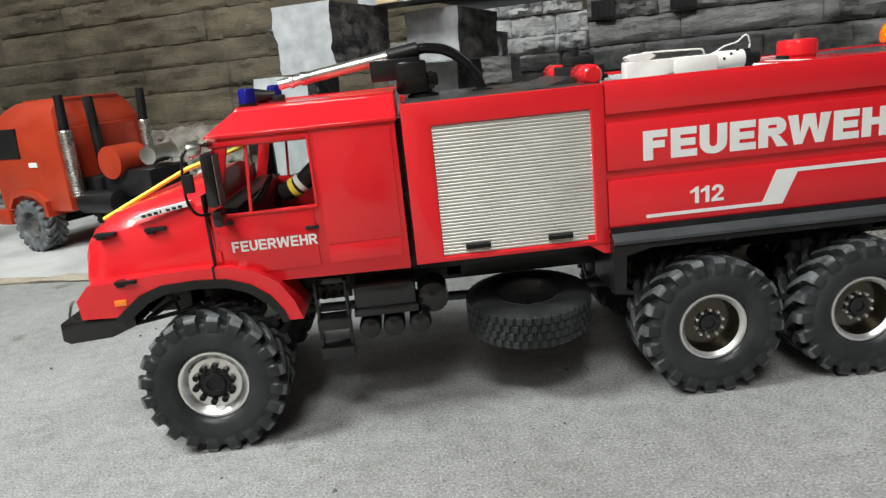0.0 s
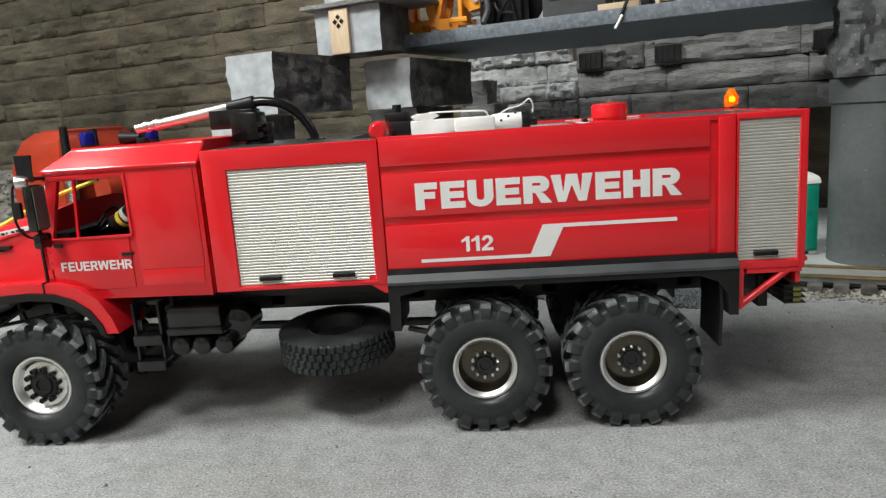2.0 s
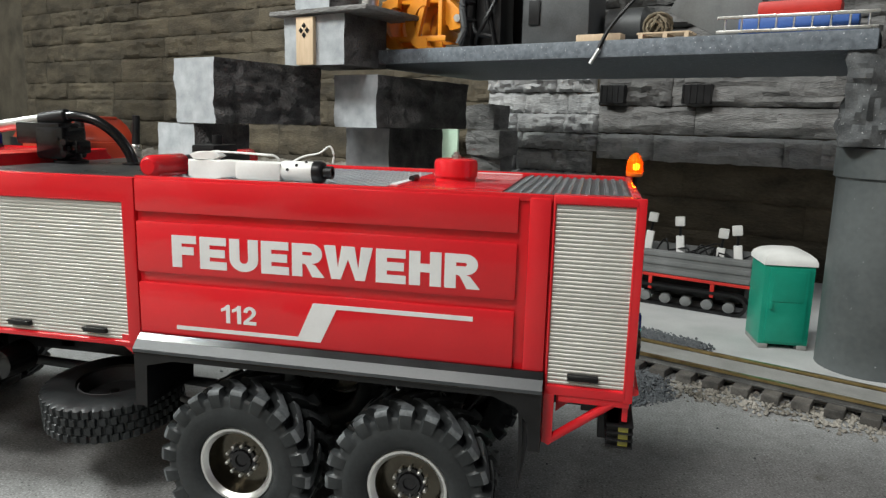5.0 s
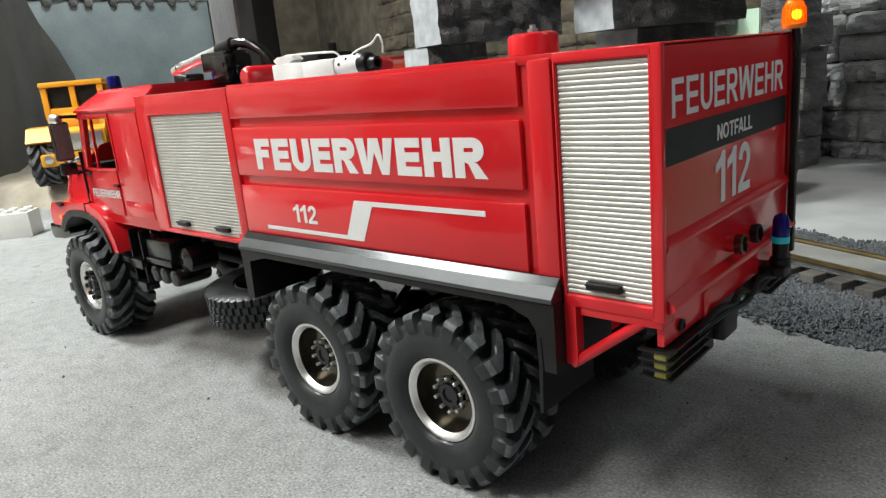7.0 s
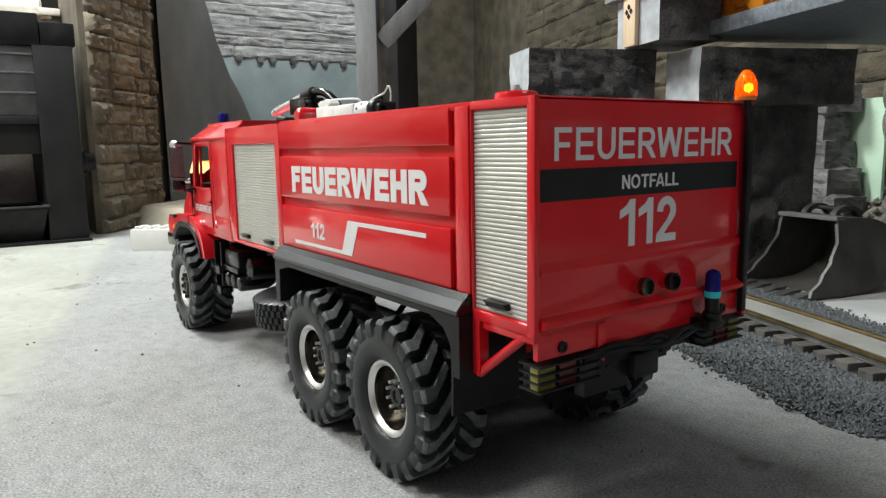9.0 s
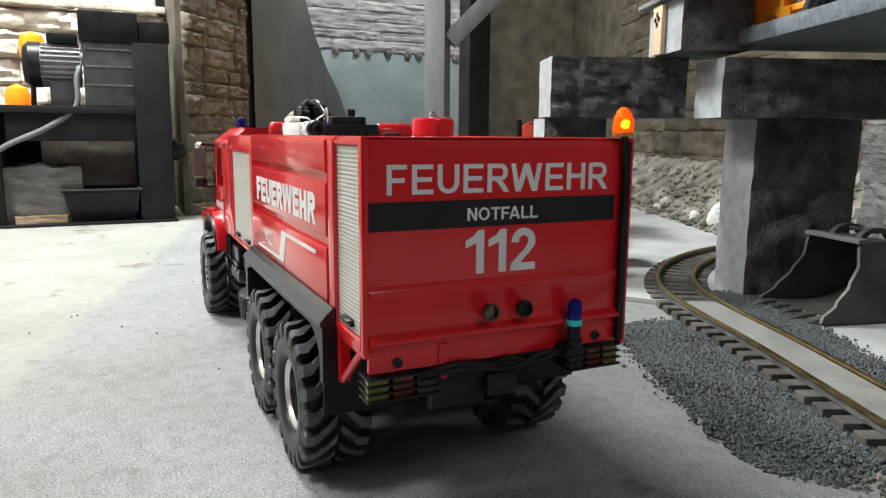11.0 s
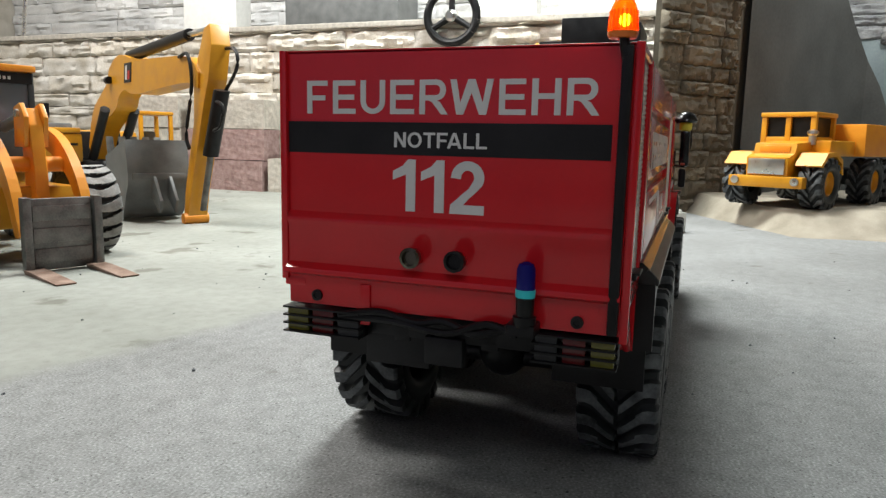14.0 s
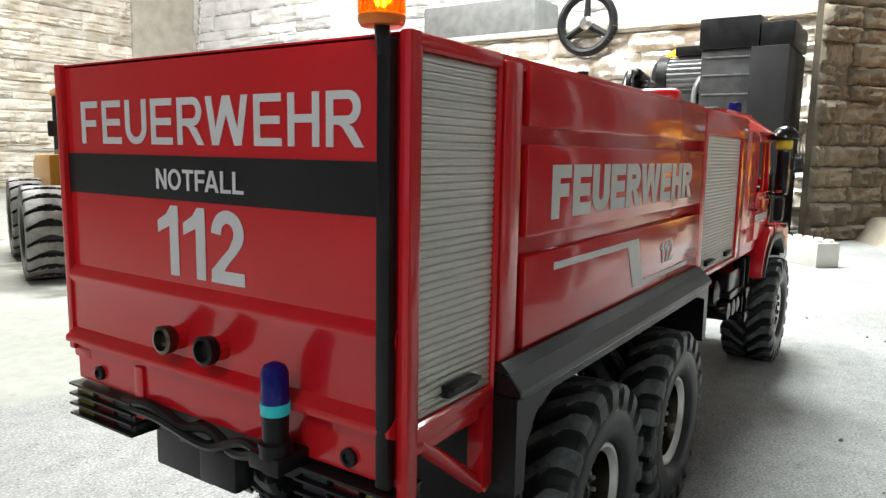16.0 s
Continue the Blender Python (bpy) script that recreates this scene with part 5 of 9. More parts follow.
for y0, y1 in ((CY0, CY0 + 0.004), (CY1 - 0.004, CY1)):
    bm = add_prism(B(), [(-0.4060, 0.1080), (-0.3780, 0.1055), (-0.2890, 0.1040), (-0.2890, 0.1985), (-0.3415, 0.1985), (-0.3415, 0.1500), (-0.4085, 0.1500)], "y", y0, y1, bevel=0.0006)
    part("side_wall", bm, RED, cab)
    part("roof_rail", add_box(B(), -0.4005, -0.3410, y0 + 0.0001, y1 - 0.0001, 0.1905, 0.1985, 0.0004), RED, cab)
    part("screen_post", add_prism(B(), [(-0.4085, 0.1498), (-0.4000, 0.1498), (-0.3900, 0.1910), (-0.3985, 0.1910)], "y", y0, y1, bevel=0.0004), RED, cab)
for y0, y1 in ((CY0, CY0 + 0.004), (CY1 - 0.004, CY1)):
    part("quarter_post", add_prism(B(), [(-0.3830, 0.1500), (-0.3812, 0.1500), (-0.3780, 0.1910), (-0.3798, 0.1910)], "y", y0 + 0.001, y1 - 0.001), RED, cab)
bm = add_box(B(), -0.2930, -0.2888, CY0 + 0.0041, CY1 - 0.0041, 0.1045, 0.1500, 0.0004)
add_box(bm, -0.2930, -0.2888, CY0 + 0.0041, 0.040, 0.1500, 0.1985, 0.0004)
add_box(bm, -0.2930, -0.2888, CY1 - 0.040, CY1 - 0.0041, 0.1500, 0.1985, 0.0004)
add_box(bm, -0.2930, -0.2888, 0.040, CY1 - 0.040, 0.188, 0.1985, 0.0004)
part("back_wall", bm, RED, cab)
part("cab_floor", add_box(B(), -0.4080, -0.2930, CY0 + 0.004, CY1 - 0.004, 0.1055, 0.1075), RED, cab)
ring0 = [(-0.4020, 0.0012), (-0.2875, 0.0012), (-0.2875, WIDE - 0.0012), (-0.4020, WIDE - 0.0012)]
ring1 = [(-0.3850, 0.0170), (-0.2875, 0.0170), (-0.2875, WIDE - 0.0170), (-0.3850, WIDE - 0.0170)]
bm = add_loft(B(), [[(x, y, 0.1962) for x, y in ring0], [(x, y, 0.1978) for x, y in ring0], [(x, y, 0.2108) for x, y in ring1], [(x * 0.999, y, 0.2116) for x, y in ring1]])
bmesh.ops.bevel(bm, geom=bm.edges[:], offset=0.0016, segments=3, affect="EDGES", profile=0.6)
roof = part("cab_roof", bm, RED, cab)
bm = add_box(B(), -0.330, -0.2885, 0.030, 0.127, 0.2112, 0.2122, 0.0004)
part("roof_hatch", bm, RED_PLAIN, roof, "dull red roof hatch")
# door lines, handles, hinges
for side in (0, 1):
    flip = (lambda y: y) if not side else (lambda y: WIDE - y)
    rng = lambda a, b: sorted((flip(a), flip(b)))
    bm = B()
    add_box(bm, -0.4030, -0.3440, *rng(0.0020, 0.0034), 0.1125, 0.1500, 0.0007)
    door = part("door", bm, RED, cab)
    bm = add_box(B(), -0.4010, -0.3420, *rng(0.0020, 0.0032), 0.1912, 0.1942, 0.0005)
    add_box(bm, -0.3425, -0.3405, *rng(0.0020, 0.0032), 0.1490, 0.1940, 0.0005)
    add_box(bm, -0.4010, -0.3415, *rng(0.0012, 0.0032), 0.1488, 0.1508, 0.0005)
    part("window_frame", bm, RED, cab)
    bm = add_box(B(), -0.3505, -0.3420, *rng(0.0002, 0.0024), 0.1362, 0.1384, 0.0006)
    part("handle", bm, BLACK, door, "black door handle")
    bm = add_box(B(), -0.4000, -0.3480, *rng(0.0016, 0.0032), 0.1336, 0.1342)
    add_box(bm, -0.3380, -0.2930, *rng(0.0024, 0.0036), 0.1130, 0.1250, 0.0006)
    add_box(bm, -0.3385, -0.2920, *rng(0.0022, 0.0036), 0.1250, 0.1940, 0.0006)
    part("pressing", bm, RED, cab)
    bm = B()
    for z in (0.1405, 0.1335, 0.1265):
        add_lathe(bm, (-0.4045, flip(0.0030), z), (0, -1 + 2 * side, 0), [(0, 0.0011), (0.0008, 0.0010), (0.0010, 0.0001)], 8)
    add_box(bm, -0.4065, -0.4035, *rng(0.0012, 0.0032), 0.1215, 0.1285, 0.0006)
    part("hinge", bm, RED, cab)
    bm = add_box(B(), -0.4000, -0.3425, *rng(0.0046, 0.0050), 0.1500, 0.1905)
    pane = part("side_window", bm, CLEAR, door, "clear cab window")
    pane.visible_shadow = False
    # mirrors on a bent arm
    bm = add_tube(B(), bent([(-0.4000, flip(0.001), 0.1935), (-0.4030, flip(-0.006), 0.1938), (-0.4100, flip(-0.0125), 0.1915), (-0.4130, flip(-0.013), 0.1800), (-0.4135, flip(-0.012), 0.1630), (-0.4110, flip(-0.006), 0.1540), (-0.4060, flip(0.002), 0.1520)], 5), 0.0009, 7)
    add_tube(bm, [(-0.3985, flip(0.002), 0.1935), (-0.3975, flip(-0.012), 0.1945)], 0.0014, 7)
    add_tube(bm, [(-0.4000, flip(0.002), 0.1485), (-0.3950, flip(-0.009), 0.1475)], 0.0012, 7)
    arm = part("mirror_arm", bm, BLACK, cab, "black bent mirror arm")
    if not side:
        bm = add_box(B(), -0.4000, -0.3930, *rng(-0.0215, -0.0070), 0.1590, 0.1905, 0.0026)
        add_box(bm, -0.3990, -0.3930, *rng(-0.0205, -0.0070), 0.1470, 0.1575, 0.0026)
        mirror = part("mirror", bm, GLOSS_BLACK, arm, "black mirror housings")
        bm = add_box(B(), -0.3929, -0.3924, *rng(-0.0205, -0.0080), 0.1606, 0.1890)
        part("mirror_glass", bm, STEEL, arm, soft=False)
        part("work_lamp", add_lathe(B(), (-0.4060, -0.0125, 0.1925), (-1, -0.3, 0), [(-0.006, 0.001), (-0.005, 0.0035), (0.0, 0.0048), (0.002, 0.0046), (0.0012, 0.0036), (0.0012, 0.0002)], 18), ALU, arm, "small bright work lamp")
    else:
        # folded mirrors; the banded cap above them stands in for an unclear dark shape
        bm = add_box(B(), -0.4070, -0.3930, *rng(-0.0125, -0.0025), 0.1475, 0.1850, 0.0030)
        part("mirror", bm, GLOSS_BLACK, arm, "folded black mirror housing")
        bm = add_box(B(), -0.4060, -0.3950, *rng(-0.0105, -0.0030), 0.1250, 0.1455, 0.0028)
        part("lower_mirror", bm, BLACK, arm)
        part("clip", add_box(B(), -0.3940, -0.3910, *rng(-0.0090, -0.0045), 0.1490, 0.1515, 0.0008), ORANGE_RED, arm)
        part("lamp_band", add_lathe(B(), (-0.3990, flip(-0.0070), 0.1850), (0, 0, 1), [(0, 0.0045), (0.0010, 0.0062), (0.0075, 0.0066), (0.0085, 0.0050)], 20), YELLOW_STRAP, arm, "yellow band below the domed cap")
        part("lamp_cap", add_lathe(B(), (-0.3990, flip(-0.0075), 0.1935), (0, 0, 1), [(0, 0.0105), (0.0012, 0.0112), (0.0040, 0.0105), (0.0080, 0.0078), (0.0105, 0.0040), (0.0112, 0.0002)], 24), GLOSS_BLACK, arm, "glossy black domed cap")
    bm = add_box(B(), -0.4140, -0.4075, *rng(-0.0145, -0.0110), 0.1680, 0.1790, 0.0012)
    part("front_mirror", bm, BLACK, arm)
    bm = add_box(B(), -0.3990, -0.3930, *rng(0.0005, 0.0030), 0.1440, 0.1468, 0.0008)
    part("mirror_bracket", bm, CHASSIS, cab)
# windscreen, rear window frame, interior
bm = add_loft(B(), [[(-0.4085, y, 0.152), (-0.3990, y, 0.196), (-0.3984, y, 0.196), (-0.4079, y, 0.152)] for y in (CY0 + 0.005, CY1 - 0.005)])
pane = part("windscreen", bm, CLEAR, cab, "clear windscreen")
pane.visible_shadow = False
bm = add_box(B(), -0.4060, -0.2940, CY0 + 0.0042, CY1 - 0.0042, 0.1076, 0.1120)
add_box(bm, -0.4055, -0.3900, CY0 + 0.0045, CY1 - 0.0045, 0.1120, 0.1540, 0.003)
add_box(bm, -0.300, -0.2935, CY0 + 0.0045, 0.058, 0.1120, 0.195)
add_box(bm, -0.300, -0.2935, 0.100, CY1 - 0.0045, 0.1120, 0.195)
add_box(bm, -0.300, -0.2935, 0.058, 0.100, 0.1120, 0.150)
for y in (0.040, 0.117):
    add_box(bm, -0.345, -0.318, y - 0.016, y + 0.016, 0.112, 0.130, 0.004)
    add_box(bm, -0.322, -0.312, y - 0.014, y + 0.014, 0.128, 0.158, 0.004)
interior = part("cab_interior", bm, BLACK, cab, "black dashboard and seats")
bm = B()
for k in range(20):
    a, b = 2 * math.pi * k / 20, 2 * math.pi * (k + 1) / 20
    c = Matrix.Translation((-0.380, 0.042, 0.158)) @ pose(0, 0, 0, 0, -55, 0)
    add_rod(bm, c @ Vector((0.0105 * math.cos(a), 0.0105 * math.sin(a), 0)), c @ Vector((0.0105 * math.cos(b), 0.0105 * math.sin(b), 0)), 0.0010, seg=6)
add_rod(bm, (-0.380, 0.042, 0.158), (-0.392, 0.042, 0.148), 0.0012, seg=6)
part("steering_wheel", bm, BLACK, cab)
# sleeve of the doll driver, built as one plain tube
bm = add_tube(B(), bent([(-0.330, 0.020, 0.178), (-0.343, 0.018, 0.169), (-0.353, 0.020, 0.1615), (-0.364, 0.024, 0.1570)], 5), 0.0060, 12)
add_lathe(bm, (-0.3560, 0.0210, 0.1600), Vector((-0.8, 0.25, -0.42)), [(-0.0025, 0.0066), (0.0010, 0.0066)], 12, slot=1)
add_lathe(bm, (-0.3520, 0.0198, 0.1624), Vector((-0.8, 0.15, -0.55)), [(-0.0025, 0.0066), (0.0008, 0.0066)], 12, slot=2)
part("rolled_coat", bm, [BLACK, YELLOW_STRAP, WHITE_VINYL], cab, "dark padded doll's sleeve with yellow and silver bands")

# cab roof fittings
for y in (0.030, 0.127):
    bm = add_lathe(B(), (-0.3785, y, 0.2112), (0, 0, 1), [(0, 0.0062), (0.0016, 0.0062), (0.0018, 0.0054), (0.0030, 0.0054)], 20)
    base = part("blue_beacon", bm, BLACK, cab, "blue beacon on the cab roof")
    bm = add_lathe(B(), (-0.3785, y, 0.2140), (0, 0, 1), [(0, 0.0054), (0.0070, 0.0053), (0.0088, 0.0046), (0.0092, 0.0030), (0.0092, 0.0001)], 20)
    part("dome", bm, BLUE_LENS, base, "blue plastic dome")
bm = add_lathe(B(), (-0.372, 0.094, 0.2165), (-1, 0, 0), [(0, 0.0030), (0.004, 0.0034), (0.014, 0.0056), (0.0155, 0.0060), (0.0155, 0.0040), (0.006, 0.002)], 16)
add_box(bm, -0.374, -0.366, 0.090, 0.098, 0.2110, 0.2160, 0.001)
add_box(bm, -0.390, -0.380, 0.100, 0.114, 0.2110, 0.2200, 0.002)
part("horn", bm, BLACK, cab, "black roof horn")

# bonnet
secs = []
for x, bot, yb, zs, ys, zt, yt, zc in ((-0.4085, 0.112, 0.006, 0.158, 0.009, 0.1680, 0.022, 0.1715), (-0.430, 0.112, 0.007, 0.153, 0.011, 0.1645, 0.024, 0.1680), (-0.455, 0.111, 0.009, 0.148, 0.013, 0.1580, 0.027, 0.1610),
                                        (-0.478, 0.108, 0.012, 0.143, 0.016, 0.1515, 0.030, 0.1540), (-0.4885, 0.106, 0.014, 0.139, 0.018, 0.1455, 0.032, 0.1475), (-0.4925, 0.104, 0.016, 0.132, 0.021, 0.1370, 0.034, 0.1385)):
    half = [(yb, bot), (yb - 0.001, (bot + zs) / 2), (ys, zs), (yt, zt), (MID - 0.025, zc)]
    secs.append([(x, y, z) for y, z in half] + [(x, WIDE - y, z) for y, z in reversed(half)])
bm = add_loft(B(), secs)
bonnet = part("bonnet", bm, RED, truck)
for side in (0, 1):
    flip = (lambda y: y) if not side else (lambda y: WIDE - y)
    rng = lambda a, b: sorted((flip(a), flip(b)))
    for x, y, z in ((-0.475, 0.0130, 0.1440), (-0.4425, 0.0095, 0.1450), (-0.4620, -0.0032, 0.1168)):
        bm = add_box(B(), x - 0.0065, x + 0.0065, *rng(y - 0.0030, y + 0.004), z - 0.0009, z + 0.0014, 0.0006)
        add_box(bm, x - 0.006, x - 0.001, *rng(y - 0.0018, y + 0.004), z - 0.0026, z - 0.0006, 0.0004)
        part("latch", bm, BLACK, bonnet, "black bonnet latch")
    bm = add_prism(B(), [(-0.4545, 0.1515), (-0.4205, 0.1572), (-0.4190, 0.1605), (-0.4420, 0.1570), (-0.4550, 0.1535)], "y", *rng(0.0080, 0.0130))
    badge = part("badge", bm, WHITE_VINYL, bonnet, "silver strip with illegible dark marks")
    bm = B()
    for k in range(7):
        x = -0.449 + k * 0.0038
        add_box(bm, x, x + (0.0026 if k != 3 else 0.001), *rng(0.0076, 0.0082), 0.1533 + k * 0.00058, 0.1549 + k * 0.00058)
    part("marks", bm, BLACK, badge, soft=False)
    # fender
    outer = [(-0.4930, 0.0960), (-0.4940, 0.1080), (-0.4860, 0.1165), (-0.4650, 0.1180), (-0.4430, 0.1195), (-0.4205, 0.1202), (-0.4000, 0.1192), (-0.3840, 0.1150), (-0.3710, 0.1060), (-0.3630, 0.0930), (-0.3590, 0.0810)]
    inner = [(-0.4720, 0.0950), (-0.4700, 0.0965), (-0.4660, 0.1000), (-0.4560, 0.1075), (-0.4420, 0.1125), (-0.4205, 0.1135), (-0.4020, 0.1120), (-0.3880, 0.1070), (-0.3770, 0.0985), (-0.3700, 0.0880), (-0.3680, 0.0810)]
    bm = B()
    add_strip(bm, outer, inner, "y", *rng(-0.0035, 0.036))
    bmesh.ops.bevel(bm, geom=[e for e in bm.edges if e.calc_face_angle(0) > 0.9], offset=0.0016, segments=2, affect="EDGES", profile=0.6)
    fender = part("fender", bm, RED, truck)
    inner2 = [(-0.4660, 0.0900), (-0.4640, 0.0920), (-0.4600, 0.0960), (-0.4520, 0.1020), (-0.4400, 0.1068), (-0.4205, 0.1080), (-0.4030, 0.1068), (-0.3900, 0.1020), (-0.3800, 0.0940), (-0.3735, 0.0860), (-0.3715, 0.0800)]
    bm = add_strip(B(), inner, inner2, "y", *rng(-0.0050, 0.030))
    part("wheel_arch", bm, BLACK, fender, "black wheel arch trim")
    bm = add_box(B(), -0.4715, -0.4640, *rng(-0.0046, 0.002), 0.1022, 0.1060, 0.0008)
    part("indicator", bm, ORANGE_LENS, fender, "orange indicator lens")
bm = add_box(B(), -0.4935, -0.4895, 0.036, 0.121, 0.108, 0.132, 0.001)
for k in range(5):
    add_box(bm, -0.4950, -0.4900, 0.038, 0.119, 0.110 + k * 0.0045, 0.1120 + k * 0.0045)
part("grille", bm, BLACK, bonnet, "black front grille")
bm = B()
add_prism(bm, [(-0.5080, 0.0945), (-0.4620, 0.0945), (-0.4620, 0.0880), (-0.4780, 0.0820), (-0.5040, 0.0805), (-0.5085, 0.0830)], "y", -0.002, WIDE + 0.002, bevel=0.0012)
bumper = part("bumper", bm, GLOSS_BLACK, truck, "black angular front bumper")
for y in (0.016, 0.141):
    bm = B()
    add_rod(bm, (-0.462, y, 0.086), (-0.440, y, 0.098), 0.0017, seg=8)
    add_rod(bm, (-0.474, y, 0.083), (-0.430, y, 0.0900), 0.0015, seg=8)
    add_rod(bm, (-0.446, y, 0.1040), (-0.440, y, 0.086), 0.0015, seg=8)
    add_lathe(bm, (-0.448, y - 0.003, 0.1035), (0, 1, 0), [(0, 0.0026), (0.006, 0.0026)], 12)
    part("bumper_stay", bm, CHASSIS, bumper)
bm = add_tube(B(), bent([(-0.4960, 0.012, 0.0950), (-0.4990, 0.012, 0.1040), (-0.5060, 0.014, 0.1020), (-0.5098, 0.014, 0.0925), (-0.5105, 0.014, 0.0885)], 5), 0.0009, 6)
part("rope", bm, SILVER, bumper, "thin wire rope")
bm = add_rod(B(), (-0.5100, 0.013, 0.0905), (-0.5110, 0.013, 0.0870), 0.0017, seg=8)
part("rope_end", bm, YELLOW_STRAP, bumper, "yellow rope end")
bm = add_tube(B(), [(-0.4900, 0.050, 0.1480), (-0.4310, 0.052, 0.1750), (-0.3890, 0.052, 0.1870)], 0.0017, 6)
part("limb_cable", bm, YELLOW_STRAP, cab, "taut yellow strap from bonnet to cab")

# dark seams where the bonnet and the fenders meet the cab, tape over the mudguards
for side in (0, 1):
    rng = lambda a, b: sorted((a, b)) if not side else sorted((WIDE - a, WIDE - b))
    part("seam", add_box(B(), -0.4096, -0.4082, *rng(0.0012, 0.0100), 0.1195, 0.1640), BLACK, cab, "dark panel gap", soft=False)
    part("seam", add_box(B(), -0.4096, -0.4084, *rng(-0.0040, 0.004), 0.1125, 0.1205), BLACK, cab, "dark panel gap", soft=False)
    part("window_sill", add_box(B(), -0.4000, -0.3430, *rng(0.0008, 0.0030), 0.1492, 0.1506, 0.0005), RED, cab)
    bm = add_prism(B(), [(-0.1330, 0.1032), (-0.0560, 0.1032), (-0.0640, 0.0985), (-0.0700, 0.0930), (-0.0730, 0.0900), (-0.0800, 0.0955), (-0.1000, 0.0965), (-0.1180, 0.0975)], "y", *rng(0.030, 0.0306))
    part("tape", bm, GREY_PAINT, truck, "torn grey tape inside the mudguard", soft=False)

# ---- the stone portal, shelf and column behind the fire engine ----
def rough_block(sx, sy, sz, cuts=20, amount=0.003, seed=0.0, sawn=("x0",)):
    """A stone block from the origin corner; its faces are split rough, but those named in sawn stay flat."""
    bm = B()
    bmesh.ops.create_cube(bm, size=1.0)
    bmesh.ops.subdivide_edges(bm, edges=bm.edges[:], cuts=cuts, use_grid_fill=True)
    for v in bm.verts:
        p = v.co + Vector((0.5, 0.5, 0.5))
        q = Vector((p.x * sx, p.y * sy, p.z * sz))
        ridge = abs(noise.noise(q * 30 + Vector((seed, seed, seed)))) * 2.4 + abs(noise.noise(q * 85 + Vector((seed, 0, seed)))) * 1.3 - 0.8
        way = Vector([(-1 if c < 0.001 else 1 if c > 0.999 else 0) for c in p])
        near = sorted(min(c, 1 - c) * w for c, w in zip(p, (sx, sy, sz)))[1]
        ridge *= min(1.0, 0.25 + near / 0.012)
        n = way * ridge * amount * 1.5 + noise.noise_vector(q * 30 + Vector((seed, seed, 0))) * amount * 0.6
        if ("y0" in sawn and p.y < 0.001) or ("y1" in sawn and p.y > 0.999):
            n.y = 0
        if ("z0" in sawn and p.z < 0.001) or ("z1" in sawn and p.z > 0.999):
            n.z = 0
        v.co = q + n
    for f in bm.faces:
        c = f.calc_center_median()
        f.material_index = 1 if ("y0" in sawn and c.y < sy * 0.01) or ("y1" in sawn and c.y > sy * 0.99) else 0
    return bm


def place_block(name, a, b, z, size, label, seed, amount=0.003, group="", cat="stone block", turn=TURN, mats=None, sawn=("y0", "y1", "z0", "z1")):
    bm = rough_block(*size, amount=amount, seed=seed, sawn=sawn)
    return solid(name, bm, mats or [DARK_STONE, GRANITE], label, cat, E(a, b, z), turn, group)


place_block("lintel_stone", -0.556, 0.260, 0.2315, (0.073, 0.181, 0.0765), "dark split granite lintel resting on a stone pillar, pale end", 1.0, 0.0058)
place_block("lintel_stone", -0.461, 0.4425, 0.2300, (0.076, 0.225, 0.0690), "dark split granite lintel with a pale grey sawn end", 2.0, 0.0036)
place_block("stone_pillar", -0.596, 0.262, 0.006, (0.072, 0.086, 0.2245), "upright dark split granite pillar with a pale edge", 3.0, 0.0052)
place_block("stone_pillar", -0.490, 0.500, 0.006, (0.080, 0.135, 0.2230), "upright dark granite pillar under the lintel", 4.0, 0.0038)
place_block("cap_stone", -0.505, 0.395, 0.3085, (0.105, 0.085, 0.062), "speckled grey sawn block standing on the lintel", 5.0, 0.0015)
bm = add_box(B(), 0.028, 0.058, -0.006, 0.0, 0.0, 0.060, 0.001)
strip = solid("wooden_strip", bm, WOOD, "pale wooden strip with four dark diamond holes against the block", "strip", E(-0.505, 0.394, 0.3085), TURN)
for dx, dz in ((0, 0.006), (0.0055, 0.0), (-0.0055, 0.0), (0, -0.006)):
    bm = add_box(B(), -0.0026, 0.0026, -0.0008, 0.0, -0.0026, 0.0026, m=pose(0, 0, 0, 0, 45, 0))
    part("diamond", bm, BLACK, strip, "dark diamond hole", pose(0.043 + dx, -0.0062, 0.043 + dz), soft=False)
bm = add_box(B(), -0.016, 0.150, -0.012, 0.105, 0.0, 0.006, 0.0015)
solid("slate_slab", bm, GREY_STONE, "thin brown-grey slate slab laid on the block", "slab", E(-0.505, 0.395, 0.371), TURN)
place_block("cap_stone", -0.490, 0.400, 0.3775, (0.060, 0.060, 0.050), "grey granite block on the slate slab", 6.0, 0.002)
bm = add_rod(B(), (0, 0, 0), (0, 0, 0.05), 0.013, seg=20)
solid("steel_rod", bm, SILVER, "short steel rod standing on the slate", "rod", E(-0.398, 0.44, 0.3775))

# shelf board with its clutter
bm = add_box(B(), -0.447, 0.170, 0.465, 0.800, 0.3140, 0.3325, 0.002)
shelf = solid("shelf_board", bm, SHELF, "long speckled blue-grey board resting on stone blocks", "shelf", turn=TURN)
TOP = 0.3326


def on_shelf(a, b):
    return E(a, b, TOP)


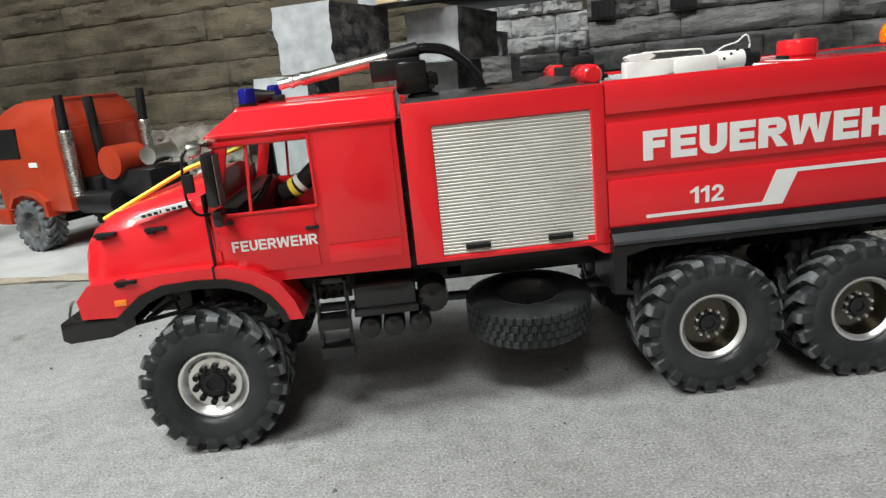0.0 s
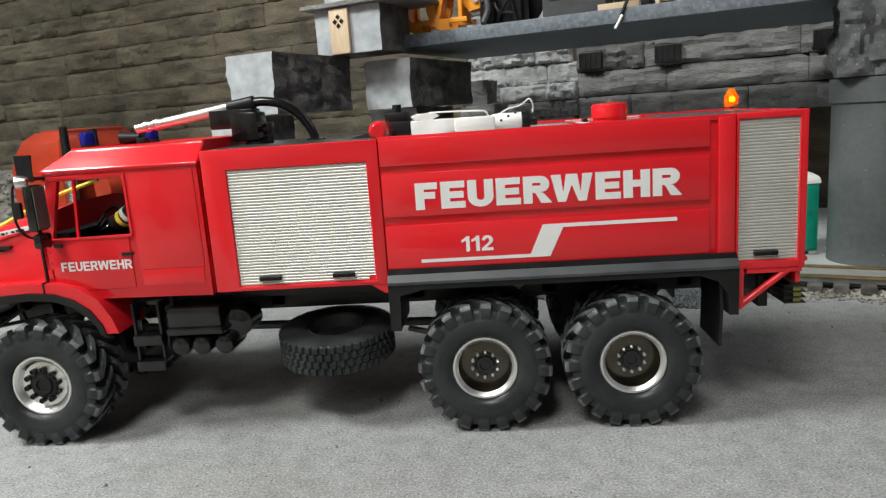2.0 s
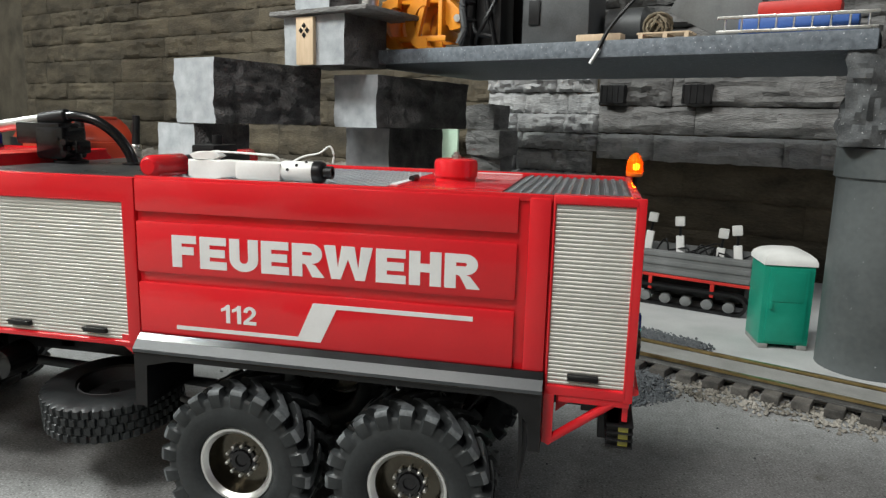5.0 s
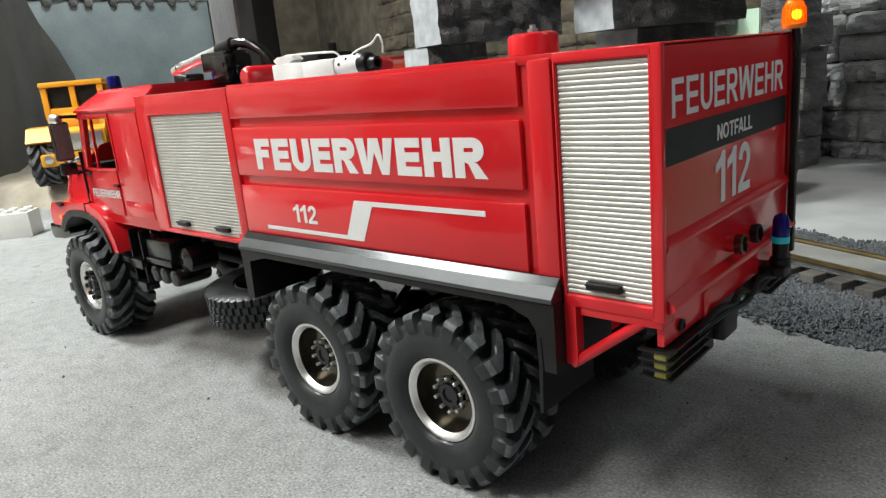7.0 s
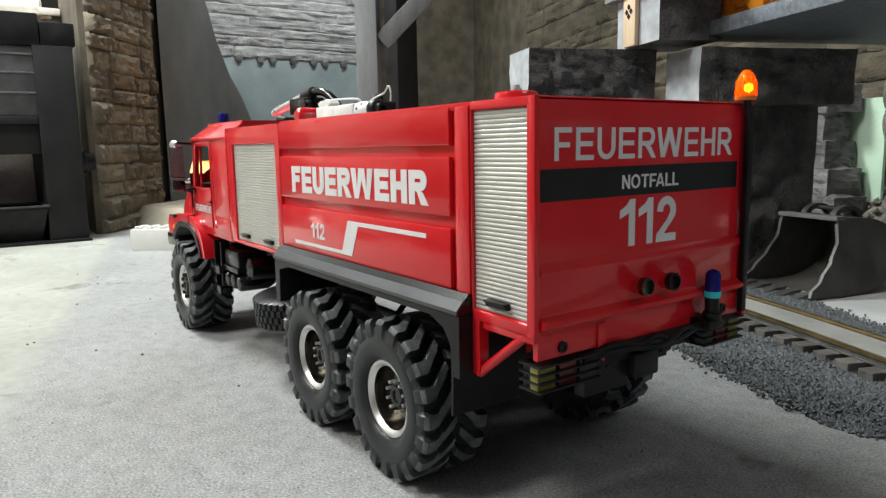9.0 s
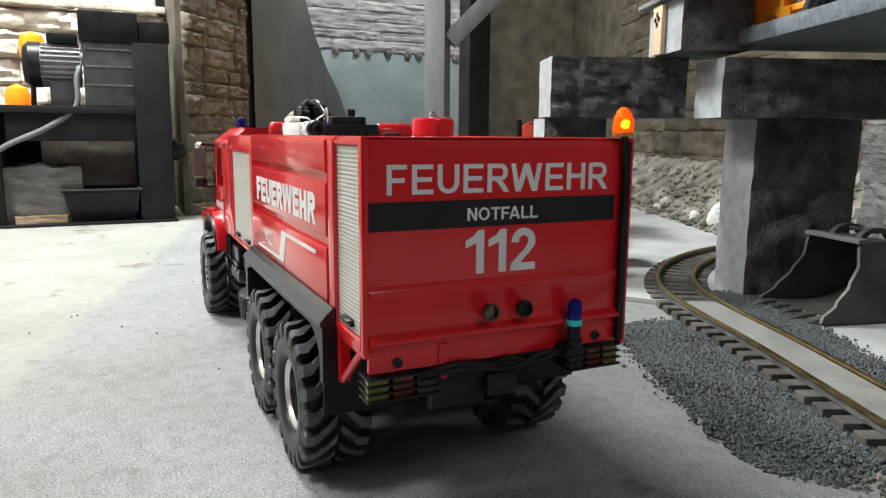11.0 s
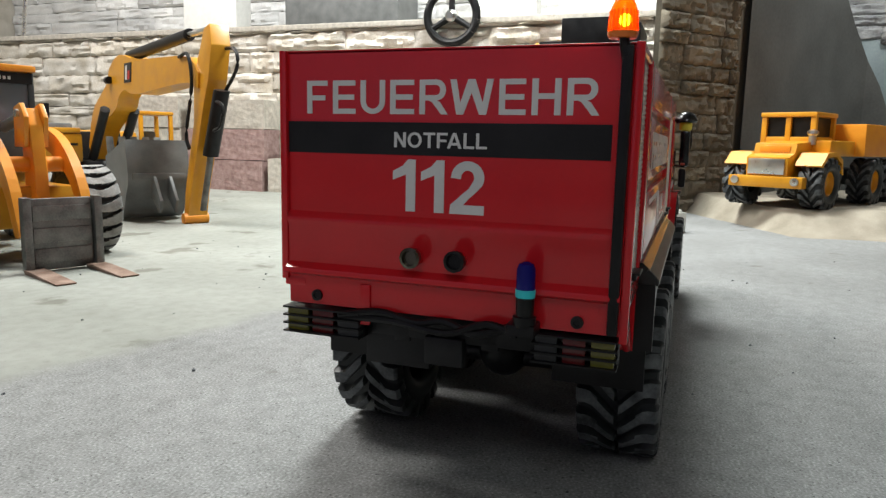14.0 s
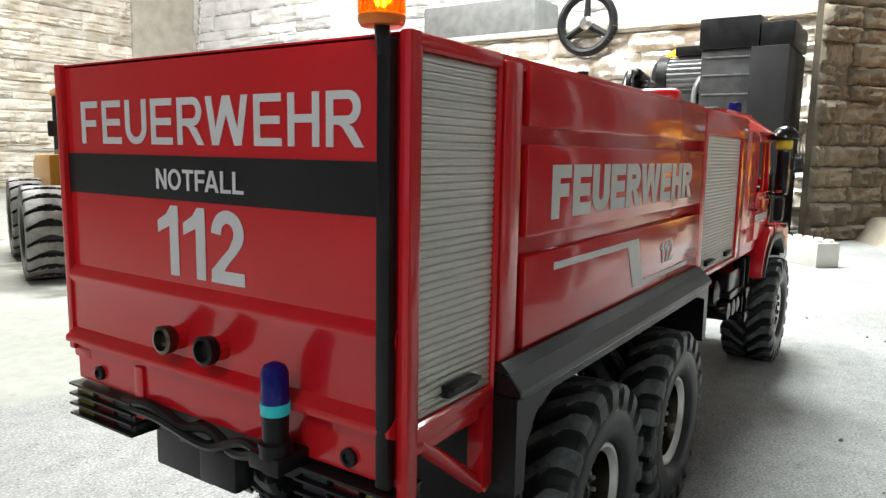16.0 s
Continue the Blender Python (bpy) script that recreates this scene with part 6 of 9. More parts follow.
def grapple():
    g = thing("grapple", "small yellow-orange toothed grapple with a red top", "grapple", on_shelf(-0.368, 0.515), TURN + 6)
    part("head", add_box(B(), -0.050, 0.044, -0.010, 0.030, 0.062, 0.074, 0.003), ORANGE, g)
    bm = add_box(B(), -0.044, 0.044, -0.016, 0.032, -0.009, 0.010, 0.005, m=pose(0.004, 0, 0.083, 0, -7, 0))
    part("pad", bm, RED_PLAIN, g, "dull red padded top")
    for y0 in (-0.026, 0.018):
        for x0 in (-0.040, 0.004):
            outer = arc(x0 + 0.012, 0.036, 0.026, 0.034, 75, 290, 14)
            inner = arc(x0 + 0.014, 0.036, 0.014, 0.021, 75, 290, 14)
            part("claw", add_strip(B(), outer, inner, "y", y0, y0 + 0.010), ORANGE, g)
            part("tip", add_prism(B(), [(x0 + 0.012, 0.008), (x0 + 0.030, 0.004), (x0 + 0.024, 0.0005), (x0 + 0.010, 0.002)], "y", y0 + 0.001, y0 + 0.009), ORANGE, g)
        part("rail", add_box(B(), -0.052, 0.050, y0 + 0.002, y0 + 0.008, 0.012, 0.019, 0.001), ORANGE, g)
        part("brace", add_box(B(), -0.004, 0.004, y0 + 0.001, y0 + 0.009, 0.016, 0.064, 0.001, m=pose(0.002, 0, 0.004, 0, 14, 0)), ORANGE, g)
    for x in (-0.046, 0.040):
        part("cross_plate", add_box(B(), x - 0.003, x + 0.003, -0.022, 0.026, 0.014, 0.066, 0.001), ORANGE, g)
    part("side_plate", add_prism(B(), [(0.042, 0.070), (0.078, 0.040), (0.074, 0.030), (0.050, 0.026), (0.042, 0.040)], "y", -0.012, 0.014, bevel=0.001), ORANGE, g)
    part("pin", add_rod(B(), (0.062, -0.016, 0.041), (0.062, 0.018, 0.041), 0.005), SILVER, g, "bright hinge pin")
    part("tail", add_box(B(), 0.044, 0.080, -0.010, -0.004, -0.002, 0.004, 0.001, m=pose(0, 0, 0.012, 0, -28, 0)), ORANGE, g)


def bucket():
    """A backhoe bucket on its floor plate: the mouth towards -y, cheeks flaring towards the teeth."""
    b = thing("bucket", "dark grey digger bucket lying on the slab, teeth forward", "digger bucket", (-0.116, 0.598, 0.006), -14)
    b.matrix_basis = PLACE[b] = PLACE[b] @ Matrix.Diagonal((0.97, 0.92, 0.88, 1))
    side = bent([(0.006, 0.0035, 0), (0.050, 0.0012, 0), (0.098, 0.006, 0), (0.136, 0.026, 0), (0.152, 0.056, 0), (0.140, 0.084, 0), (0.106, 0.099, 0), (0.052, 0.102, 0)], 5)
    outer = [(p.x, p.y) for p in side]
    inner = [(y + (0.066 - y) * 0.055, z + (0.052 - z) * 0.075) for y, z in outer]
    half = lambda z: 0.054 - 0.014 * min(1.0, z / 0.09)
    bm = add_loft(B(), [[(-half(o[1]), *o), (-half(o[1]), *i), (half(o[1]), *i), (half(o[1]), *o)] for o, i in zip(outer, inner)])
    part("shell", bm, STEEL_GREY, b)
    front = [(0.047, 0.094), (0.046, 0.070), (0.034, 0.052), (0.031, 0.044), (0.016, 0.030), (0.012, 0.022), (-0.004, 0.012), (-0.008, 0.004)]
    ring = outer + front
    for k in (-1, 1):
        bm = add_loft(B(), [[(k * (half(z) - 0.001), y, z) for y, z in ring], [(k * (half(z) + 0.0032), y, z) for y, z in ring]])
        part("cheek", bm, STEEL_GREY, b)
    part("top_lip", add_box(B(), -0.0435, 0.0435, 0.044, 0.060, 0.0985, 0.1045, 0.0015), GREY_PAINT, b, "dusty grey upper lip")
    part("cutting_edge", add_box(B(), -0.055, 0.055, -0.004, 0.016, 0.0, 0.0045, 0.0012), STEEL_GREY, b)
    for k in range(5):
        x = -0.045 + k * 0.0225
        bm = add_loft(B(), [[(x - w, y, 0.0), (x + w, y, 0.0), (x + w, y, z), (x - w, y, z)] for y, w, z in ((0.010, 0.0062, 0.0085), (-0.006, 0.0058, 0.0075), (-0.026, 0.0036, 0.0022))])
        part("tooth", bm, STEEL, b)
    for k in (-1, 1):
        x = k * 0.021
        arch = [(0.058, 0.100)] + [(0.088 + 0.024 * math.cos(a), 0.102 + 0.014 * math.sin(a)) for a in (math.pi * j / 10 for j in range(10, -1, -1))] + [(0.118, 0.094)]
        hole = [(0.070, 0.103)] + [(0.088 + 0.015 * math.cos(a), 0.103 + 0.007 * math.sin(a)) for a in (math.pi * j / 10 for j in range(10, -1, -1))] + [(0.106, 0.100)]
        part("ear", add_strip(B(), arch, hole, "x", x - 0.004, x + 0.004), STEEL_GREY, b)
    part("pin", add_rod(B(), (-0.024, 0.088, 0.1105), (0.024, 0.088, 0.1105), 0.0030), STEEL, b, "steel hinge pin")
    return b


grapple()
bm = add_box(B(), -0.034, 0.030, -0.014, 0.020, 0.0, 0.105, 0.008)
add_rod(bm, (-0.018, -0.018, 0.0), (-0.012, -0.018, 0.11), 0.0085)
add_rod(bm, (0.022, -0.016, 0.0), (0.004, -0.016, 0.08), 0.004)
for k in range(5):
    add_lathe(bm, (-0.017, -0.018, 0.012 + k * 0.02), (0, 0, 1), [(0, 0.009), (0.003, 0.0115), (0.007, 0.009)], 12)
add_tube(bm, bent([(-0.02, -0.016, 0.05), (0.0, -0.022, 0.02), (0.018, -0.018, 0.012)], 5), 0.003, 7)
add_tube(bm, bent([(0.02, -0.016, 0.06), (0.012, -0.024, 0.03), (-0.004, -0.02, 0.006)], 5), 0.0025, 7)
rough_up(bm, 0.004, 50)
solid("tool_bag", bm, BLACK, "black crumpled tool with hoses on the shelf", "tool", on_shelf(-0.262, 0.51), TURN)
bm = add_lathe(B(), (0, 0, 0.026), (0, 1, 0), [(0, 0.006), (0, 0.025), (0.004, 0.026), (0.008, 0.025), (0.008, 0.006)], 24)
wheel_disc = add_lathe(B(), (0, 0, 0.042), (0, 1, 0), [(0, 0.008), (0, 0.034), (0.003, 0.041), (0.012, 0.041), (0.015, 0.034), (0.015, 0.008)], 32)
solid("cutter_disc", wheel_disc, BLACK, "black toothless cutter disc leaning behind the hoses", "disc", on_shelf(-0.262, 0.560), TURN - 8)
chain = add_tube(B(), bent([(0, 0, 0.115), (0.004, -0.004, 0.085), (-0.002, -0.006, 0.050), (0.003, -0.008, 0.022), (-0.004, -0.010, 0.004)], 8), 0.0042, 8)
solid("hose_end", chain, DARK_METAL, "knotted dark hose hanging down onto the shelf", "hose", on_shelf(-0.278, 0.485), TURN)
solid("pulley", bm, SILVER, "pale round pulley leaning on the shelf", "pulley", on_shelf(-0.305, 0.595), TURN)
cut = thing("hydraulic_breaker", "dark grey boxy attachment with a red top", "attachment", on_shelf(-0.160, 0.510), TURN)
cut.matrix_basis = PLACE[cut] = PLACE[cut] @ Matrix.Scale(1.2, 4)
bm = add_prism(B(), [(-0.036, 0.0), (0.036, 0.0), (0.034, 0.062), (0.020, 0.068), (-0.030, 0.066), (-0.036, 0.050)], "y", -0.014, 0.030, bevel=0.002)
part("body", bm, DARK_METAL, cut)
part("cap", add_box(B(), -0.028, 0.024, -0.012, 0.026, 0.066, 0.082, 0.004), RED_PLAIN, cut, "red top")
part("window", add_box(B(), -0.028, -0.016, -0.016, -0.0145, 0.020, 0.044, 0.001), BLACK, cut)
bm = B()
for k in range(9):
    add_box(bm, -0.010 + k * 0.0042, -0.007 + k * 0.0042, -0.0150, -0.0142, 0.052, 0.0542)
part("plate_marks", bm, WHITE_VINYL, cut, "illegible pale marking", soft=False)
bm = add_lathe(B(), (-0.026, 0, 0.024), (1, 0, 0), [(0, 0.014), (0.004, 0.021), (0.046, 0.021), (0.050, 0.014), (0.058, 0.010)], 24)
add_box(bm, -0.02, 0.016, -0.015, 0.015, 0.0, 0.006, 0.001)
solid("drum_cutter", bm, DARK_METAL, "dark grey drum-shaped attachment", "attachment", on_shelf(-0.088, 0.545), TURN)
wire_spool = thing("wire_spool", "small tangled straw-coloured coil on the shelf", "coil", on_shelf(-0.046, 0.52), TURN)
coil = random.Random(31)
for k in range(11):
    tilt = Matrix.Translation((0, 0, 0.019)) @ pose(0, 0, 0, coil.uniform(50, 110), coil.uniform(-40, 40), coil.uniform(0, 360))
    q, r = coil.uniform(0.6, 1.0), coil.uniform(0.010, 0.0165)
    part("loop", add_tube(B(), [tilt @ Vector((r * math.cos(j * 0.45), r * q * math.sin(j * 0.45), 0.001 * math.sin(j * 1.3))) for j in range(15)], 0.0017, 6), STRAW, wire_spool)
pallet = thing("pallet", "tiny pale wooden pallet at the shelf edge", "pallet", on_shelf(-0.026, 0.487), TURN)
for k in range(4):
    part("slat", add_box(B(), -0.028, 0.028, -0.014 + k * 0.008, -0.009 + k * 0.008, 0.005, 0.0068, 0.0004), WOOD, pallet)
for x in (-0.026, 0.0, 0.022):
    part("bearer", add_box(B(), x, x + 0.005, -0.014, 0.015, 0.0, 0.005, 0.0004), WOOD, pallet)
bm = add_box(B(), -0.026, 0.026, -0.006, 0.010, 0.0, 0.008, 0.001)
solid("wood_offcut", bm, WOOD, "pale wooden offcut on the shelf", "offcut", on_shelf(-0.098, 0.480), TURN)
bm = add_prism(B(), [(-0.048, 0.034), (-0.030, 0.066), (0.044, 0.070), (0.052, 0.012), (0.034, 0.001), (0.012, 0.001), (-0.030, 0.024)], "y", -0.004, 0.030, bevel=0.001)
solid("plough_blade", bm, GREY_PAINT, "grey wedge-shaped plough blade", "attachment", on_shelf(0.012, 0.525), TURN)
ladder = thing("ladder", "small silver toy ladder lying on its side", "ladder", on_shelf(0.095, 0.498), TURN + 3)
for z in (0.006, 0.020):
    part("rail", add_box(B(), -0.072, 0.072, -0.0016, 0.0016, z - 0.0016, z + 0.0016, 0.0005), ALU, ladder)
for k in range(9):
    part("rung", add_rod(B(), (-0.064 + k * 0.016, 0, 0.006), (-0.064 + k * 0.016, 0, 0.020), 0.0011, seg=6), ALU, ladder)
bm = add_box(B(), -0.055, 0.055, 0.006, 0.026, 0.0, 0.022, 0.003)
solid("toolbox", bm, BLUE_PLAIN, "blue plastic toolbox behind the ladder", "toolbox", on_shelf(0.095, 0.505), TURN)
bm = add_box(B(), -0.040, 0.036, 0.0, 0.026, 0.0, 0.014, 0.004)
solid("red_case", bm, RED_PLAIN, "small red case lying on the toolbox", "case", E(0.098, 0.508, TOP + 0.0225), TURN)
bm = add_tube(B(), bent([(0, 0, 0.0), (0.010, 0.004, 0.022), (0.026, 0.012, 0.045), (0.05, 0.03, 0.075), (0.08, 0.05, 0.09)], 6), 0.0022, 7)
cable = solid("cable", bm, BLACK, "black cable hanging over the shelf edge", "cable", E(-0.092, 0.4625, 0.323), TURN)
part("plug", add_rod(B(), (0.0015, -0.0005, 0.0), (-0.007, -0.004, -0.016), 0.0022, seg=8), ALU, cable, "silver plug")

# column of pipe and stone
pipe = thing("pipe_column", "thick dark grey plastic pipe standing on end with a collar", "pipe", (0.370, 0.415, 0.006))
part("tube", add_lathe(B(), (0, 0, 0), (0, 0, 1), [(0, 0.0485), (0.19, 0.0485), (0.192, 0.0515), (0.2195, 0.0515), (0.2200, 0.046), (0.18, 0.045)], 48), PIPE, pipe)
place_block("column_stone", 0.148, 0.470, 0.2270, (0.108, 0.100, 0.088), "rough dark grey stone with pale flecks on the pipe", 7.0, 0.0045, mats=[FLECKED, FLECKED], sawn=("z0", "z1"))
place_block("column_stone", 0.172, 0.478, 0.3155, (0.064, 0.070, 0.070), "smooth dark grey stone block on top", 8.0, 0.001, mats=[DARK_STONE, DARK_STONE])

# toilet cabin
loo = thing("toilet_cabin", "green plastic toy toilet cabin with a white roof", "toilet cabin", (0.296, 0.475, 0.006), 3)
part("body", add_box(B(), -0.0255, 0.0255, -0.0250, 0.0270, 0.005, 0.0925, 0.0012), GREEN_PLASTIC, loo)
door = part("door", add_box(B(), -0.020, 0.020, -0.0266, -0.0246, 0.008, 0.090, 0.0006), GREEN_PLASTIC, loo)
part("latch", add_box(B(), -0.0175, -0.0145, -0.0282, -0.0264, 0.044, 0.053, 0.0005), GREEN_PLASTIC, door)
part("panel", add_box(B(), -0.016, 0.016, -0.0272, -0.0262, 0.053, 0.086, 0.0005), GREEN_PLASTIC, door)
rings = [[(x * k, y * k + 0.001, z) for x, y in ((-0.027, -0.027), (0, -0.0275), (0.027, -0.027), (0.0275, 0), (0.027, 0.028), (0, 0.0285), (-0.027, 0.028), (-0.0275, 0))] for k, z in ((1, 0.0926), (1, 0.0965), (0.93, 0.1010), (0.72, 0.1055), (0.4, 0.1085), (0.05, 0.1095))]
part("roof", add_loft(B(), rings), WHITE_PLASTIC, loo, "white domed roof")
for x in (-0.02, 0.02):
    part("skid", add_box(B(), x - 0.005, x + 0.005, -0.026, 0.028, 0.0, 0.0052, 0.0008), TRACK_FILL, loo, "grey wooden skid")

# rail wagon with marker posts
wagon = thing("track_carrier", "grey-sided model track carrier with a red frame", "carrier", (0.225, 0.628, 0.006), -22)
wagon.matrix_basis = PLACE[wagon] = PLACE[wagon] @ Matrix.Diagonal((1, 1, 0.87, 1))
for s in (-1, 1):
    board = part("side_board", add_box(B(), -0.078, 0.078, s * 0.034 - 0.0015, s * 0.034 + 0.0015, 0.050, 0.086, 0.0008), GREY_PAINT, wagon, "grey ribbed side board")
    for z in (0.054, 0.067, 0.080):
        part("rib", add_box(B(), -0.077, 0.077, s * 0.0362 - 0.0009, s * 0.0362 + 0.0009, z - 0.0035, z + 0.0035, 0.0006), GREY_PAINT, board)
for s in (-1, 1):
    part("end_board", add_box(B(), s * 0.0765 - 0.0015, s * 0.0765 + 0.0015, -0.0325, 0.0325, 0.050, 0.086, 0.0008), GREY_PAINT, wagon)
part("deck", add_box(B(), -0.075, 0.075, -0.0325, 0.0325, 0.046, 0.0500, 0.0006), BLACK, wagon)
bm = add_box(B(), -0.078, 0.078, -0.036, -0.032, 0.0445, 0.0492, 0.0006)
add_box(bm, -0.078, 0.078, 0.032, 0.036, 0.0445, 0.0492, 0.0006)
for x in (-0.05, 0.03):
    add_box(bm, x, x + 0.005, -0.035, -0.031, 0.024, 0.0448, 0.0006)
part("frame", bm, RED_PLAIN, wagon, "red frame")
part("underframe", add_box(B(), -0.070, 0.070, -0.022, 0.022, 0.018, 0.0445, 0.003), CHASSIS, wagon)
for sd in (-1, 1):
    loop = lambda a, b, r: [(x, 0.0165 + z) for x, z in arc(a, 0, r, r, -90, 90, 8) + arc(b, 0, r, r, 90, 270, 8) + [(a, -r)]]
    band = part("crawler_track", add_strip(B(), loop(0.060, -0.060, 0.0165), loop(0.060, -0.060, 0.0125), "y", *sorted((sd * 0.022, sd * 0.036))), BLACK, wagon, "black rubber track")
    for k in range(5):
        part("roller", add_lathe(B(), (-0.054 + k * 0.027, sd * 0.025, 0.0115), (0, sd, 0), [(0, 0.003), (0.001, 0.0075), (0.008, 0.0075), (0.009, 0.003)], 14), GREY_PAINT, band, "grey track roller")
part("lamp", add_box(B(), -0.079, -0.074, -0.037, -0.030, 0.026, 0.038, 0.001), SILVER, wagon)
for x, y, lean, z in ((-0.069, 0.004, 6, 0.0), (-0.018, 0.0, -5, -0.002), (0.027, 0.010, 4, -0.014), (0.058, -0.004, -7, -0.006)):
    p = Matrix.Translation(Vector(PLACE[wagon] @ Vector((x, y, 0.0502)))) @ pose(0, 0, 0, 0, lean, -15)
    m = thing("marker_post", "white road marker post with a black band standing in the wagon", "marker post", p.translation, 0, "marker posts")
    m.matrix_basis = PLACE[m] = p
    part("post", add_box(B(), -0.0052, 0.0052, -0.003, 0.003, 0.0, 0.050 + z, 0.0008), WHITE_PLASTIC, m)
    part("band", add_rod(B(), (0, 0, 0.050 + z), (0.001, 0, 0.064 + z), 0.0018, seg=8), BLACK, m, "thin black stem")
    part("head", add_box(B(), -0.006, 0.0065, -0.003, 0.003, 0.063 + z, 0.076 + z, 0.0015), WHITE_PLASTIC, m)
scrap = thing("scrap_wire", "tangle of dark scrap wire in the wagon", "scrap", (0.225, 0.628, 0.006), -22)
scrap.matrix_basis = PLACE[scrap] = PLACE[wagon].copy()
for k in range(14):
    p = Vector((random.uniform(-0.05, 0.07), random.uniform(-0.02, 0.03), 0.0505))
    bm = add_tube(B(), bent([p, p + Vector((random.uniform(-.02, .02), random.uniform(-.015, .015), random.uniform(.02, .05))), p + Vector((random.uniform(-.03, .03), 0.01, random.uniform(0.01, .03)))], 4), 0.0014, 5)
    part("wire", bm, CHASSIS, scrap)

# ---- track, gravel ----
LINE = bent([(0.80, 0.085, 0), (0.55, 0.205, 0), (0.34, 0.300, 0), (0.15, 0.385, 0), (-0.02, 0.458, 0), (-0.17, 0.515, 0), (-0.25, 0.556, 0), (-0.33, 0.625, 0), (-0.40, 0.720, 0), (-0.45, 0.84, 0), (-0.47, 0.96, 0)], 10)


def beside(line, off):
    out = []
    for i, p in enumerate(line):
        w = (line[min(i + 1, len(line) - 1)] - line[max(i - 1, 0)]).normalized()
        out.append(p + Vector((w.y, -w.x, 0)) * off)
    return out


track = thing("railway_track", "garden railway track with brass rails and concrete infill", "track", (0, 0, 0), kind="structure")
for off in (-0.0235, 0.0235):
    line = beside(LINE, off)
    for k, (w, z0, z1) in enumerate(((0.0030, 0.0085, 0.0095), (0.0008, 0.0095, 0.0140), (0.0021, 0.0138, 0.0164))):
        bm = B()
        add_loft(bm, [[Vector((p.x, p.y, z0)) + s * w for s in (n, -n)] + [Vector((p.x, p.y, z1)) - s * w for s in (n, -n)]
                 for p, n in zip(line, [(b - a).cross(Vector((0, 0, 1))).normalized() for a, b in zip(line, line[1:] + [line[-1] * 2 - line[-2]])])])
        part("rail", bm, BRASS if k == 2 else STEEL, track, "worn brass rail")
fill = beside(LINE, 0.0)
fill = [p for p in fill if p.x > -0.19]
bm = B()
side = [(b - a).cross(Vector((0, 0, 1))).normalized() for a, b in zip(fill, fill[1:] + [fill[-1] * 2 - fill[-2]])]
add_loft(bm, [[Vector((p.x, p.y, 0.004)) + n * 0.0205, Vector((p.x, p.y, 0.0140)) + n * 0.0195, Vector((p.x, p.y, 0.0140)) - n * 0.0195, Vector((p.x, p.y, 0.004)) - n * 0.0205] for p, n in zip(fill, side)])
part("infill", bm, TRACK_FILL, track, "flat concrete strip between the rails")
dist, walked = [0.0], 0.0
for a, b in zip(LINE, LINE[1:]):
    walked += (b - a).length
    dist.append(walked)
SLEEPER_MESH = mesh_of("sleeper", add_box(B(), -0.0075, 0.0075, -0.042, 0.042, 0.001, 0.0086, 0.001), SLEEPER)
s = 0.0
while s < walked:
    i = max(k for k, d in enumerate(dist) if d <= s)
    i = min(i, len(LINE) - 2)
    p = LINE[i].lerp(LINE[i + 1], (s - dist[i]) / (dist[i + 1] - dist[i]))
    w = LINE[i + 1] - LINE[i]
    part("sleeper", SLEEPER_MESH, None, track, local=pose(p.x, p.y, 0, 0, 0, math.degrees(math.atan2(w.y, w.x)) + random.uniform(-1.5, 1.5)), soft=False)
    s += 0.0255


def inside(p, poly):
    x, y = p
    hit = False
    for (ax, ay), (bx, by) in zip(poly, poly[1:] + poly[:1]):
        if (ay > y) != (by > y) and x < (bx - ax) * (y - ay) / (by - ay) + ax:
            hit = not hit
    return hit


def gravel_bed(name, poly, count, size, height, mat, label, base=0.0, seed=1):
    """A low bed of loose stones inside an outline."""
    rnd = random.Random(seed)
    xs, ys = [p[0] for p in poly], [p[1] for p in poly]
    verts, faces = [], []
    made = 0
    while made < count:
        x, y = rnd.uniform(min(xs), max(xs)), rnd.uniform(min(ys), max(ys))
        jx, jy = x + rnd.gauss(0, 0.006), y + rnd.gauss(0, 0.006)
        if not inside((jx, jy), poly):
            continue
        made += 1
        r = size * rnd.uniform(0.5, 1.5)
        z = base + height * (0.4 + 0.6 * noise.noise(Vector((x * 20, y * 20, seed)))) * rnd.uniform(0.2, 1) + r * 0.3
        n = len(verts)
        a = rnd.uniform(0, 6.28)
        for k in range(4):
            verts.append((x + math.cos(a + k * 1.571) * r * rnd.uniform(0.7, 1.3), y + math.sin(a + k * 1.571) * r * rnd.uniform(0.7, 1.3), z + rnd.uniform(-0.3, 0.3) * r))
        verts.append((x + rnd.uniform(-.4, .4) * r, y + rnd.uniform(-.4, .4) * r, z + r * rnd.uniform(0.6, 1.0)))
        verts.append((x, y, z - r * 1.2))
        for k in range(4):
            faces.append((n + k, n + (k + 1) % 4, n + 4))
            faces.append((n + (k + 1) % 4, n + k, n + 5))
    me = bpy.data.meshes.new(name)
    me.from_pydata(verts, [], faces)
    me.materials.append(mat)
    return tagged(new(name, me), label, "gravel", kind="stuff")


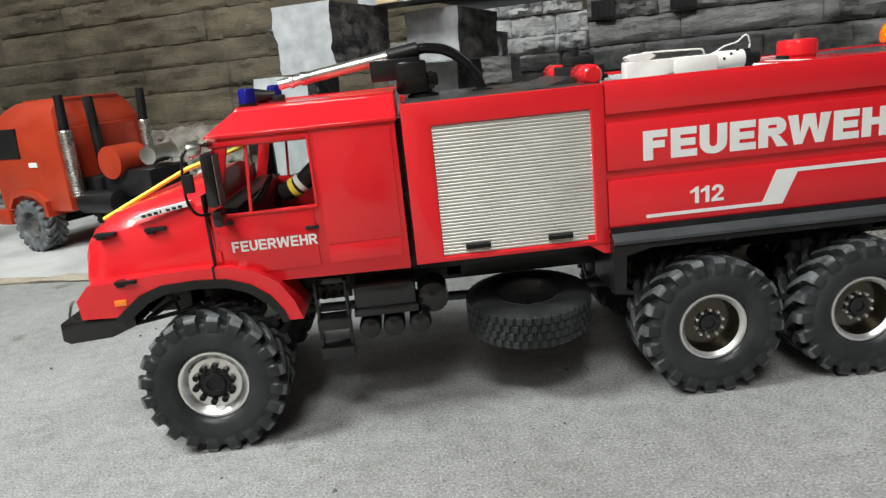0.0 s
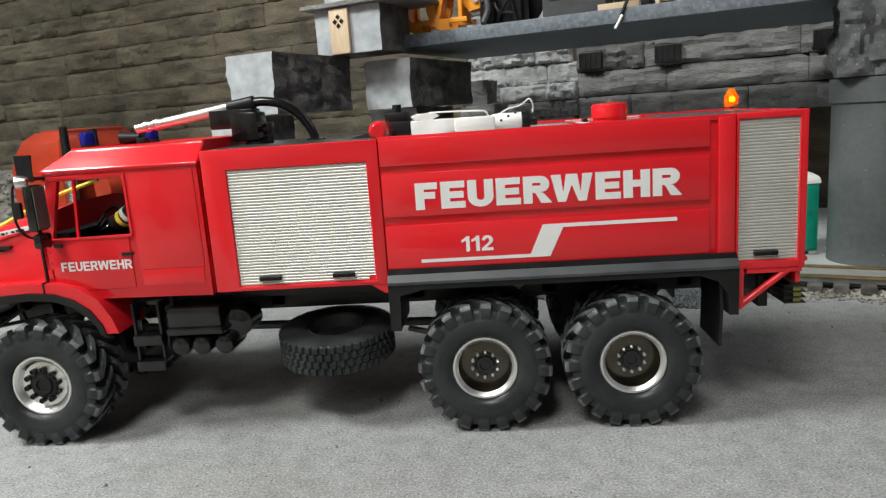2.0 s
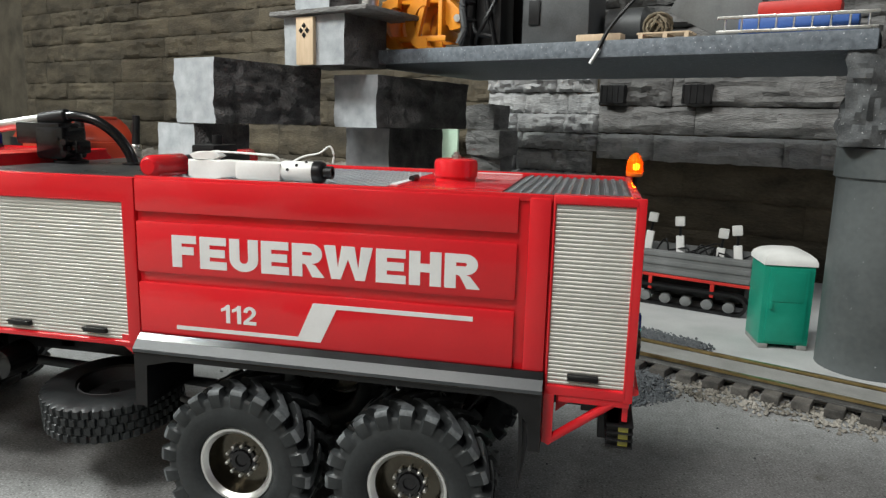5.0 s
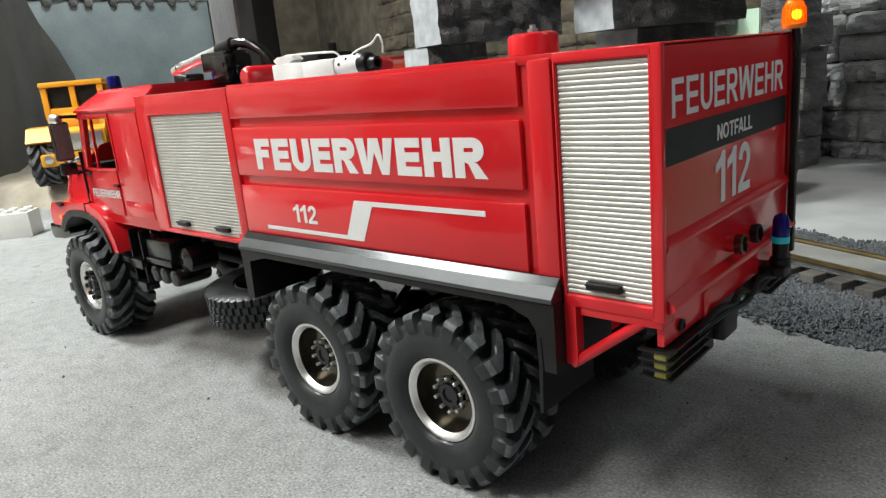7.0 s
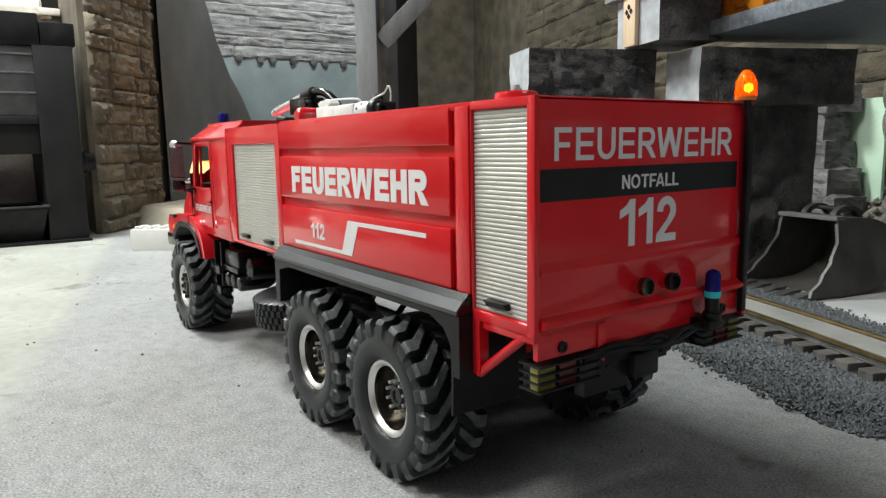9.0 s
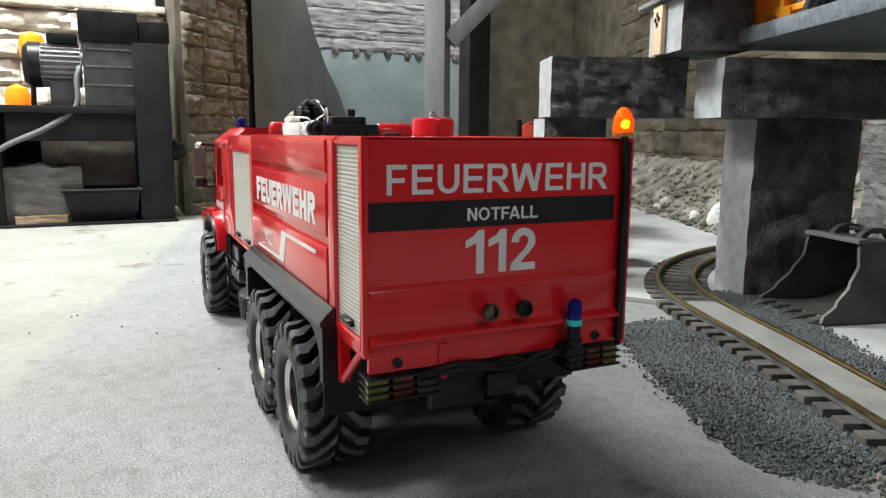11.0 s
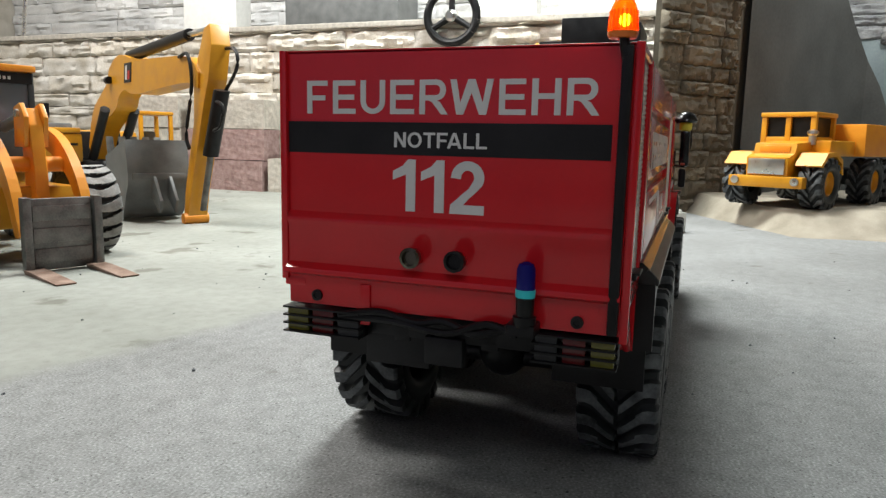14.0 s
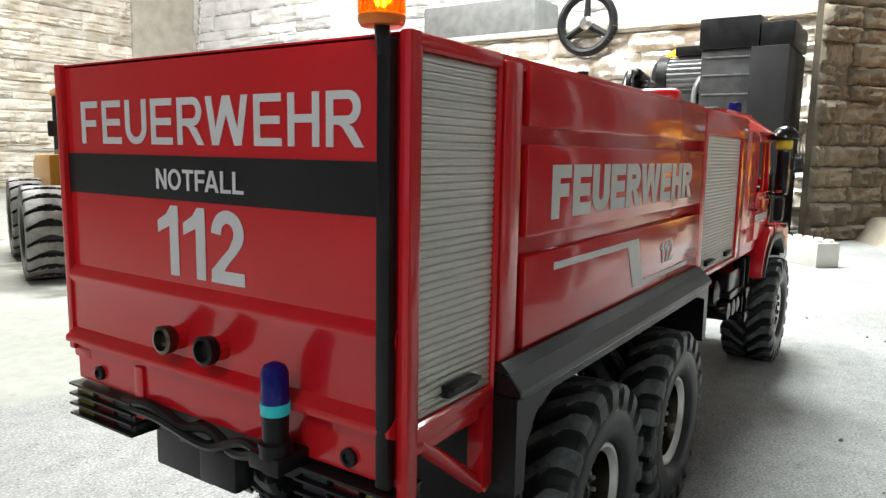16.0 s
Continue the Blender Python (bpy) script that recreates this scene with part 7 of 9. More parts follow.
gravel_bed("gravel", [(-0.175, 0.405), (-0.145, 0.370), (-0.085, 0.345), (-0.02, 0.312), (0.045, 0.288), (0.095, 0.264), (0.135, 0.256), (0.172, 0.296), (0.155, 0.345), (0.06, 0.392), (-0.06, 0.440), (-0.15, 0.478)], 19000, 0.0014, 0.006, GRAVEL, "patch of fine dark grey gravel in front of the track")
gravel_bed("gravel", [(-0.24, 0.60), (-0.13, 0.548), (0.06, 0.468), (0.20, 0.408), (0.225, 0.430), (0.13, 0.500), (0.06, 0.500), (-0.04, 0.560), (-0.10, 0.585), (-0.22, 0.64)], 10000, 0.0014, 0.005, GRAVEL, "dark grey gravel behind the track", 0.006, 2)
gravel_bed("ballast", [(0.16, 0.30), (0.30, 0.252), (0.55, 0.138), (0.80, 0.02), (0.82, 0.05), (0.56, 0.18), (0.33, 0.285), (0.17, 0.345)], 2600, 0.0019, 0.002, RUBBLE, "pale ballast stones along the track", 0.0, 3)
gravel_bed("crumbs", [(-0.9, -0.9), (0.6, -0.9), (0.6, 0.24), (-0.9, 0.42)], 140, 0.0011, 0.0, GRAVEL, "scattered dark crumbs on the floor", 0.0, 4)

bucket()

# rough stone stack behind the bucket with a gap of green
rnd = random.Random(5)
for col, (a, b) in enumerate(((-0.636, 0.800), (-0.462, 0.800))):
    for row in range(6):
        w = 0.062 + rnd.uniform(-.008, .010) + (0.02 if row < 2 else 0) * (1 - col)
        bm = rough_block(w, 0.06, 0.0435, 6, 0.004, row * 3.1 + col * 11, ())
        solid("rubble_stone", bm, [GREY_STONE, GREY_STONE], "rough grey stone in a dry stack", "stone", E(a + rnd.uniform(-.006, .006), b + rnd.uniform(-.006, .006), 0.006 + row * 0.0445), TURN + rnd.uniform(-8, 8), "dry stone stack", soft=False)
bm = add_box(B(), -0.612, -0.528, 0.866, 0.871, 0.05, 0.25)
solid("green_board", bm, GREEN_GLOW, "pale green board behind the stacked stones", "board", turn=TURN, soft=False)

# ---- the other model vehicles ----
def simple_wheel(parent, at, r, w, rim, mat, rim_mat, tyre, turn=0, hub=None):
    bm = add_lathe(B(), (0, 0, 0), (0, 1, 0), [(-w * 0.36, rim * 1.02), (-w * 0.40, rim * 0.9), (-w * 0.2, rim * 0.82), (-w * 0.15, rim * 0.4), (-w * 0.25, rim * 0.35), (-w * 0.27, 0.0005)], 24, caps=False)
    h = part("wheel", bm, rim_mat, parent, "", pose(*at, 0, random.uniform(0, 90), turn))
    part("tyre", tyre, None, h, "lugged rubber tyre", soft=False)
    return h


# red tractor unit
rt = thing("tractor_truck", "orange-red model tractor truck with bare black chassis", "truck", (-0.512, 0.556, 0.006), 150)
T_RED = tyre_mesh(0.041, 0.036, 0.020, 18, [DUSTY, DUSTY], 0.004)
for x in (0.0, 0.372):
    for y, tn in ((-0.068, 0), (0.068, 180)):
        simple_wheel(rt, (x, y, 0.041), 0.041, 0.036, 0.020, DUSTY, STEEL, T_RED, tn)
bm = B()
rings = []
for z, k, f in ((0.062, 1.0, 0.440), (0.120, 1.0, 0.446), (0.165, 1.0, 0.440), (0.190, 0.97, 0.425), (0.214, 0.88, 0.405), (0.226, 0.70, 0.385)):
    b = 0.275 + (0.010 if z > 0.2 else 0)
    rings.append([(b, -0.078 * k, z), (f, -0.078 * k, z), (f + 0.012, -0.05 * k, z), (f + 0.012, 0.05 * k, z), (f, 0.078 * k, z), (b, 0.078 * k, z)])
add_loft(bm, rings)
bmesh.ops.bevel(bm, geom=bm.edges[:], offset=0.007, segments=2, affect="EDGES", profile=0.6)
cabr = part("cab", bm, ORANGE_RED, rt)
part("roof_spoiler", add_box(B(), 0.285, 0.375, -0.05, 0.05, 0.2225, 0.2285, 0.002), ORANGE_RED, cabr)
part("back_panel", add_box(B(), 0.2725, 0.278, -0.064, 0.064, 0.085, 0.185, 0.002), ORANGE_RED, cabr)
for s in (-1, 1):
    part("side_window", add_box(B(), 0.366, 0.422, s * 0.0775 - 0.002, s * 0.0775 + 0.002, 0.145, 0.190, 0.001), BLACK, cabr, "dark side window")
    bm = add_strip(B(), [(0.320, 0.056), (0.322, 0.080), (0.345, 0.094), (0.375, 0.098), (0.402, 0.092), (0.420, 0.070)], [(0.328, 0.056), (0.330, 0.076), (0.350, 0.087), (0.375, 0.090), (0.398, 0.085), (0.412, 0.068)], "y", *sorted((s * 0.086, s * 0.05)))
    part("fender", bm, ORANGE_RED, rt)
    bm = add_lathe(B(), (0.262, s * 0.070, 0.085), (0, 0, 1), [(0, 0.004)] + [(0.004 * k + e, 0.0095 - d) for k in range(24) for e, d in ((0.0, 0.0012), (0.0010, 0.0), (0.0028, 0.0))] + [(0.097, 0.0082), (0.097, 0.001)], 16)
    ex = part("exhaust", bm, ALU, rt, "silver mesh exhaust stack")
    part("tip", add_rod(B(), (0.262, s * 0.070, 0.182), (0.258, s * 0.071, 0.232), 0.0072, 0.0062, seg=14), BLACK, ex, "black tip")
    part("badge", add_box(B(), 0.330, 0.350, s * 0.0788 - 0.0006, s * 0.0788 + 0.0006, 0.131, 0.138), WHITE_VINYL, cabr, soft=False)
    part("tank", add_lathe(B(), (0.185, s * 0.062, 0.075), (1, 0, 0), [(0, 0.012), (0.002, 0.017), (0.075, 0.017), (0.077, 0.012)], 20), BLACK, rt, "black cylindrical tank")
part("windscreen", add_box(B(), 0.440, 0.457, -0.062, 0.062, 0.135, 0.182, 0.002), BLACK, cabr)
part("bumper", add_box(B(), 0.430, 0.466, -0.08, 0.08, 0.040, 0.066, 0.006), ORANGE_RED, rt)
bm = add_box(B(), -0.06, 0.44, -0.034, -0.022, 0.050, 0.070, 0.001)
add_box(bm, -0.06, 0.44, 0.022, 0.034, 0.050, 0.070, 0.001)
add_box(bm, -0.055, 0.05, -0.035, 0.035, 0.070, 0.078, 0.002)
add_lathe(bm, (0.0, -0.06, 0.041), (0, 1, 0), [(0, 0.007), (0.12, 0.007)], 12)
add_lathe(bm, (0.372, -0.06, 0.041), (0, 1, 0), [(0, 0.007), (0.12, 0.007)], 12)
add_box(bm, 0.235, 0.275, -0.05, 0.05, 0.070, 0.11, 0.004)
add_tube(bm, bent([(0.262, 0.022, 0.226), (0.260, 0.022, 0.17), (0.255, 0.024, 0.12), (0.245, 0.03, 0.09)], 5), 0.0075, 10)
part("chassis_frame", bm, CHASSIS, rt, "black chassis frame")
part("drum", add_lathe(B(), (0.205, 0.052, 0.130), (0, -1, 0), [(0, 0.001), (0, 0.024), (0.02, 0.024), (0.05, 0.024), (0.05, 0.001)], 24), ORANGE_RED, rt, "orange-red round cover")
part("cylinder", add_lathe(B(), (0.150, 0.030, 0.135), (0.3, -1, 0), [(0, 0.003), (0.001, 0.013), (0.06, 0.013), (0.062, 0.003)], 20), SILVER, rt)
part("mount", add_box(B(), 0.135, 0.235, -0.03, 0.045, 0.078, 0.118, 0.006), CHASSIS, rt)
for y in (-0.05, 0.05):
    part("tail_lamp", add_box(B(), -0.064, -0.056, y - 0.01, y + 0.01, 0.085, 0.100, 0.002), RED_LENS, rt)

# yellow dump truck on the sand
dt = thing("dump_truck", "yellow model dump truck with chunky black wheels", "dump truck", (-1.295, 0.359, 0.046), -30)
dt.matrix_basis = PLACE[dt] = PLACE[dt] @ Matrix.Scale(0.95, 4)
T_DUMP = tyre_mesh(0.056, 0.050, 0.028, 14, [RUBBER, DUSTY], 0.006)
for x in (0.02, -0.245):
    for y, tn in ((-0.085, 0), (0.085, 180)):
        simple_wheel(dt, (x, y, 0.056), 0.056, 0.05, 0.028, RUBBER, YELLOW, T_DUMP, tn)
for y, tn in ((-0.085, 0), (0.085, 180)):
    simple_wheel(dt, (-0.36, y, 0.056), 0.056, 0.05, 0.028, RUBBER, YELLOW, T_DUMP, tn)
part("bumper", add_box(B(), 0.075, 0.100, -0.082, 0.082, 0.045, 0.070, 0.004), YELLOW, dt)
hood = part("bonnet", add_prism(B(), [(-0.04, 0.070), (0.092, 0.070), (0.094, 0.112), (0.060, 0.118), (0.058, 0.142), (-0.04, 0.148)], "y", -0.046, 0.046, bevel=0.003), YELLOW, dt)
part("grille", add_box(B(), 0.0935, 0.0965, -0.040, 0.040, 0.074, 0.108, 0.001), SILVER, hood, "pale radiator grille")
part("air_intake", add_box(B(), 0.0575, 0.0605, -0.034, 0.034, 0.1215, 0.1365, 0.001), ORANGE, hood)
for s in (-1, 1):
    part("fender", add_strip(B(), [(-0.045, 0.075), (-0.035, 0.108), (0.0, 0.124), (0.045, 0.122), (0.075, 0.095)], [(-0.035, 0.075), (-0.028, 0.100), (0.0, 0.115), (0.042, 0.113), (0.066, 0.092)], "y", *sorted((s * 0.052, s * 0.108))), YELLOW, dt)
    part("headlamp", add_lathe(B(), (0.1, s * 0.066, 0.060), (1, 0, 0), [(0, 0.009), (0.003, 0.009), (0.004, 0.001)], 14), SILVER, dt)
cabd = part("cab", add_box(B(), -0.150, -0.040, -0.081, 0.041, 0.085, 0.158, 0.003), YELLOW, dt)
part("roof", add_box(B(), -0.155, -0.035, -0.084, 0.044, 0.203, 0.214, 0.003), YELLOW, cabd)
for x in (-0.145, -0.045):
    for y in (-0.076, -0.020, 0.036):
        part("window_post", add_box(B(), x - 0.006, x + 0.006, y - 0.006, y + 0.006, 0.135, 0.205, 0.001), YELLOW, cabd)
part("glass", add_box(B(), -0.142, -0.048, -0.074, 0.034, 0.159, 0.202), BLACK, cabd, "dark cab windows")
part("platform", add_box(B(), -0.16, -0.02, 0.032, 0.085, 0.115, 0.150, 0.004), YELLOW, dt)
part("air_filter", add_lathe(B(), (-0.02, 0.045, 0.14), (0, 0, 1), [(0, 0.008), (0.02, 0.008), (0.024, 0.012), (0.03, 0.012), (0.034, 0.003)], 16), SILVER, dt)
bm = add_prism(B(), [(-0.165, 0.115), (-0.400, 0.115), (-0.420, 0.190), (-0.160, 0.190)], "y", -0.105, 0.105, bevel=0.003)
part("dump_body", bm, ORANGE, dt, "orange dump body")
part("chassis_frame", add_box(B(), -0.40, 0.075, -0.035, 0.035, 0.045, 0.085, 0.003), CHASSIS, dt)

# wheel loader with forks
wl = thing("wheel_loader", "yellow model wheel loader with a fork carriage", "wheel loader", (-0.304, -0.676, 0), 69)
T_LOAD = tyre_mesh(0.0625, 0.056, 0.032, 19, [RUBBER, PALE_DUST], 0.006, wide=1.45, bars=True)
for x in (0.0, -0.235):
    for y, tn in ((-0.080, 0), (0.080, 180)):
        simple_wheel(wl, (x, y, 0.0622), 0.0625, 0.05, 0.032, RUBBER, YELLOW, T_LOAD, tn)
bm = add_box(B(), -0.05, 0.050, -0.050, 0.050, 0.045, 0.100, 0.006)
part("front_frame", bm, YELLOW, wl)
bm = add_prism(B(), [(-0.10, 0.055), (-0.335, 0.060), (-0.340, 0.150), (-0.310, 0.162), (-0.10, 0.165)], "y", -0.062, 0.062, bevel=0.006)
part("engine_cover", bm, YELLOW, wl)
part("side_band", add_box(B(), -0.33, -0.12, -0.0650, 0.0650, 0.088, 0.112, 0.003), GREY_PAINT, wl)
cabl = part("cab", add_box(B(), -0.176, -0.066, -0.046, 0.046, 0.112, 0.172, 0.003), DARK_METAL, wl, "dark grey cab")
for x in (-0.170, -0.070):
    for y in (-0.042, 0.042):
        part("post", add_box(B(), x - 0.004, x + 0.004, y - 0.004, y + 0.004, 0.150, 0.252, 0.001), DARK_METAL, cabl)
part("rear_wall", add_box(B(), -0.174, -0.170, -0.038, 0.038, 0.170, 0.252), DARK_METAL, cabl)
part("roof", add_box(B(), -0.178, -0.058, -0.048, 0.048, 0.2522, 0.262, 0.004), ORANGE, cabl, "orange cab roof")
part("header", add_box(B(), -0.067, -0.063, -0.043, 0.043, 0.236, 0.2515, 0.001), BLACK, cabl)
for k in range(6):
    part("mark", add_box(B(), -0.0630, -0.0626, -0.018 + k * 0.006, -0.0145 + k * 0.006, 0.241, 0.2455), WHITE_VINYL, cabl, "illegible pale lettering", soft=False)
g = part("glass", add_box(B(), -0.070, -0.068, -0.038, 0.038, 0.170, 0.236), TINTED, cabl, "tinted windscreen")
g.visible_shadow = False
for y in (-0.0425, 0.0405):
    g = part("glass", add_box(B(), -0.166, -0.074, y, y + 0.002, 0.172, 0.250), TINTED, cabl, "tinted side window")
    g.visible_shadow = False
part("work_lamp", add_box(B(), -0.062, -0.056, -0.050, -0.040, 0.244, 0.252, 0.001), BLACK, cabl)
for y in (-0.058, 0.058):
    part("mirror", add_box(B(), -0.070, -0.064, y - 0.006, y + 0.006, 0.190, 0.212, 0.002), BLACK, cabl)
# the loader's driver doll, kept to one plain rounded shape
bm = B()
bmesh.ops.create_uvsphere(bm, u_segments=14, v_segments=10, radius=0.016, matrix=Matrix.Translation((-0.12, 0, 0.222)))
add_loft(bm, [[(-0.12 + 0.5 * r * math.cos(a), r * math.sin(a), z) for a in (2 * math.pi * k / 12 for k in range(12))] for z, r in ((0.16, 0.028), (0.19, 0.032), (0.205, 0.022), (0.212, 0.008))])
part("seat", bm, DOLL_PINK, cabl, "plain rounded driver doll on the seat")
for s in (-1, 1):
    bm = add_prism(B(), [(p.x, p.y) for p in bent([(-0.045, 0.168, 0), (-0.010, 0.176, 0), (0.045, 0.158, 0), (0.092, 0.112, 0), (0.122, 0.045, 0)], 4)] + [(p.x, p.y) for p in bent([(0.106, 0.040, 0), (0.076, 0.098, 0), (0.030, 0.132, 0), (-0.010, 0.148, 0), (-0.045, 0.148, 0)], 4)], "y", *sorted((s * 0.034, s * 0.046)), bevel=0.001)
    part("lift_arm", bm, ORANGE, wl)
bm = add_prism(B(), [(0.030, 0.060), (0.034, 0.120), (0.028, 0.165), (0.030, 0.196), (0.046, 0.200), (0.060, 0.178), (0.066, 0.120), (0.070, 0.060)], "y", -0.006, 0.010, bevel=0.002)
crank = part("bell_crank", bm, ORANGE, wl)
for y in (-0.0125, 0.0105):
    part("crank_cheek", add_prism(B(), [(0.022, 0.150), (0.026, 0.200), (0.048, 0.206), (0.062, 0.188), (0.056, 0.150)], "y", y, y + 0.006, bevel=0.001), ORANGE, crank)
part("crank_pin", add_rod(B(), (0.042, -0.016, 0.193), (0.042, 0.020, 0.193), 0.0050), SILVER, crank, "bright pin")
part("cross_tube", add_rod(B(), (0.045, -0.036, 0.128), (0.045, 0.036, 0.128), 0.010), ORANGE, wl)
part("hose", add_tube(B(), bent([(-0.06, 0.020, 0.150), (-0.01, 0.024, 0.165), (0.02, 0.022, 0.135), (0.015, 0.020, 0.095)], 6), 0.003, 7), BLACK, wl, "black hydraulic hose")
part("hose", add_tube(B(), bent([(-0.06, -0.020, 0.152), (-0.015, -0.022, 0.160), (0.012, -0.020, 0.130), (0.010, -0.018, 0.095)], 6), 0.003, 7), BLACK, wl, "black hydraulic hose")
part("tilt_cylinder", add_rod(B(), (-0.055, 0, 0.175), (0.035, 0, 0.192), 0.007), SILVER, wl)
carriage = part("carriage", add_box(B(), 0.122, 0.130, -0.036, 0.036, 0.002, 0.090, 0.002), STEEL, wl, "grey steel fork carriage")
for z in (0.020, 0.045, 0.072):
    part("slat", add_box(B(), 0.1295, 0.1325, -0.034, 0.034, z - 0.009, z + 0.009, 0.0015), STEEL, carriage)
for y0, y1 in ((0.036, 0.046), (-0.046, -0.036)):
    part("post", add_box(B(), 0.124, 0.138, y0, y1, 0.002, 0.092, 0.002), STEEL, carriage)
for y in (-0.036, 0.036):
    part("fork", add_prism(B(), [(0.132, 0.0005), (0.228, 0.0005), (0.228, 0.002), (0.150, 0.0055), (0.132, 0.0055)], "y", y - 0.011, y + 0.011, bevel=0.0004), RUSTY, wl, "rusty steel fork")

# excavator, its arm reaching towards the floor
ex_at, stick_low, stick_top = Vector((-1.075, -1.345, 0)), Vector((-0.728, -0.742, 0.008)), Vector((-0.760, -0.702, 0.3845))
head = math.degrees(math.atan2(stick_low.y - ex_at.y, stick_low.x - ex_at.x))
ex = thing("excavator", "yellow model crawler excavator with its arm stretched out", "excavator", ex_at, head)
inv = PLACE[ex].inverted()
lo, tp = inv @ stick_low, inv @ stick_top


def slant(bm):
    """The arm leans a little sideways towards its raised joint."""
    for v in bm.verts:
        v.co.y += tp.y * min(1.0, max(0.0, v.co.x / tp.x)) * min(1.0, max(0.0, v.co.z / tp.z))
    return bm


for s in (-1, 1):
    bm = B()
    add_strip(bm, [(0.19 * math.cos(a) * (1 if abs(math.cos(a)) < 0.9 else 1), 0.036 + 0.036 * math.sin(a)) for a in (2 * math.pi * k / 32 for k in range(33))],
              [(0.17 * math.cos(a), 0.036 + 0.026 * math.sin(a)) for a in (2 * math.pi * k / 32 for k in range(33))], "y", *sorted((s * 0.075, s * 0.125)))
    for k in range(40):
        a = 2 * math.pi * k / 40
        add_box(bm, -0.004, 0.004, *sorted((s * 0.073, s * 0.127)), -0.003, 0.003, m=Matrix.Translation((0.19 * math.cos(a), 0, 0.036 + 0.036 * math.sin(a))))
    part("crawler_track", bm, CHASSIS, ex, "black crawler track")
part("undercarriage", add_box(B(), -0.14, 0.14, -0.074, 0.074, 0.030, 0.066, 0.006), CHASSIS, ex)
part("turntable", add_lathe(B(), (0, 0, 0.060), (0, 0, 1), [(0, 0.085), (0.022, 0.085), (0.040, 0.075)], 28), CHASSIS, ex)
body = part("upper_body", add_box(B(), -0.20, 0.11, -0.163, -0.058, 0.098, 0.170, 0.008), YELLOW, ex)
part("side_door", add_box(B(), -0.12, 0.10, -0.1655, -0.1625, 0.104, 0.160, 0.002), YELLOW, body)
part("toolbox_lid", add_box(B(), 0.045, 0.112, -0.160, -0.062, 0.1705, 0.184, 0.004), YELLOW, body)
part("louvre", add_box(B(), 0.1095, 0.1115, -0.152, -0.070, 0.140, 0.146, 0.0005), CHASSIS, body)
part("deck_cover", add_box(B(), -0.18, 0.030, -0.155, -0.062, 0.1705, 0.196, 0.006), GREY_PAINT, body, "grey engine cover")
part("handrail", add_tube(B(), bent([(0.10, -0.155, 0.165), (0.10, -0.155, 0.222), (0.06, -0.155, 0.226), (-0.06, -0.155, 0.226), (-0.08, -0.155, 0.170)], 4), 0.003, 7), CHASSIS, body, "black handrail")
part("counterweight", add_box(B(), -0.24, -0.10, -0.140, 0.140, 0.085, 0.180, 0.016), YELLOW, ex)
part("engine_deck", add_box(B(), -0.22, -0.04, -0.055, 0.075, 0.1005, 0.176, 0.006), CHASSIS, ex, "black engine deck")
part("emblem", add_box(B(), 0.1095, 0.1112, -0.108, -0.092, 0.112, 0.126), RED_PLAIN, ex, "small red square")
cabe = part("cab", add_box(B(), 0.005, 0.130, 0.074, 0.161, 0.092, 0.130, 0.003), YELLOW, ex)
for x in (0.01, 0.125):
    for y in (0.079, 0.156):
        part("post", add_box(B(), x - 0.005, x + 0.005, y - 0.005, y + 0.005, 0.130, 0.222, 0.001), YELLOW, cabe)
part("roof", add_box(B(), 0.003, 0.132, 0.072, 0.163, 0.2222, 0.232, 0.004), YELLOW, cabe)
g = part("glass", add_box(B(), 0.016, 0.119, 0.082, 0.153, 0.131, 0.221), CLEAR, cabe)
g.visible_shadow = False
part("seat", add_box(B(), 0.03, 0.07, 0.10, 0.135, 0.1305, 0.180, 0.006), GREY_PAINT, cabe)
elbow = (tp.x * 0.30 + 0.008, 0.338)
upper = bent([(0.02, 0.135, 0), (0.075, 0.230, 0), (elbow[0] - 0.045, elbow[1] - 0.050, 0), (elbow[0] - 0.015, elbow[1] - 0.008, 0), (elbow[0] + 0.05, elbow[1] + 0.016, 0), (elbow[0] + 0.16, elbow[1] - 0.002, 0), (tp.x - 0.08, tp.z - 0.060, 0), (tp.x - 0.01, tp.z - 0.095, 0)], 5)
under = bent([(0.065, 0.105, 0), (0.125, 0.180, 0), (elbow[0] + 0.020, elbow[1] - 0.110, 0), (elbow[0] + 0.045, elbow[1] - 0.082, 0), (elbow[0] + 0.085, elbow[1] - 0.066, 0), (elbow[0] + 0.16, elbow[1] - 0.078, 0), (tp.x - 0.08, tp.z - 0.112, 0), (tp.x - 0.005, tp.z - 0.125, 0)], 5)
boom = part("boom", slant(add_strip(B(), [(p.x, p.y) for p in upper], [(p.x, p.y) for p in under], "y", -0.024, 0.024)), YELLOW, ex)
for y0, y1 in ((-0.0255, -0.0242), (0.0242, 0.0255)):
    plate = part("emblem", slant(add_box(B(), elbow[0] + 0.085, elbow[0] + 0.128, y0, y1, elbow[1] - 0.050, elbow[1] - 0.006)), BLACK, boom, "dark square emblem")
    part("emblem_bar", slant(add_box(B(), elbow[0] + 0.094, elbow[0] + 0.104, y0 * 1.02, y1 * 1.02, elbow[1] - 0.044, elbow[1] - 0.012)), WHITE_VINYL, plate, "pale bars")
    part("emblem_bar", slant(add_box(B(), elbow[0] + 0.109, elbow[0] + 0.121, y0 * 1.02, y1 * 1.02, elbow[1] - 0.044, elbow[1] - 0.024)), RED_PLAIN, plate, "red corner")
part("boom_lamp", slant(add_lathe(B(), (elbow[0] - 0.02, -0.030, elbow[1] - 0.040), (1, 0, 0), [(0, 0.004), (0.004, 0.009), (0.018, 0.009), (0.020, 0.001)], 14)), BLACK, boom)
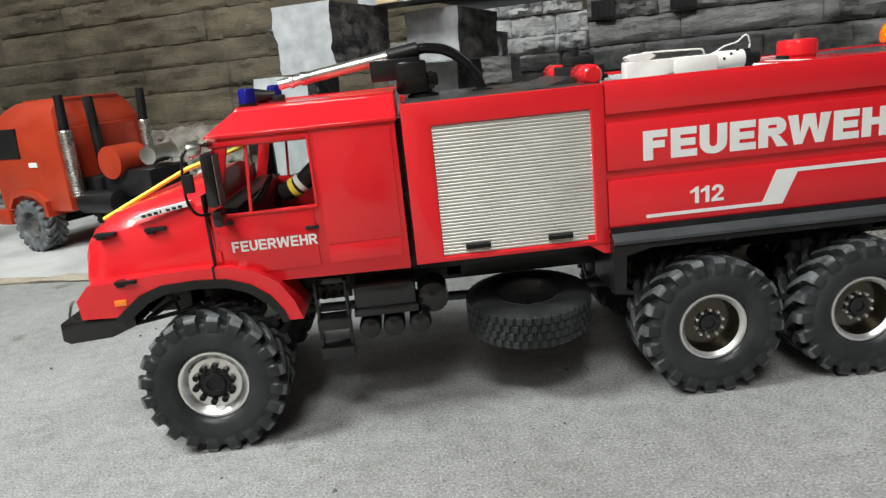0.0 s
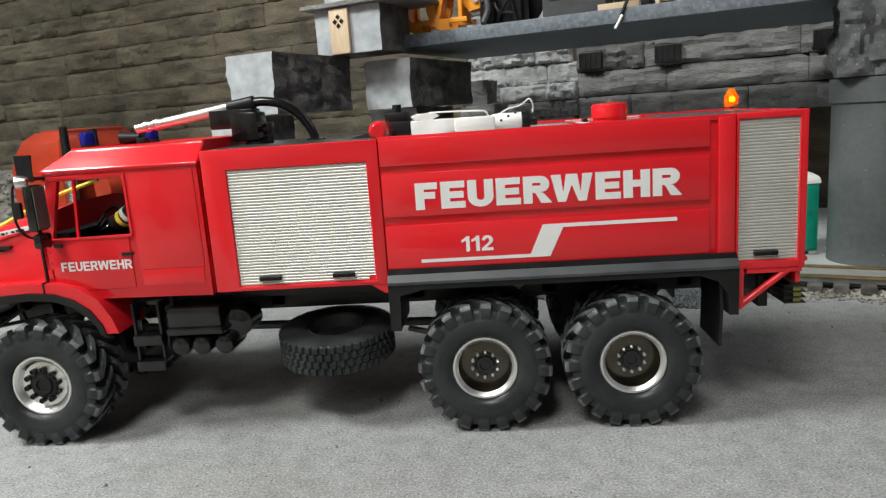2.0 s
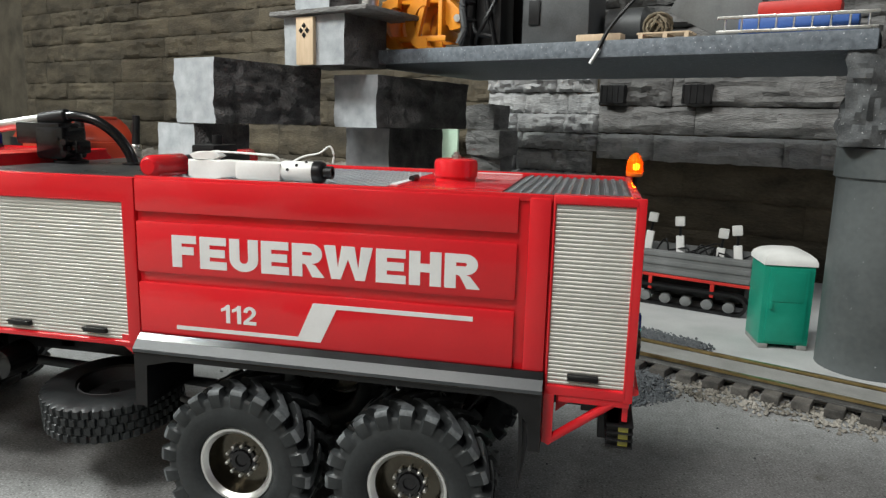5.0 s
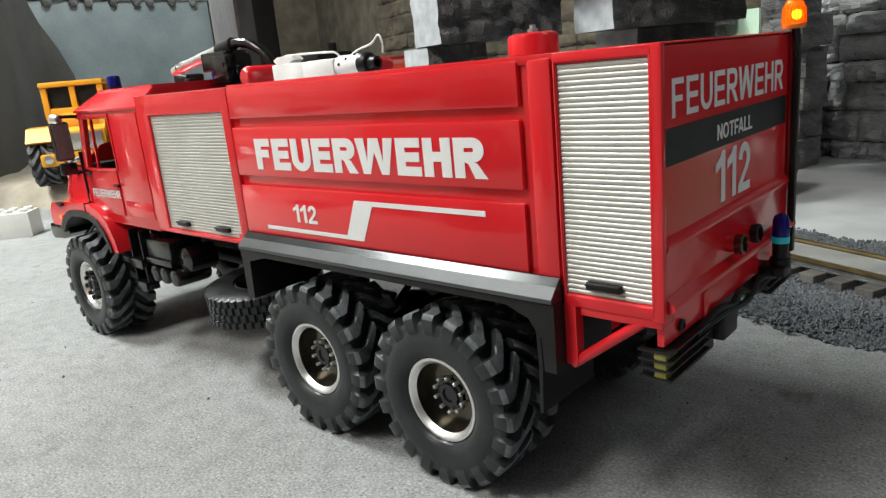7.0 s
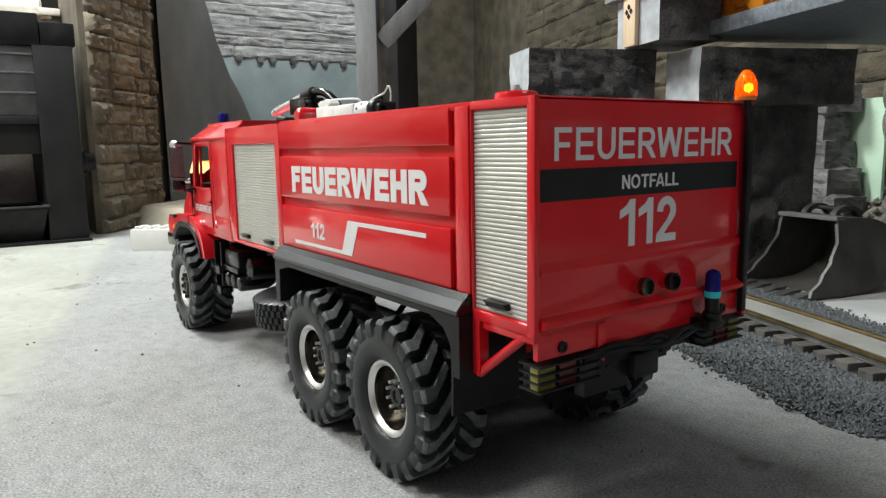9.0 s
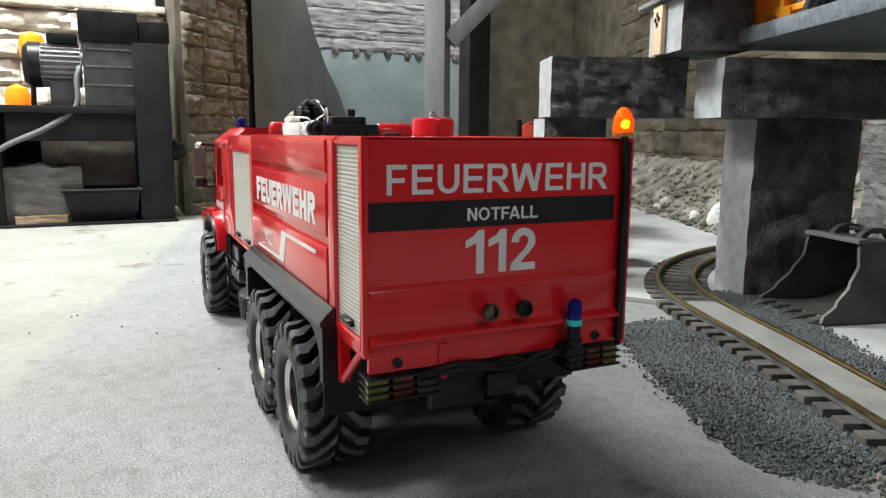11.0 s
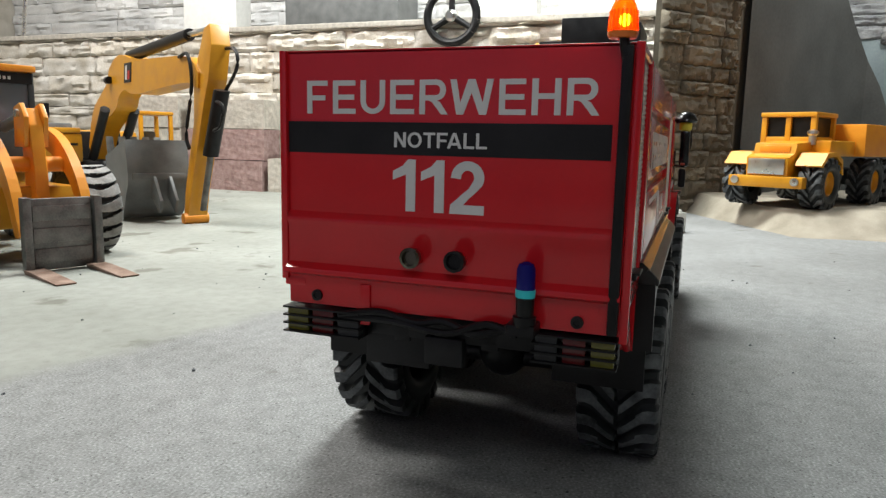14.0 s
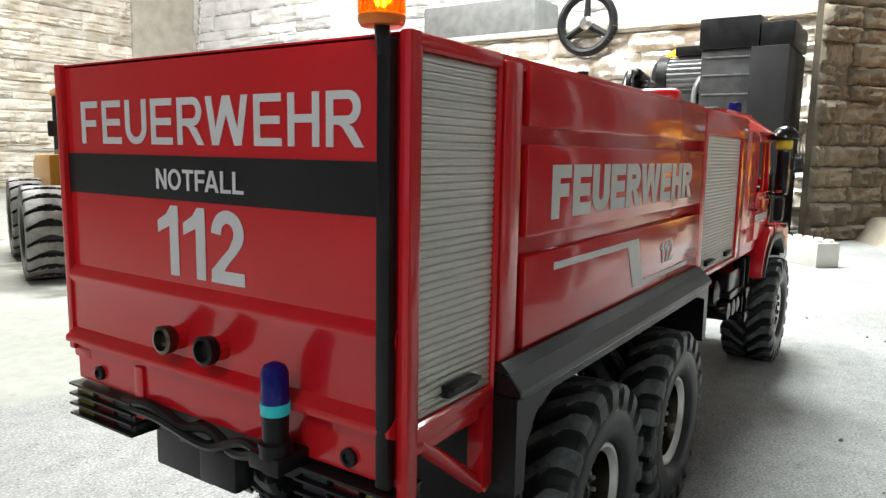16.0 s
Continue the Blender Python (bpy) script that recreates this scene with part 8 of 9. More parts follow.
for y in (-0.034, 0.034):
    part("lift_cylinder", add_rod(B(), (0.10, y, 0.110), (elbow[0] + 0.01, y, elbow[1] - 0.110), 0.011), CHASSIS, ex, "black lift cylinder")
bm = add_strip(B(), [(tp.x - 0.014, tp.z - 0.012), (tp.x - 0.030, tp.z - 0.070), (tp.x - 0.036, tp.z - 0.125), (tp.x - 0.022, tp.z - 0.190), (lo.x - 0.016, lo.z + 0.06), (lo.x - 0.012, lo.z)],
               [(tp.x + 0.010, tp.z - 0.005), (tp.x + 0.028, tp.z - 0.045), (tp.x + 0.028, tp.z - 0.110), (tp.x + 0.018, tp.z - 0.150), (lo.x + 0.012, lo.z + 0.06), (lo.x + 0.010, lo.z)], "y", -0.019, 0.019)
bmesh.ops.bevel(bm, geom=bm.edges[:], offset=0.002, segments=2, affect="EDGES", profile=0.6)
stick = part("stick", slant(bm), YELLOW, ex)
part("boom_cylinder", slant(add_rod(B(), (elbow[0] + 0.05, 0, elbow[1] + 0.014), (tp.x - 0.12, 0, tp.z - 0.012), 0.013)), CHASSIS, ex, "black hydraulic cylinder")
part("piston", slant(add_rod(B(), (tp.x - 0.12, 0, tp.z - 0.012), (tp.x - 0.005, 0, tp.z - 0.008), 0.006)), SILVER, ex, "bright piston rod")
part("bucket_cylinder", slant(add_rod(B(), (tp.x + 0.052, 0, tp.z - 0.130), (lo.x + 0.046, 0, lo.z + 0.125), 0.015)), CHASSIS, ex, "black hydraulic cylinder")
part("piston", slant(add_rod(B(), (lo.x + 0.046, 0, lo.z + 0.125), (lo.x + 0.034, 0, lo.z + 0.020), 0.006)), STEEL, ex, "bright piston rod")
bm = add_tube(B(), bent([(tp.x + 0.01, 0.01, tp.z - 0.05), (tp.x + 0.065, 0.012, tp.z - 0.055), (tp.x + 0.082, 0.012, tp.z - 0.090), (tp.x + 0.040, 0.01, tp.z - 0.135)], 6), 0.0035, 7)
part("hydraulic_hose", slant(bm), BLACK, ex, "black hydraulic hose")
bm = add_tube(B(), bent([(tp.x + 0.05, -0.01, tp.z - 0.150), (tp.x + 0.085, -0.01, tp.z - 0.160), (tp.x + 0.085, -0.01, tp.z - 0.195), (tp.x + 0.055, -0.01, tp.z - 0.205)], 6), 0.003, 7)
part("hydraulic_hose", slant(bm), BLACK, ex, "black hydraulic hose")
bm = add_tube(B(), bent([(tp.x - 0.10, -0.026, tp.z - 0.06), (tp.x - 0.05, -0.030, tp.z - 0.06), (tp.x - 0.02, -0.030, tp.z - 0.12), (tp.x - 0.025, -0.03, tp.z - 0.21), (tp.x - 0.01, -0.028, tp.z - 0.24)], 6), 0.0035, 7)
part("hydraulic_hose", slant(bm), BLACK, ex, "black hydraulic hose")
part("knuckle", add_rod(B(), (lo.x + 0.002, -0.024, lo.z + 0.002), (lo.x + 0.002, 0.024, lo.z + 0.002), 0.0105), ORANGE, ex)
# the bucket hangs curled: back plate forward, mouth up and away
back = bent([(lo.x - 0.062, 0.160, 0), (lo.x - 0.052, 0.120, 0), (lo.x - 0.050, 0.080, 0), (lo.x - 0.070, 0.048, 0), (lo.x - 0.088, 0.016, 0), (lo.x - 0.120, 0.003, 0), (lo.x - 0.160, 0.020, 0), (lo.x - 0.185, 0.075, 0), (lo.x - 0.195, 0.125, 0)], 4)
prof = [(p.x, p.y) for p in back]
mid = Vector((lo.x - 0.12, 0.09))
bk = part("bucket", add_strip(B(), prof, [(x + (mid.x - x) * 0.07, z + (mid.y - z) * 0.07) for x, z in prof], "y", -0.104, 0.006), GREY_PAINT, ex, "grey bucket curled at the arm's end")
for y in (-0.108, 0.006):
    part("cheek", add_prism(B(), prof, "y", y, y + 0.004), GREY_PAINT, bk)
part("wear_plate", add_box(B(), lo.x - 0.0505, lo.x - 0.0465, -0.100, 0.002, 0.084, 0.096, 0.001), GREY_PAINT, bk)
for y in (-0.062, -0.032):
    part("ear", add_prism(B(), [(lo.x - 0.060, 0.050), (lo.x - 0.020, 0.020), (lo.x - 0.010, 0.045), (lo.x - 0.050, 0.095)], "y", y, y + 0.006, bevel=0.001), GREY_PAINT, bk)
for k in range(5):
    y = -0.096 + k * 0.024
    part("tooth", add_prism(B(), [(lo.x - 0.190, 0.120), (lo.x - 0.205, 0.165), (lo.x - 0.198, 0.118)], "y", y - 0.007, y + 0.007), STEEL, bk)

# ---- bench corner, loose stones, small things on the pale floor ----
bench = thing("workbench", "black painted bench with open shelves and a tall side board", "bench", (-1.46, 0, 0))
part("top", add_box(B(), -0.10, 0.13, -0.365, -0.046, 0.246, 0.262, 0.002), BLACK_WOOD, bench)
part("apron", add_box(B(), -0.095, 0.118, -0.302, -0.046, 0.186, 0.2458, 0.002), BLACK_WOOD, bench)
part("side_board", add_box(B(), -0.10, 0.125, -0.365, -0.315, 0.0, 0.2458, 0.002), BLACK_WOOD, bench)
part("side_board", add_box(B(), -0.10, 0.13, -0.0455, 0.028, 0.0, 0.405, 0.003), BLACK_WOOD, bench)
part("back_board", add_box(B(), -0.098, -0.090, -0.3148, -0.255, 0.0062, 0.1858, 0.001), BLACK_WOOD, bench)
part("base", add_box(B(), -0.10, 0.14, -0.365, 0.032, 0.0, 0.006, 0.001), BLACK_WOOD, bench)
gear = thing("gear_motor", "grey motor with cooling fins bolted to a dark gearbox", "motor", (-1.46, -0.10, 0.2622))
part("gearbox", add_box(B(), -0.06, 0.125, -0.045, 0.066, 0.0, 0.1401, 0.004), DARK_METAL, gear)
for z in (0.045, 0.085, 0.122):
    part("seam", add_box(B(), 0.1245, 0.1275, -0.040, 0.062, z, z + 0.004, 0.001), STEEL, gear)
bm = B()
for k, (x0, x1, y0, y1, z0, z1) in enumerate(((-0.065, 0.13, -0.05, 0.070, 0.1402, 0.205), (-0.06, 0.128, 0.0705, 0.135, 0.143, 0.190))):
    add_box(bm, x0, x1, y0, y1, z0, z1, 0.004)
part("hood", bm, BLACK, gear, "black upper housing")
part("motor_foot", add_box(B(), 0.0, 0.08, -0.115, -0.060, 0.0, 0.055, 0.003), DARK_METAL, gear)
bm = add_lathe(B(), (0.04, -0.050, 0.092), (0, -1, 0), [(0, 0.030), (0, 0.042), (0.08, 0.042), (0.08, 0.030)], 32)
motor = part("motor", bm, MOTOR_GREY, gear, "finned aluminium motor body")
FIN = mesh_of("fin", add_box(B(), -0.0015, 0.0015, -0.128, -0.052, 0.041, 0.049), MOTOR_GREY)
for k in range(26):
    a = 2 * math.pi * k / 26
    part("fin", FIN, None, motor, local=Matrix.Translation((0.04, 0, 0.092)) @ pose(0, 0, 0, 0, math.degrees(a), 0), soft=False)
part("fan_cowl", add_lathe(B(), (0.04, -0.130, 0.092), (0, -1, 0), [(0, 0.050), (0.022, 0.050), (0.034, 0.040), (0.036, 0.001)], 28), BLACK, gear, "black fan cowl")
part("terminal_box", add_box(B(), 0.01, 0.075, -0.115, -0.055, 0.138, 0.160, 0.004), BLACK, gear)
bm = add_tube(B(), bent([(0.075, -0.050, 0.100), (0.10, -0.060, 0.060), (0.11, -0.065, 0.0), (0.128, -0.12, -0.045), (0.134, -0.20, -0.085), (0.135, -0.25, -0.12)], 8), 0.006, 8)
part("power_cable", bm, GREY_PAINT, gear, "grey power cable hanging down")
# domes with added glow stand in for irregular orange shapes by the motor
for at, r in (((-1.55, -0.255, 0.408), 0.030), ((-1.53, -0.292, 0.286), 0.028)):
    bm = add_lathe(B(), (0, 0, -r), (0.1, 0, 1), [(0, r * 0.5), (0.004, r * 0.9), (r * 1.1, r), (r * 1.8, r * 0.75), (r * 2.1, 0.001)], 20)
    solid("warning_lamp", bm, [glass("orange_dome_glow", (1.0, 0.36, 0.02), 0.2, (1.0, 0.36, 0.02), 0.35, 0.2)], "glowing orange dome in place of an irregular orange shape beside the motor", "lamp", at, 0, "warning lamps")
bm = add_rod(B(), (-1.55, -0.262, 0.262), (-1.55, -0.256, 0.378), 0.006)
solid("lamp_stand", bm, BLACK, "thin black stand behind the motor", "stand")

bin_ = thing("storage_bin", "open black plastic storage bin under the bench", "bin", (-1.395, -0.124, 0.0062))
bm = B()
lo_r = [(-0.055, -0.065), (0.045, -0.065), (0.045, 0.065), (-0.055, 0.065)]
hi_r = [(-0.065, -0.078), (0.070, -0.078), (0.070, 0.078), (-0.065, 0.078)]
add_loft(bm, [[(x * 0.94, y * 0.94, 0.066) for x, y in hi_r], [(x * 0.92, y * 0.92, 0.004) for x, y in lo_r], [(x, y, 0.0) for x, y in lo_r], [(x, y, 0.066) for x, y in hi_r], [(x * 1.05, y * 1.05, 0.068) for x, y in hi_r], [(x * 1.05, y * 1.05, 0.071) for x, y in hi_r], [(x * 0.94, y * 0.94, 0.071) for x, y in hi_r]], caps=False)
part("tub", bm, BLACK, bin_)
part("rim", add_strip(B(), [(x * 1.06, y * 1.06) for x, y in hi_r + hi_r[:1]], [(x * 0.95, y * 0.95) for x, y in hi_r + hi_r[:1]], "z", 0.0712, 0.0745), DARK_METAL, bin_, "grey worn rim")
bm = rough_block(0.12, 0.16, 0.122, 7, 0.006, 9.0, ())
solid("boulder", bm, [GREY_STONE, GREY_STONE], "grey broken boulder under the bench", "stone", (-1.47, -0.335, 0.0062), 6, soft=True)
bm = rough_block(0.014, 0.30, 0.185, 8, 0.002, 19.0, ())
solid("stone_plate", bm, [CREAM_STONE, CREAM_STONE], "yellowish-brown stone plate standing behind the bench", "stone", (-1.59, -0.335, 0.0062), 0, soft=False)
bm = rough_block(0.02, 0.10, 0.016, 3, 0.002, 29.0, ())
solid("stone_chip", bm, [WOOD, WOOD], "flat tan stone chip on the bench base", "stone", (-1.355, -0.30, 0.0062), 8, soft=False)
bm = add_lathe(B(), (0, 0, 0), (1, 0, 0.1), [(0, 0.002), (0.001, 0.026), (0.012, 0.027), (0.014, 0.020), (0.030, 0.018), (0.032, 0.002)], 20)
solid("cable_reel", bm, BLACK, "small black reel on the bench side", "reel", (-1.400, 0.0305, 0.165), 90)

brick = thing("toy_brick", "pale grey plastic building brick with eight studs", "toy brick", (-1.083, 0.116, 0.0), 50)
part("body", add_box(B(), -0.046, 0.046, -0.023, 0.023, 0.0, 0.040, 0.0008), LEGO, brick)
for i in range(4):
    for j in range(2):
        part("stud", add_lathe(B(), (-0.0345 + i * 0.023, -0.0115 + j * 0.023, 0.040), (0, 0, 1), [(0, 0.0072), (0.0044, 0.0072), (0.0050, 0.0064), (0.0050, 0.0001)], 16), LEGO, brick)

tx = thing("radio_transmitter", "black handheld radio transmitter lying on wire feet", "transmitter", (-1.0, -0.566, 0.0), 94)
bm = add_prism(B(), [(-0.095, 0.030), (-0.085, 0.016), (-0.040, 0.012), (0.040, 0.012), (0.085, 0.016), (0.095, 0.030), (0.088, 0.052), (0.030, 0.060), (-0.030, 0.060), (-0.088, 0.052)], "y", -0.055, 0.060, bevel=0.006)
part("body", bm, BLACK, tx)
for x in (-0.050, 0.050):
    st = part("stick_ring", add_lathe(B(), (x, 0, 0.056), (0, 0, 1), [(0, 0.020), (0.006, 0.020), (0.008, 0.014), (0.004, 0.004)], 20), STEEL, tx)
    part("stick", add_rod(B(), (x, 0, 0.058), (x + 0.003, 0.002, 0.082), 0.003, seg=8), SILVER, st)
part("screen", add_box(B(), -0.022, 0.022, -0.040, -0.012, 0.060, 0.0612), GREY_PAINT, tx)
part("antenna", add_rod(B(), (0.062, -0.030, 0.055), (0.070, -0.034, 0.120), 0.0048, 0.0040, seg=10), BLACK, tx, "stubby black antenna")
bm = add_tube(B(), bent([(-0.070, 0.055, 0.030), (-0.072, 0.075, 0.010), (-0.068, 0.085, 0.003), (0.0, 0.088, 0.003), (0.068, 0.085, 0.003), (0.072, 0.075, 0.010), (0.070, 0.055, 0.030)], 5), 0.0025, 7)
second = add_tube(B(), bent([(-0.070, -0.05, 0.030), (-0.072, -0.066, 0.006), (-0.05, -0.07, 0.003), (0.05, -0.07, 0.003), (0.072, -0.066, 0.006), (0.070, -0.05, 0.030)], 5), 0.0025, 7)
part("wire_foot", bm, SILVER, tx, "bent bright wire foot")
part("wire_foot", second, SILVER, tx, "bent bright wire foot")
for x in (-0.08, -0.062, -0.03, 0.03, 0.062, 0.08):
    part("switch", add_rod(B(), (x, 0.045, 0.050), (x + 0.004, 0.050, 0.070), 0.0028, seg=8), SILVER, tx, "small bright switch")
for x in (-0.09, 0.09):
    part("grip", add_box(B(), x - 0.012, x + 0.012, -0.04, 0.045, 0.018, 0.046, 0.008), BLACK, tx, "rubber side grip")
part("handle", add_tube(B(), bent([(-0.03, 0.05, 0.056), (-0.028, 0.062, 0.075), (0.028, 0.062, 0.075), (0.03, 0.05, 0.056)], 5), 0.004, 8), STEEL, tx, "bent carrying bar")

# stacked kerb stones by the pale wall
for x, y, z, size, mats, label in (
        (-1.60, -0.83, 0.0, (0.10, 0.235, 0.098), BEIGE_STONE, "pale split granite kerb stone at the wall foot"),
        (-1.60, -0.825, 0.1035, (0.10, 0.245, 0.098), BEIGE_STONE, "pale sawn granite kerb stone in the stack"),
        (-1.60, -0.815, 0.2060, (0.09, 0.275, 0.082), PINK_STONE, "reddish granite kerb stone on top of the stack"),
        (-1.60, -1.095, 0.0, (0.10, 0.255, 0.105), BEIGE_STONE, "pale granite kerb stone at the wall foot"),
        (-1.61, -1.06, 0.1055, (0.09, 0.205, 0.080), SAND, "yellow-brown sandstone block in the stack"),
        (-1.60, -1.40, 0.0, (0.10, 0.29, 0.096), PINK_STONE, "pinkish granite kerb stone at the wall foot"),
        (-1.60, -1.40, 0.0985, (0.10, 0.29, 0.096), PINK_STONE, "pinkish granite kerb stone in the stack"),
        (-1.60, -1.40, 0.197, (0.10, 0.29, 0.090), BEIGE_STONE, "pale granite kerb stone on top of the stack"),
        (-1.60, -1.72, 0.0, (0.10, 0.29, 0.096), PINK_STONE, "pinkish granite kerb stone at the wall foot"),
        (-1.60, -1.72, 0.0985, (0.10, 0.29, 0.096), BEIGE_STONE, "pale granite kerb stone in the stack"),
        (-1.60, -1.72, 0.197, (0.10, 0.29, 0.100), BEIGE_STONE, "pale granite kerb stone on top of the stack")):
    bm = rough_block(*size, 9, 0.0008, x + y * 3 + z * 7, ())
    solid("kerb_stone", bm, [mats, mats], label, "stone", (x, y, z), random.uniform(-1.5, 1.5), "stacked kerb stones", soft=False)
rnd = random.Random(8)
for k in range(16):
    s = rnd.uniform(0.016, 0.032)
    bm = B()
    bmesh.ops.create_icosphere(bm, subdivisions=2, radius=s)
    rough_up(bm, s * 0.35, 40, k)
    solid("white_pebble", bm, WHITE_VINYL, "white rounded pebble in a loose heap", "pebble", (-1.47 + rnd.uniform(-.05, .05), -0.47 + rnd.uniform(-.07, .06), s * 0.75), 0, "white pebbles")
for x, y, r in ((-1.46, -0.43, 0.036), (-1.50, -0.40, 0.030)):
    bm = add_lathe(B(), (0, 0, 0), (0.7, 0.3, 0.6), [(0, r), (0.002, r), (0.002, r * 0.86), (-r * 0.7, r * 0.8), (-r * 0.72, r), (0, r)], 20, caps=False)
    solid("metal_tin", bm, SILVER, "shiny open metal tin among the pebbles", "tin", (x, y, 0.062), 0)
bm = add_box(B(), -0.02, 0.02, -0.03, 0.03, 0.0, 0.018, 0.002)
solid("brass_block", bm, BRASS, "small brass-coloured block on the floor", "block", (-1.41, -0.425, 0.0), 20)

# valve wheel on the wall
vw = thing("hand_wheel", "black three-spoked hand wheel mounted on the stone wall", "hand wheel", (-1.662, -0.546, 0.543))
bm = B()
R = 0.078
ring = [(0, R * math.cos(a), R * math.sin(a)) for a in (2 * math.pi * k / 40 for k in range(41))]
for a, b in zip(ring, ring[1:]):
    add_rod(bm, a, b, 0.0125, seg=10, caps=False)
part("rim", bm, BLACK, vw)
for k in range(3):
    a = math.radians(90 + 120 * k)
    part("spoke", add_rod(B(), (0, 0, 0), (0, R * math.cos(a), R * math.sin(a)), 0.011, 0.008, seg=8), BLACK, vw)
part("hub", add_lathe(B(), (-0.02, 0, 0), (1, 0, 0), [(0, 0.020), (0.030, 0.018), (0.036, 0.010), (0.036, 0.001)], 20), SILVER, vw, "silver hub")

# on the ledge
for y, s in ((-1.52, (0.10, 0.22, 0.16)), (-0.42, (0.10, 0.20, 0.09))):
    bm = add_box(B(), -s[0] / 2, s[0] / 2, -s[1] / 2, s[1] / 2, 0, s[2], 0.006)
    solid("white_box", bm, WHITE_PLASTIC, "plain white box standing on the ledge", "box", (-1.83, y, 0.5402), 4)
bm = add_box(B(), -0.09, 0.09, -0.22, 0.22, 0, 0.14, 0.008)
solid("brown_crate", bm, GREY_PAINT, "dark brown-grey crate on the ledge", "crate", (-1.93, -1.02, 0.5402), 0)
bm = add_rod(B(), (0, 0, 0), (0, 0.10, 0.62), 0.008)
solid("metal_pole", bm, ALU, "bright metal pole leaning on the ledge", "pole", (-1.72, -2.36, 0.5402))

# ---- stone cladding: pieces of the walls ----
def stone_meshes(name, mat, n=8, cuts=3, amount=0.10):
    """Split-faced stones in a unit box (x along, y depth towards -y, z up), shared by many pieces."""
    out = []
    for k in range(n):
        cols, rows = 14, 7
        verts, faces = [], []
        for j in range(rows):
            for i in range(cols):
                u, w = i / (cols - 1), j / (rows - 1)
                edge = min(u, 1 - u) < 0.01 or min(w, 1 - w) < 0.01
                rough = 0.40 * noise.noise(Vector((u * 5 + k * 7, w * 2, k))) + 0.26 * noise.noise(Vector((u * 11 + k * 3, w * 4, k + 9))) + 0.25 * (noise.noise(Vector((u * 2.2 + k * 5, w * 3.4, k + 4))) > 0.05)
                d = -0.62 - rough if not edge else -0.36 - rough * 0.6
                verts.append((u + noise.noise(Vector((w * 6, k, u))) * amount * 0.12, d, w + noise.noise(Vector((u * 9, k, w * 2))) * amount * 0.7))
        for j in range(rows - 1):
            for i in range(cols - 1):
                a = j * cols + i
                faces.append((a, a + 1, a + cols + 1, a + cols))
        rim = [i for i in range(cols)] + [j * cols + cols - 1 for j in range(1, rows)] + [(rows - 1) * cols + i for i in range(cols - 2, -1, -1)] + [j * cols for j in range(rows - 2, 0, -1)]
        base = len(verts)
        verts += [(verts[i][0], 0.2, verts[i][2]) for i in rim]
        for i in range(len(rim)):
            j = (i + 1) % len(rim)
            faces.append((rim[j], rim[i], base + i, base + j))
        me = bpy.data.meshes.new(name)
        me.from_pydata(verts, [], faces)
        me.materials.append(mat)
        smooth(me, 50)
        out.append(me)
    return out


def clad(wall, origin, turn, length, z0, z1, row, run, depth, mat, seed, limit=300, near=None, skip=None):
    """Courses of split stones on a wall. The stones within near (a stretch along the wall) are pieces; the rest one joined mesh."""
    rnd = random.Random(seed)
    kinds = stone_meshes("stone", mat)
    m0 = pose(*origin, 0, 0, turn)
    inv = PLACE[wall].inverted()
    verts, faces = [], []
    z, count = z0, 0
    while z < z1 - 0.004:
        h = min(rnd.uniform(*row), z1 - z)
        x = -rnd.uniform(0, run[0])
        while x < length:
            w = rnd.uniform(*run)
            lo, hi = max(x, 0), min(x + w, length)
            x += w
            if hi - lo < 0.012 or (skip and skip((lo + hi) / 2, z + h / 2)):
                continue
            me = rnd.choice(kinds)
            d = depth * rnd.uniform(0.55, 1.35)
            m = m0 @ Matrix.Translation((lo + 0.0005, 0, z + 0.0005)) @ Matrix.Diagonal((hi - lo - 0.0012, d, h - 0.0012, 1))
            if count < limit and (near is None or near[0] <= (lo + hi) / 2 <= near[1]):
                ob = new("stone", me)
                ob.parent = wall
                ob.matrix_basis = inv @ m
                count += 1
            else:
                n = len(verts)
                verts += [tuple(m @ v.co) for v in me.vertices]
                faces += [tuple(n + i for i in p.vertices) for p in me.polygons]
        z += h
    if verts:
        me = bpy.data.meshes.new("stone_courses")
        me.from_pydata(verts, [], faces)
        me.materials.append(mat)
        smooth(me, 50)
        ob = new("stone_courses", me)
        ob.parent = wall
        ob.matrix_parent_inverse = inv
        tagged(ob, kind="stuff")


WALLS = {o.name: o for o in scene.objects}
clad(WALLS["wall_light"], (-1.70, -2.8, 0), 90, 2.85, 0.0, 0.522, (0.032, 0.075), (0.14, 0.36), 0.030, CREAM_STONE, 11, 300, (0.9, 2.9))
clad(WALLS["wall_south"], (1.6, -2.802, 0), 180, 3.3, 0.0, 0.95, (0.03, 0.05), (0.12, 0.30), 0.020, CREAM_STONE, 32, 300, (1.3, 3.3))
clad(WALLS["wall_upper"], (-2.052, -2.8, 0.54), 90, 2.85, 0.0, 0.8, (0.04, 0.08), (0.18, 0.40), 0.022, SLATE_STONE, 12, 300, (0.5, 2.9))
clad(WALLS["wall_back"], E(-2.30, 0.94, 0), TURN, 1.80, 0.10, 0.85, (0.045, 0.075), (0.13, 0.28), 0.012, BROWN_STONE, 13, 300, (0.2, 1.8))
clad(WALLS["wall_back"], E(-0.50, 0.94, 0), TURN, 0.23, 0.0, 0.50, (0.030, 0.050), (0.07, 0.13), 0.022, PALE_GREY_STONE, 14)
clad(WALLS["wall_back"], E(-0.27, 0.94, 0), TURN, 1.3, 0.0, 0.183, (0.05, 0.07), (0.2, 0.3), 0.006, BROWN_STONE, 15)
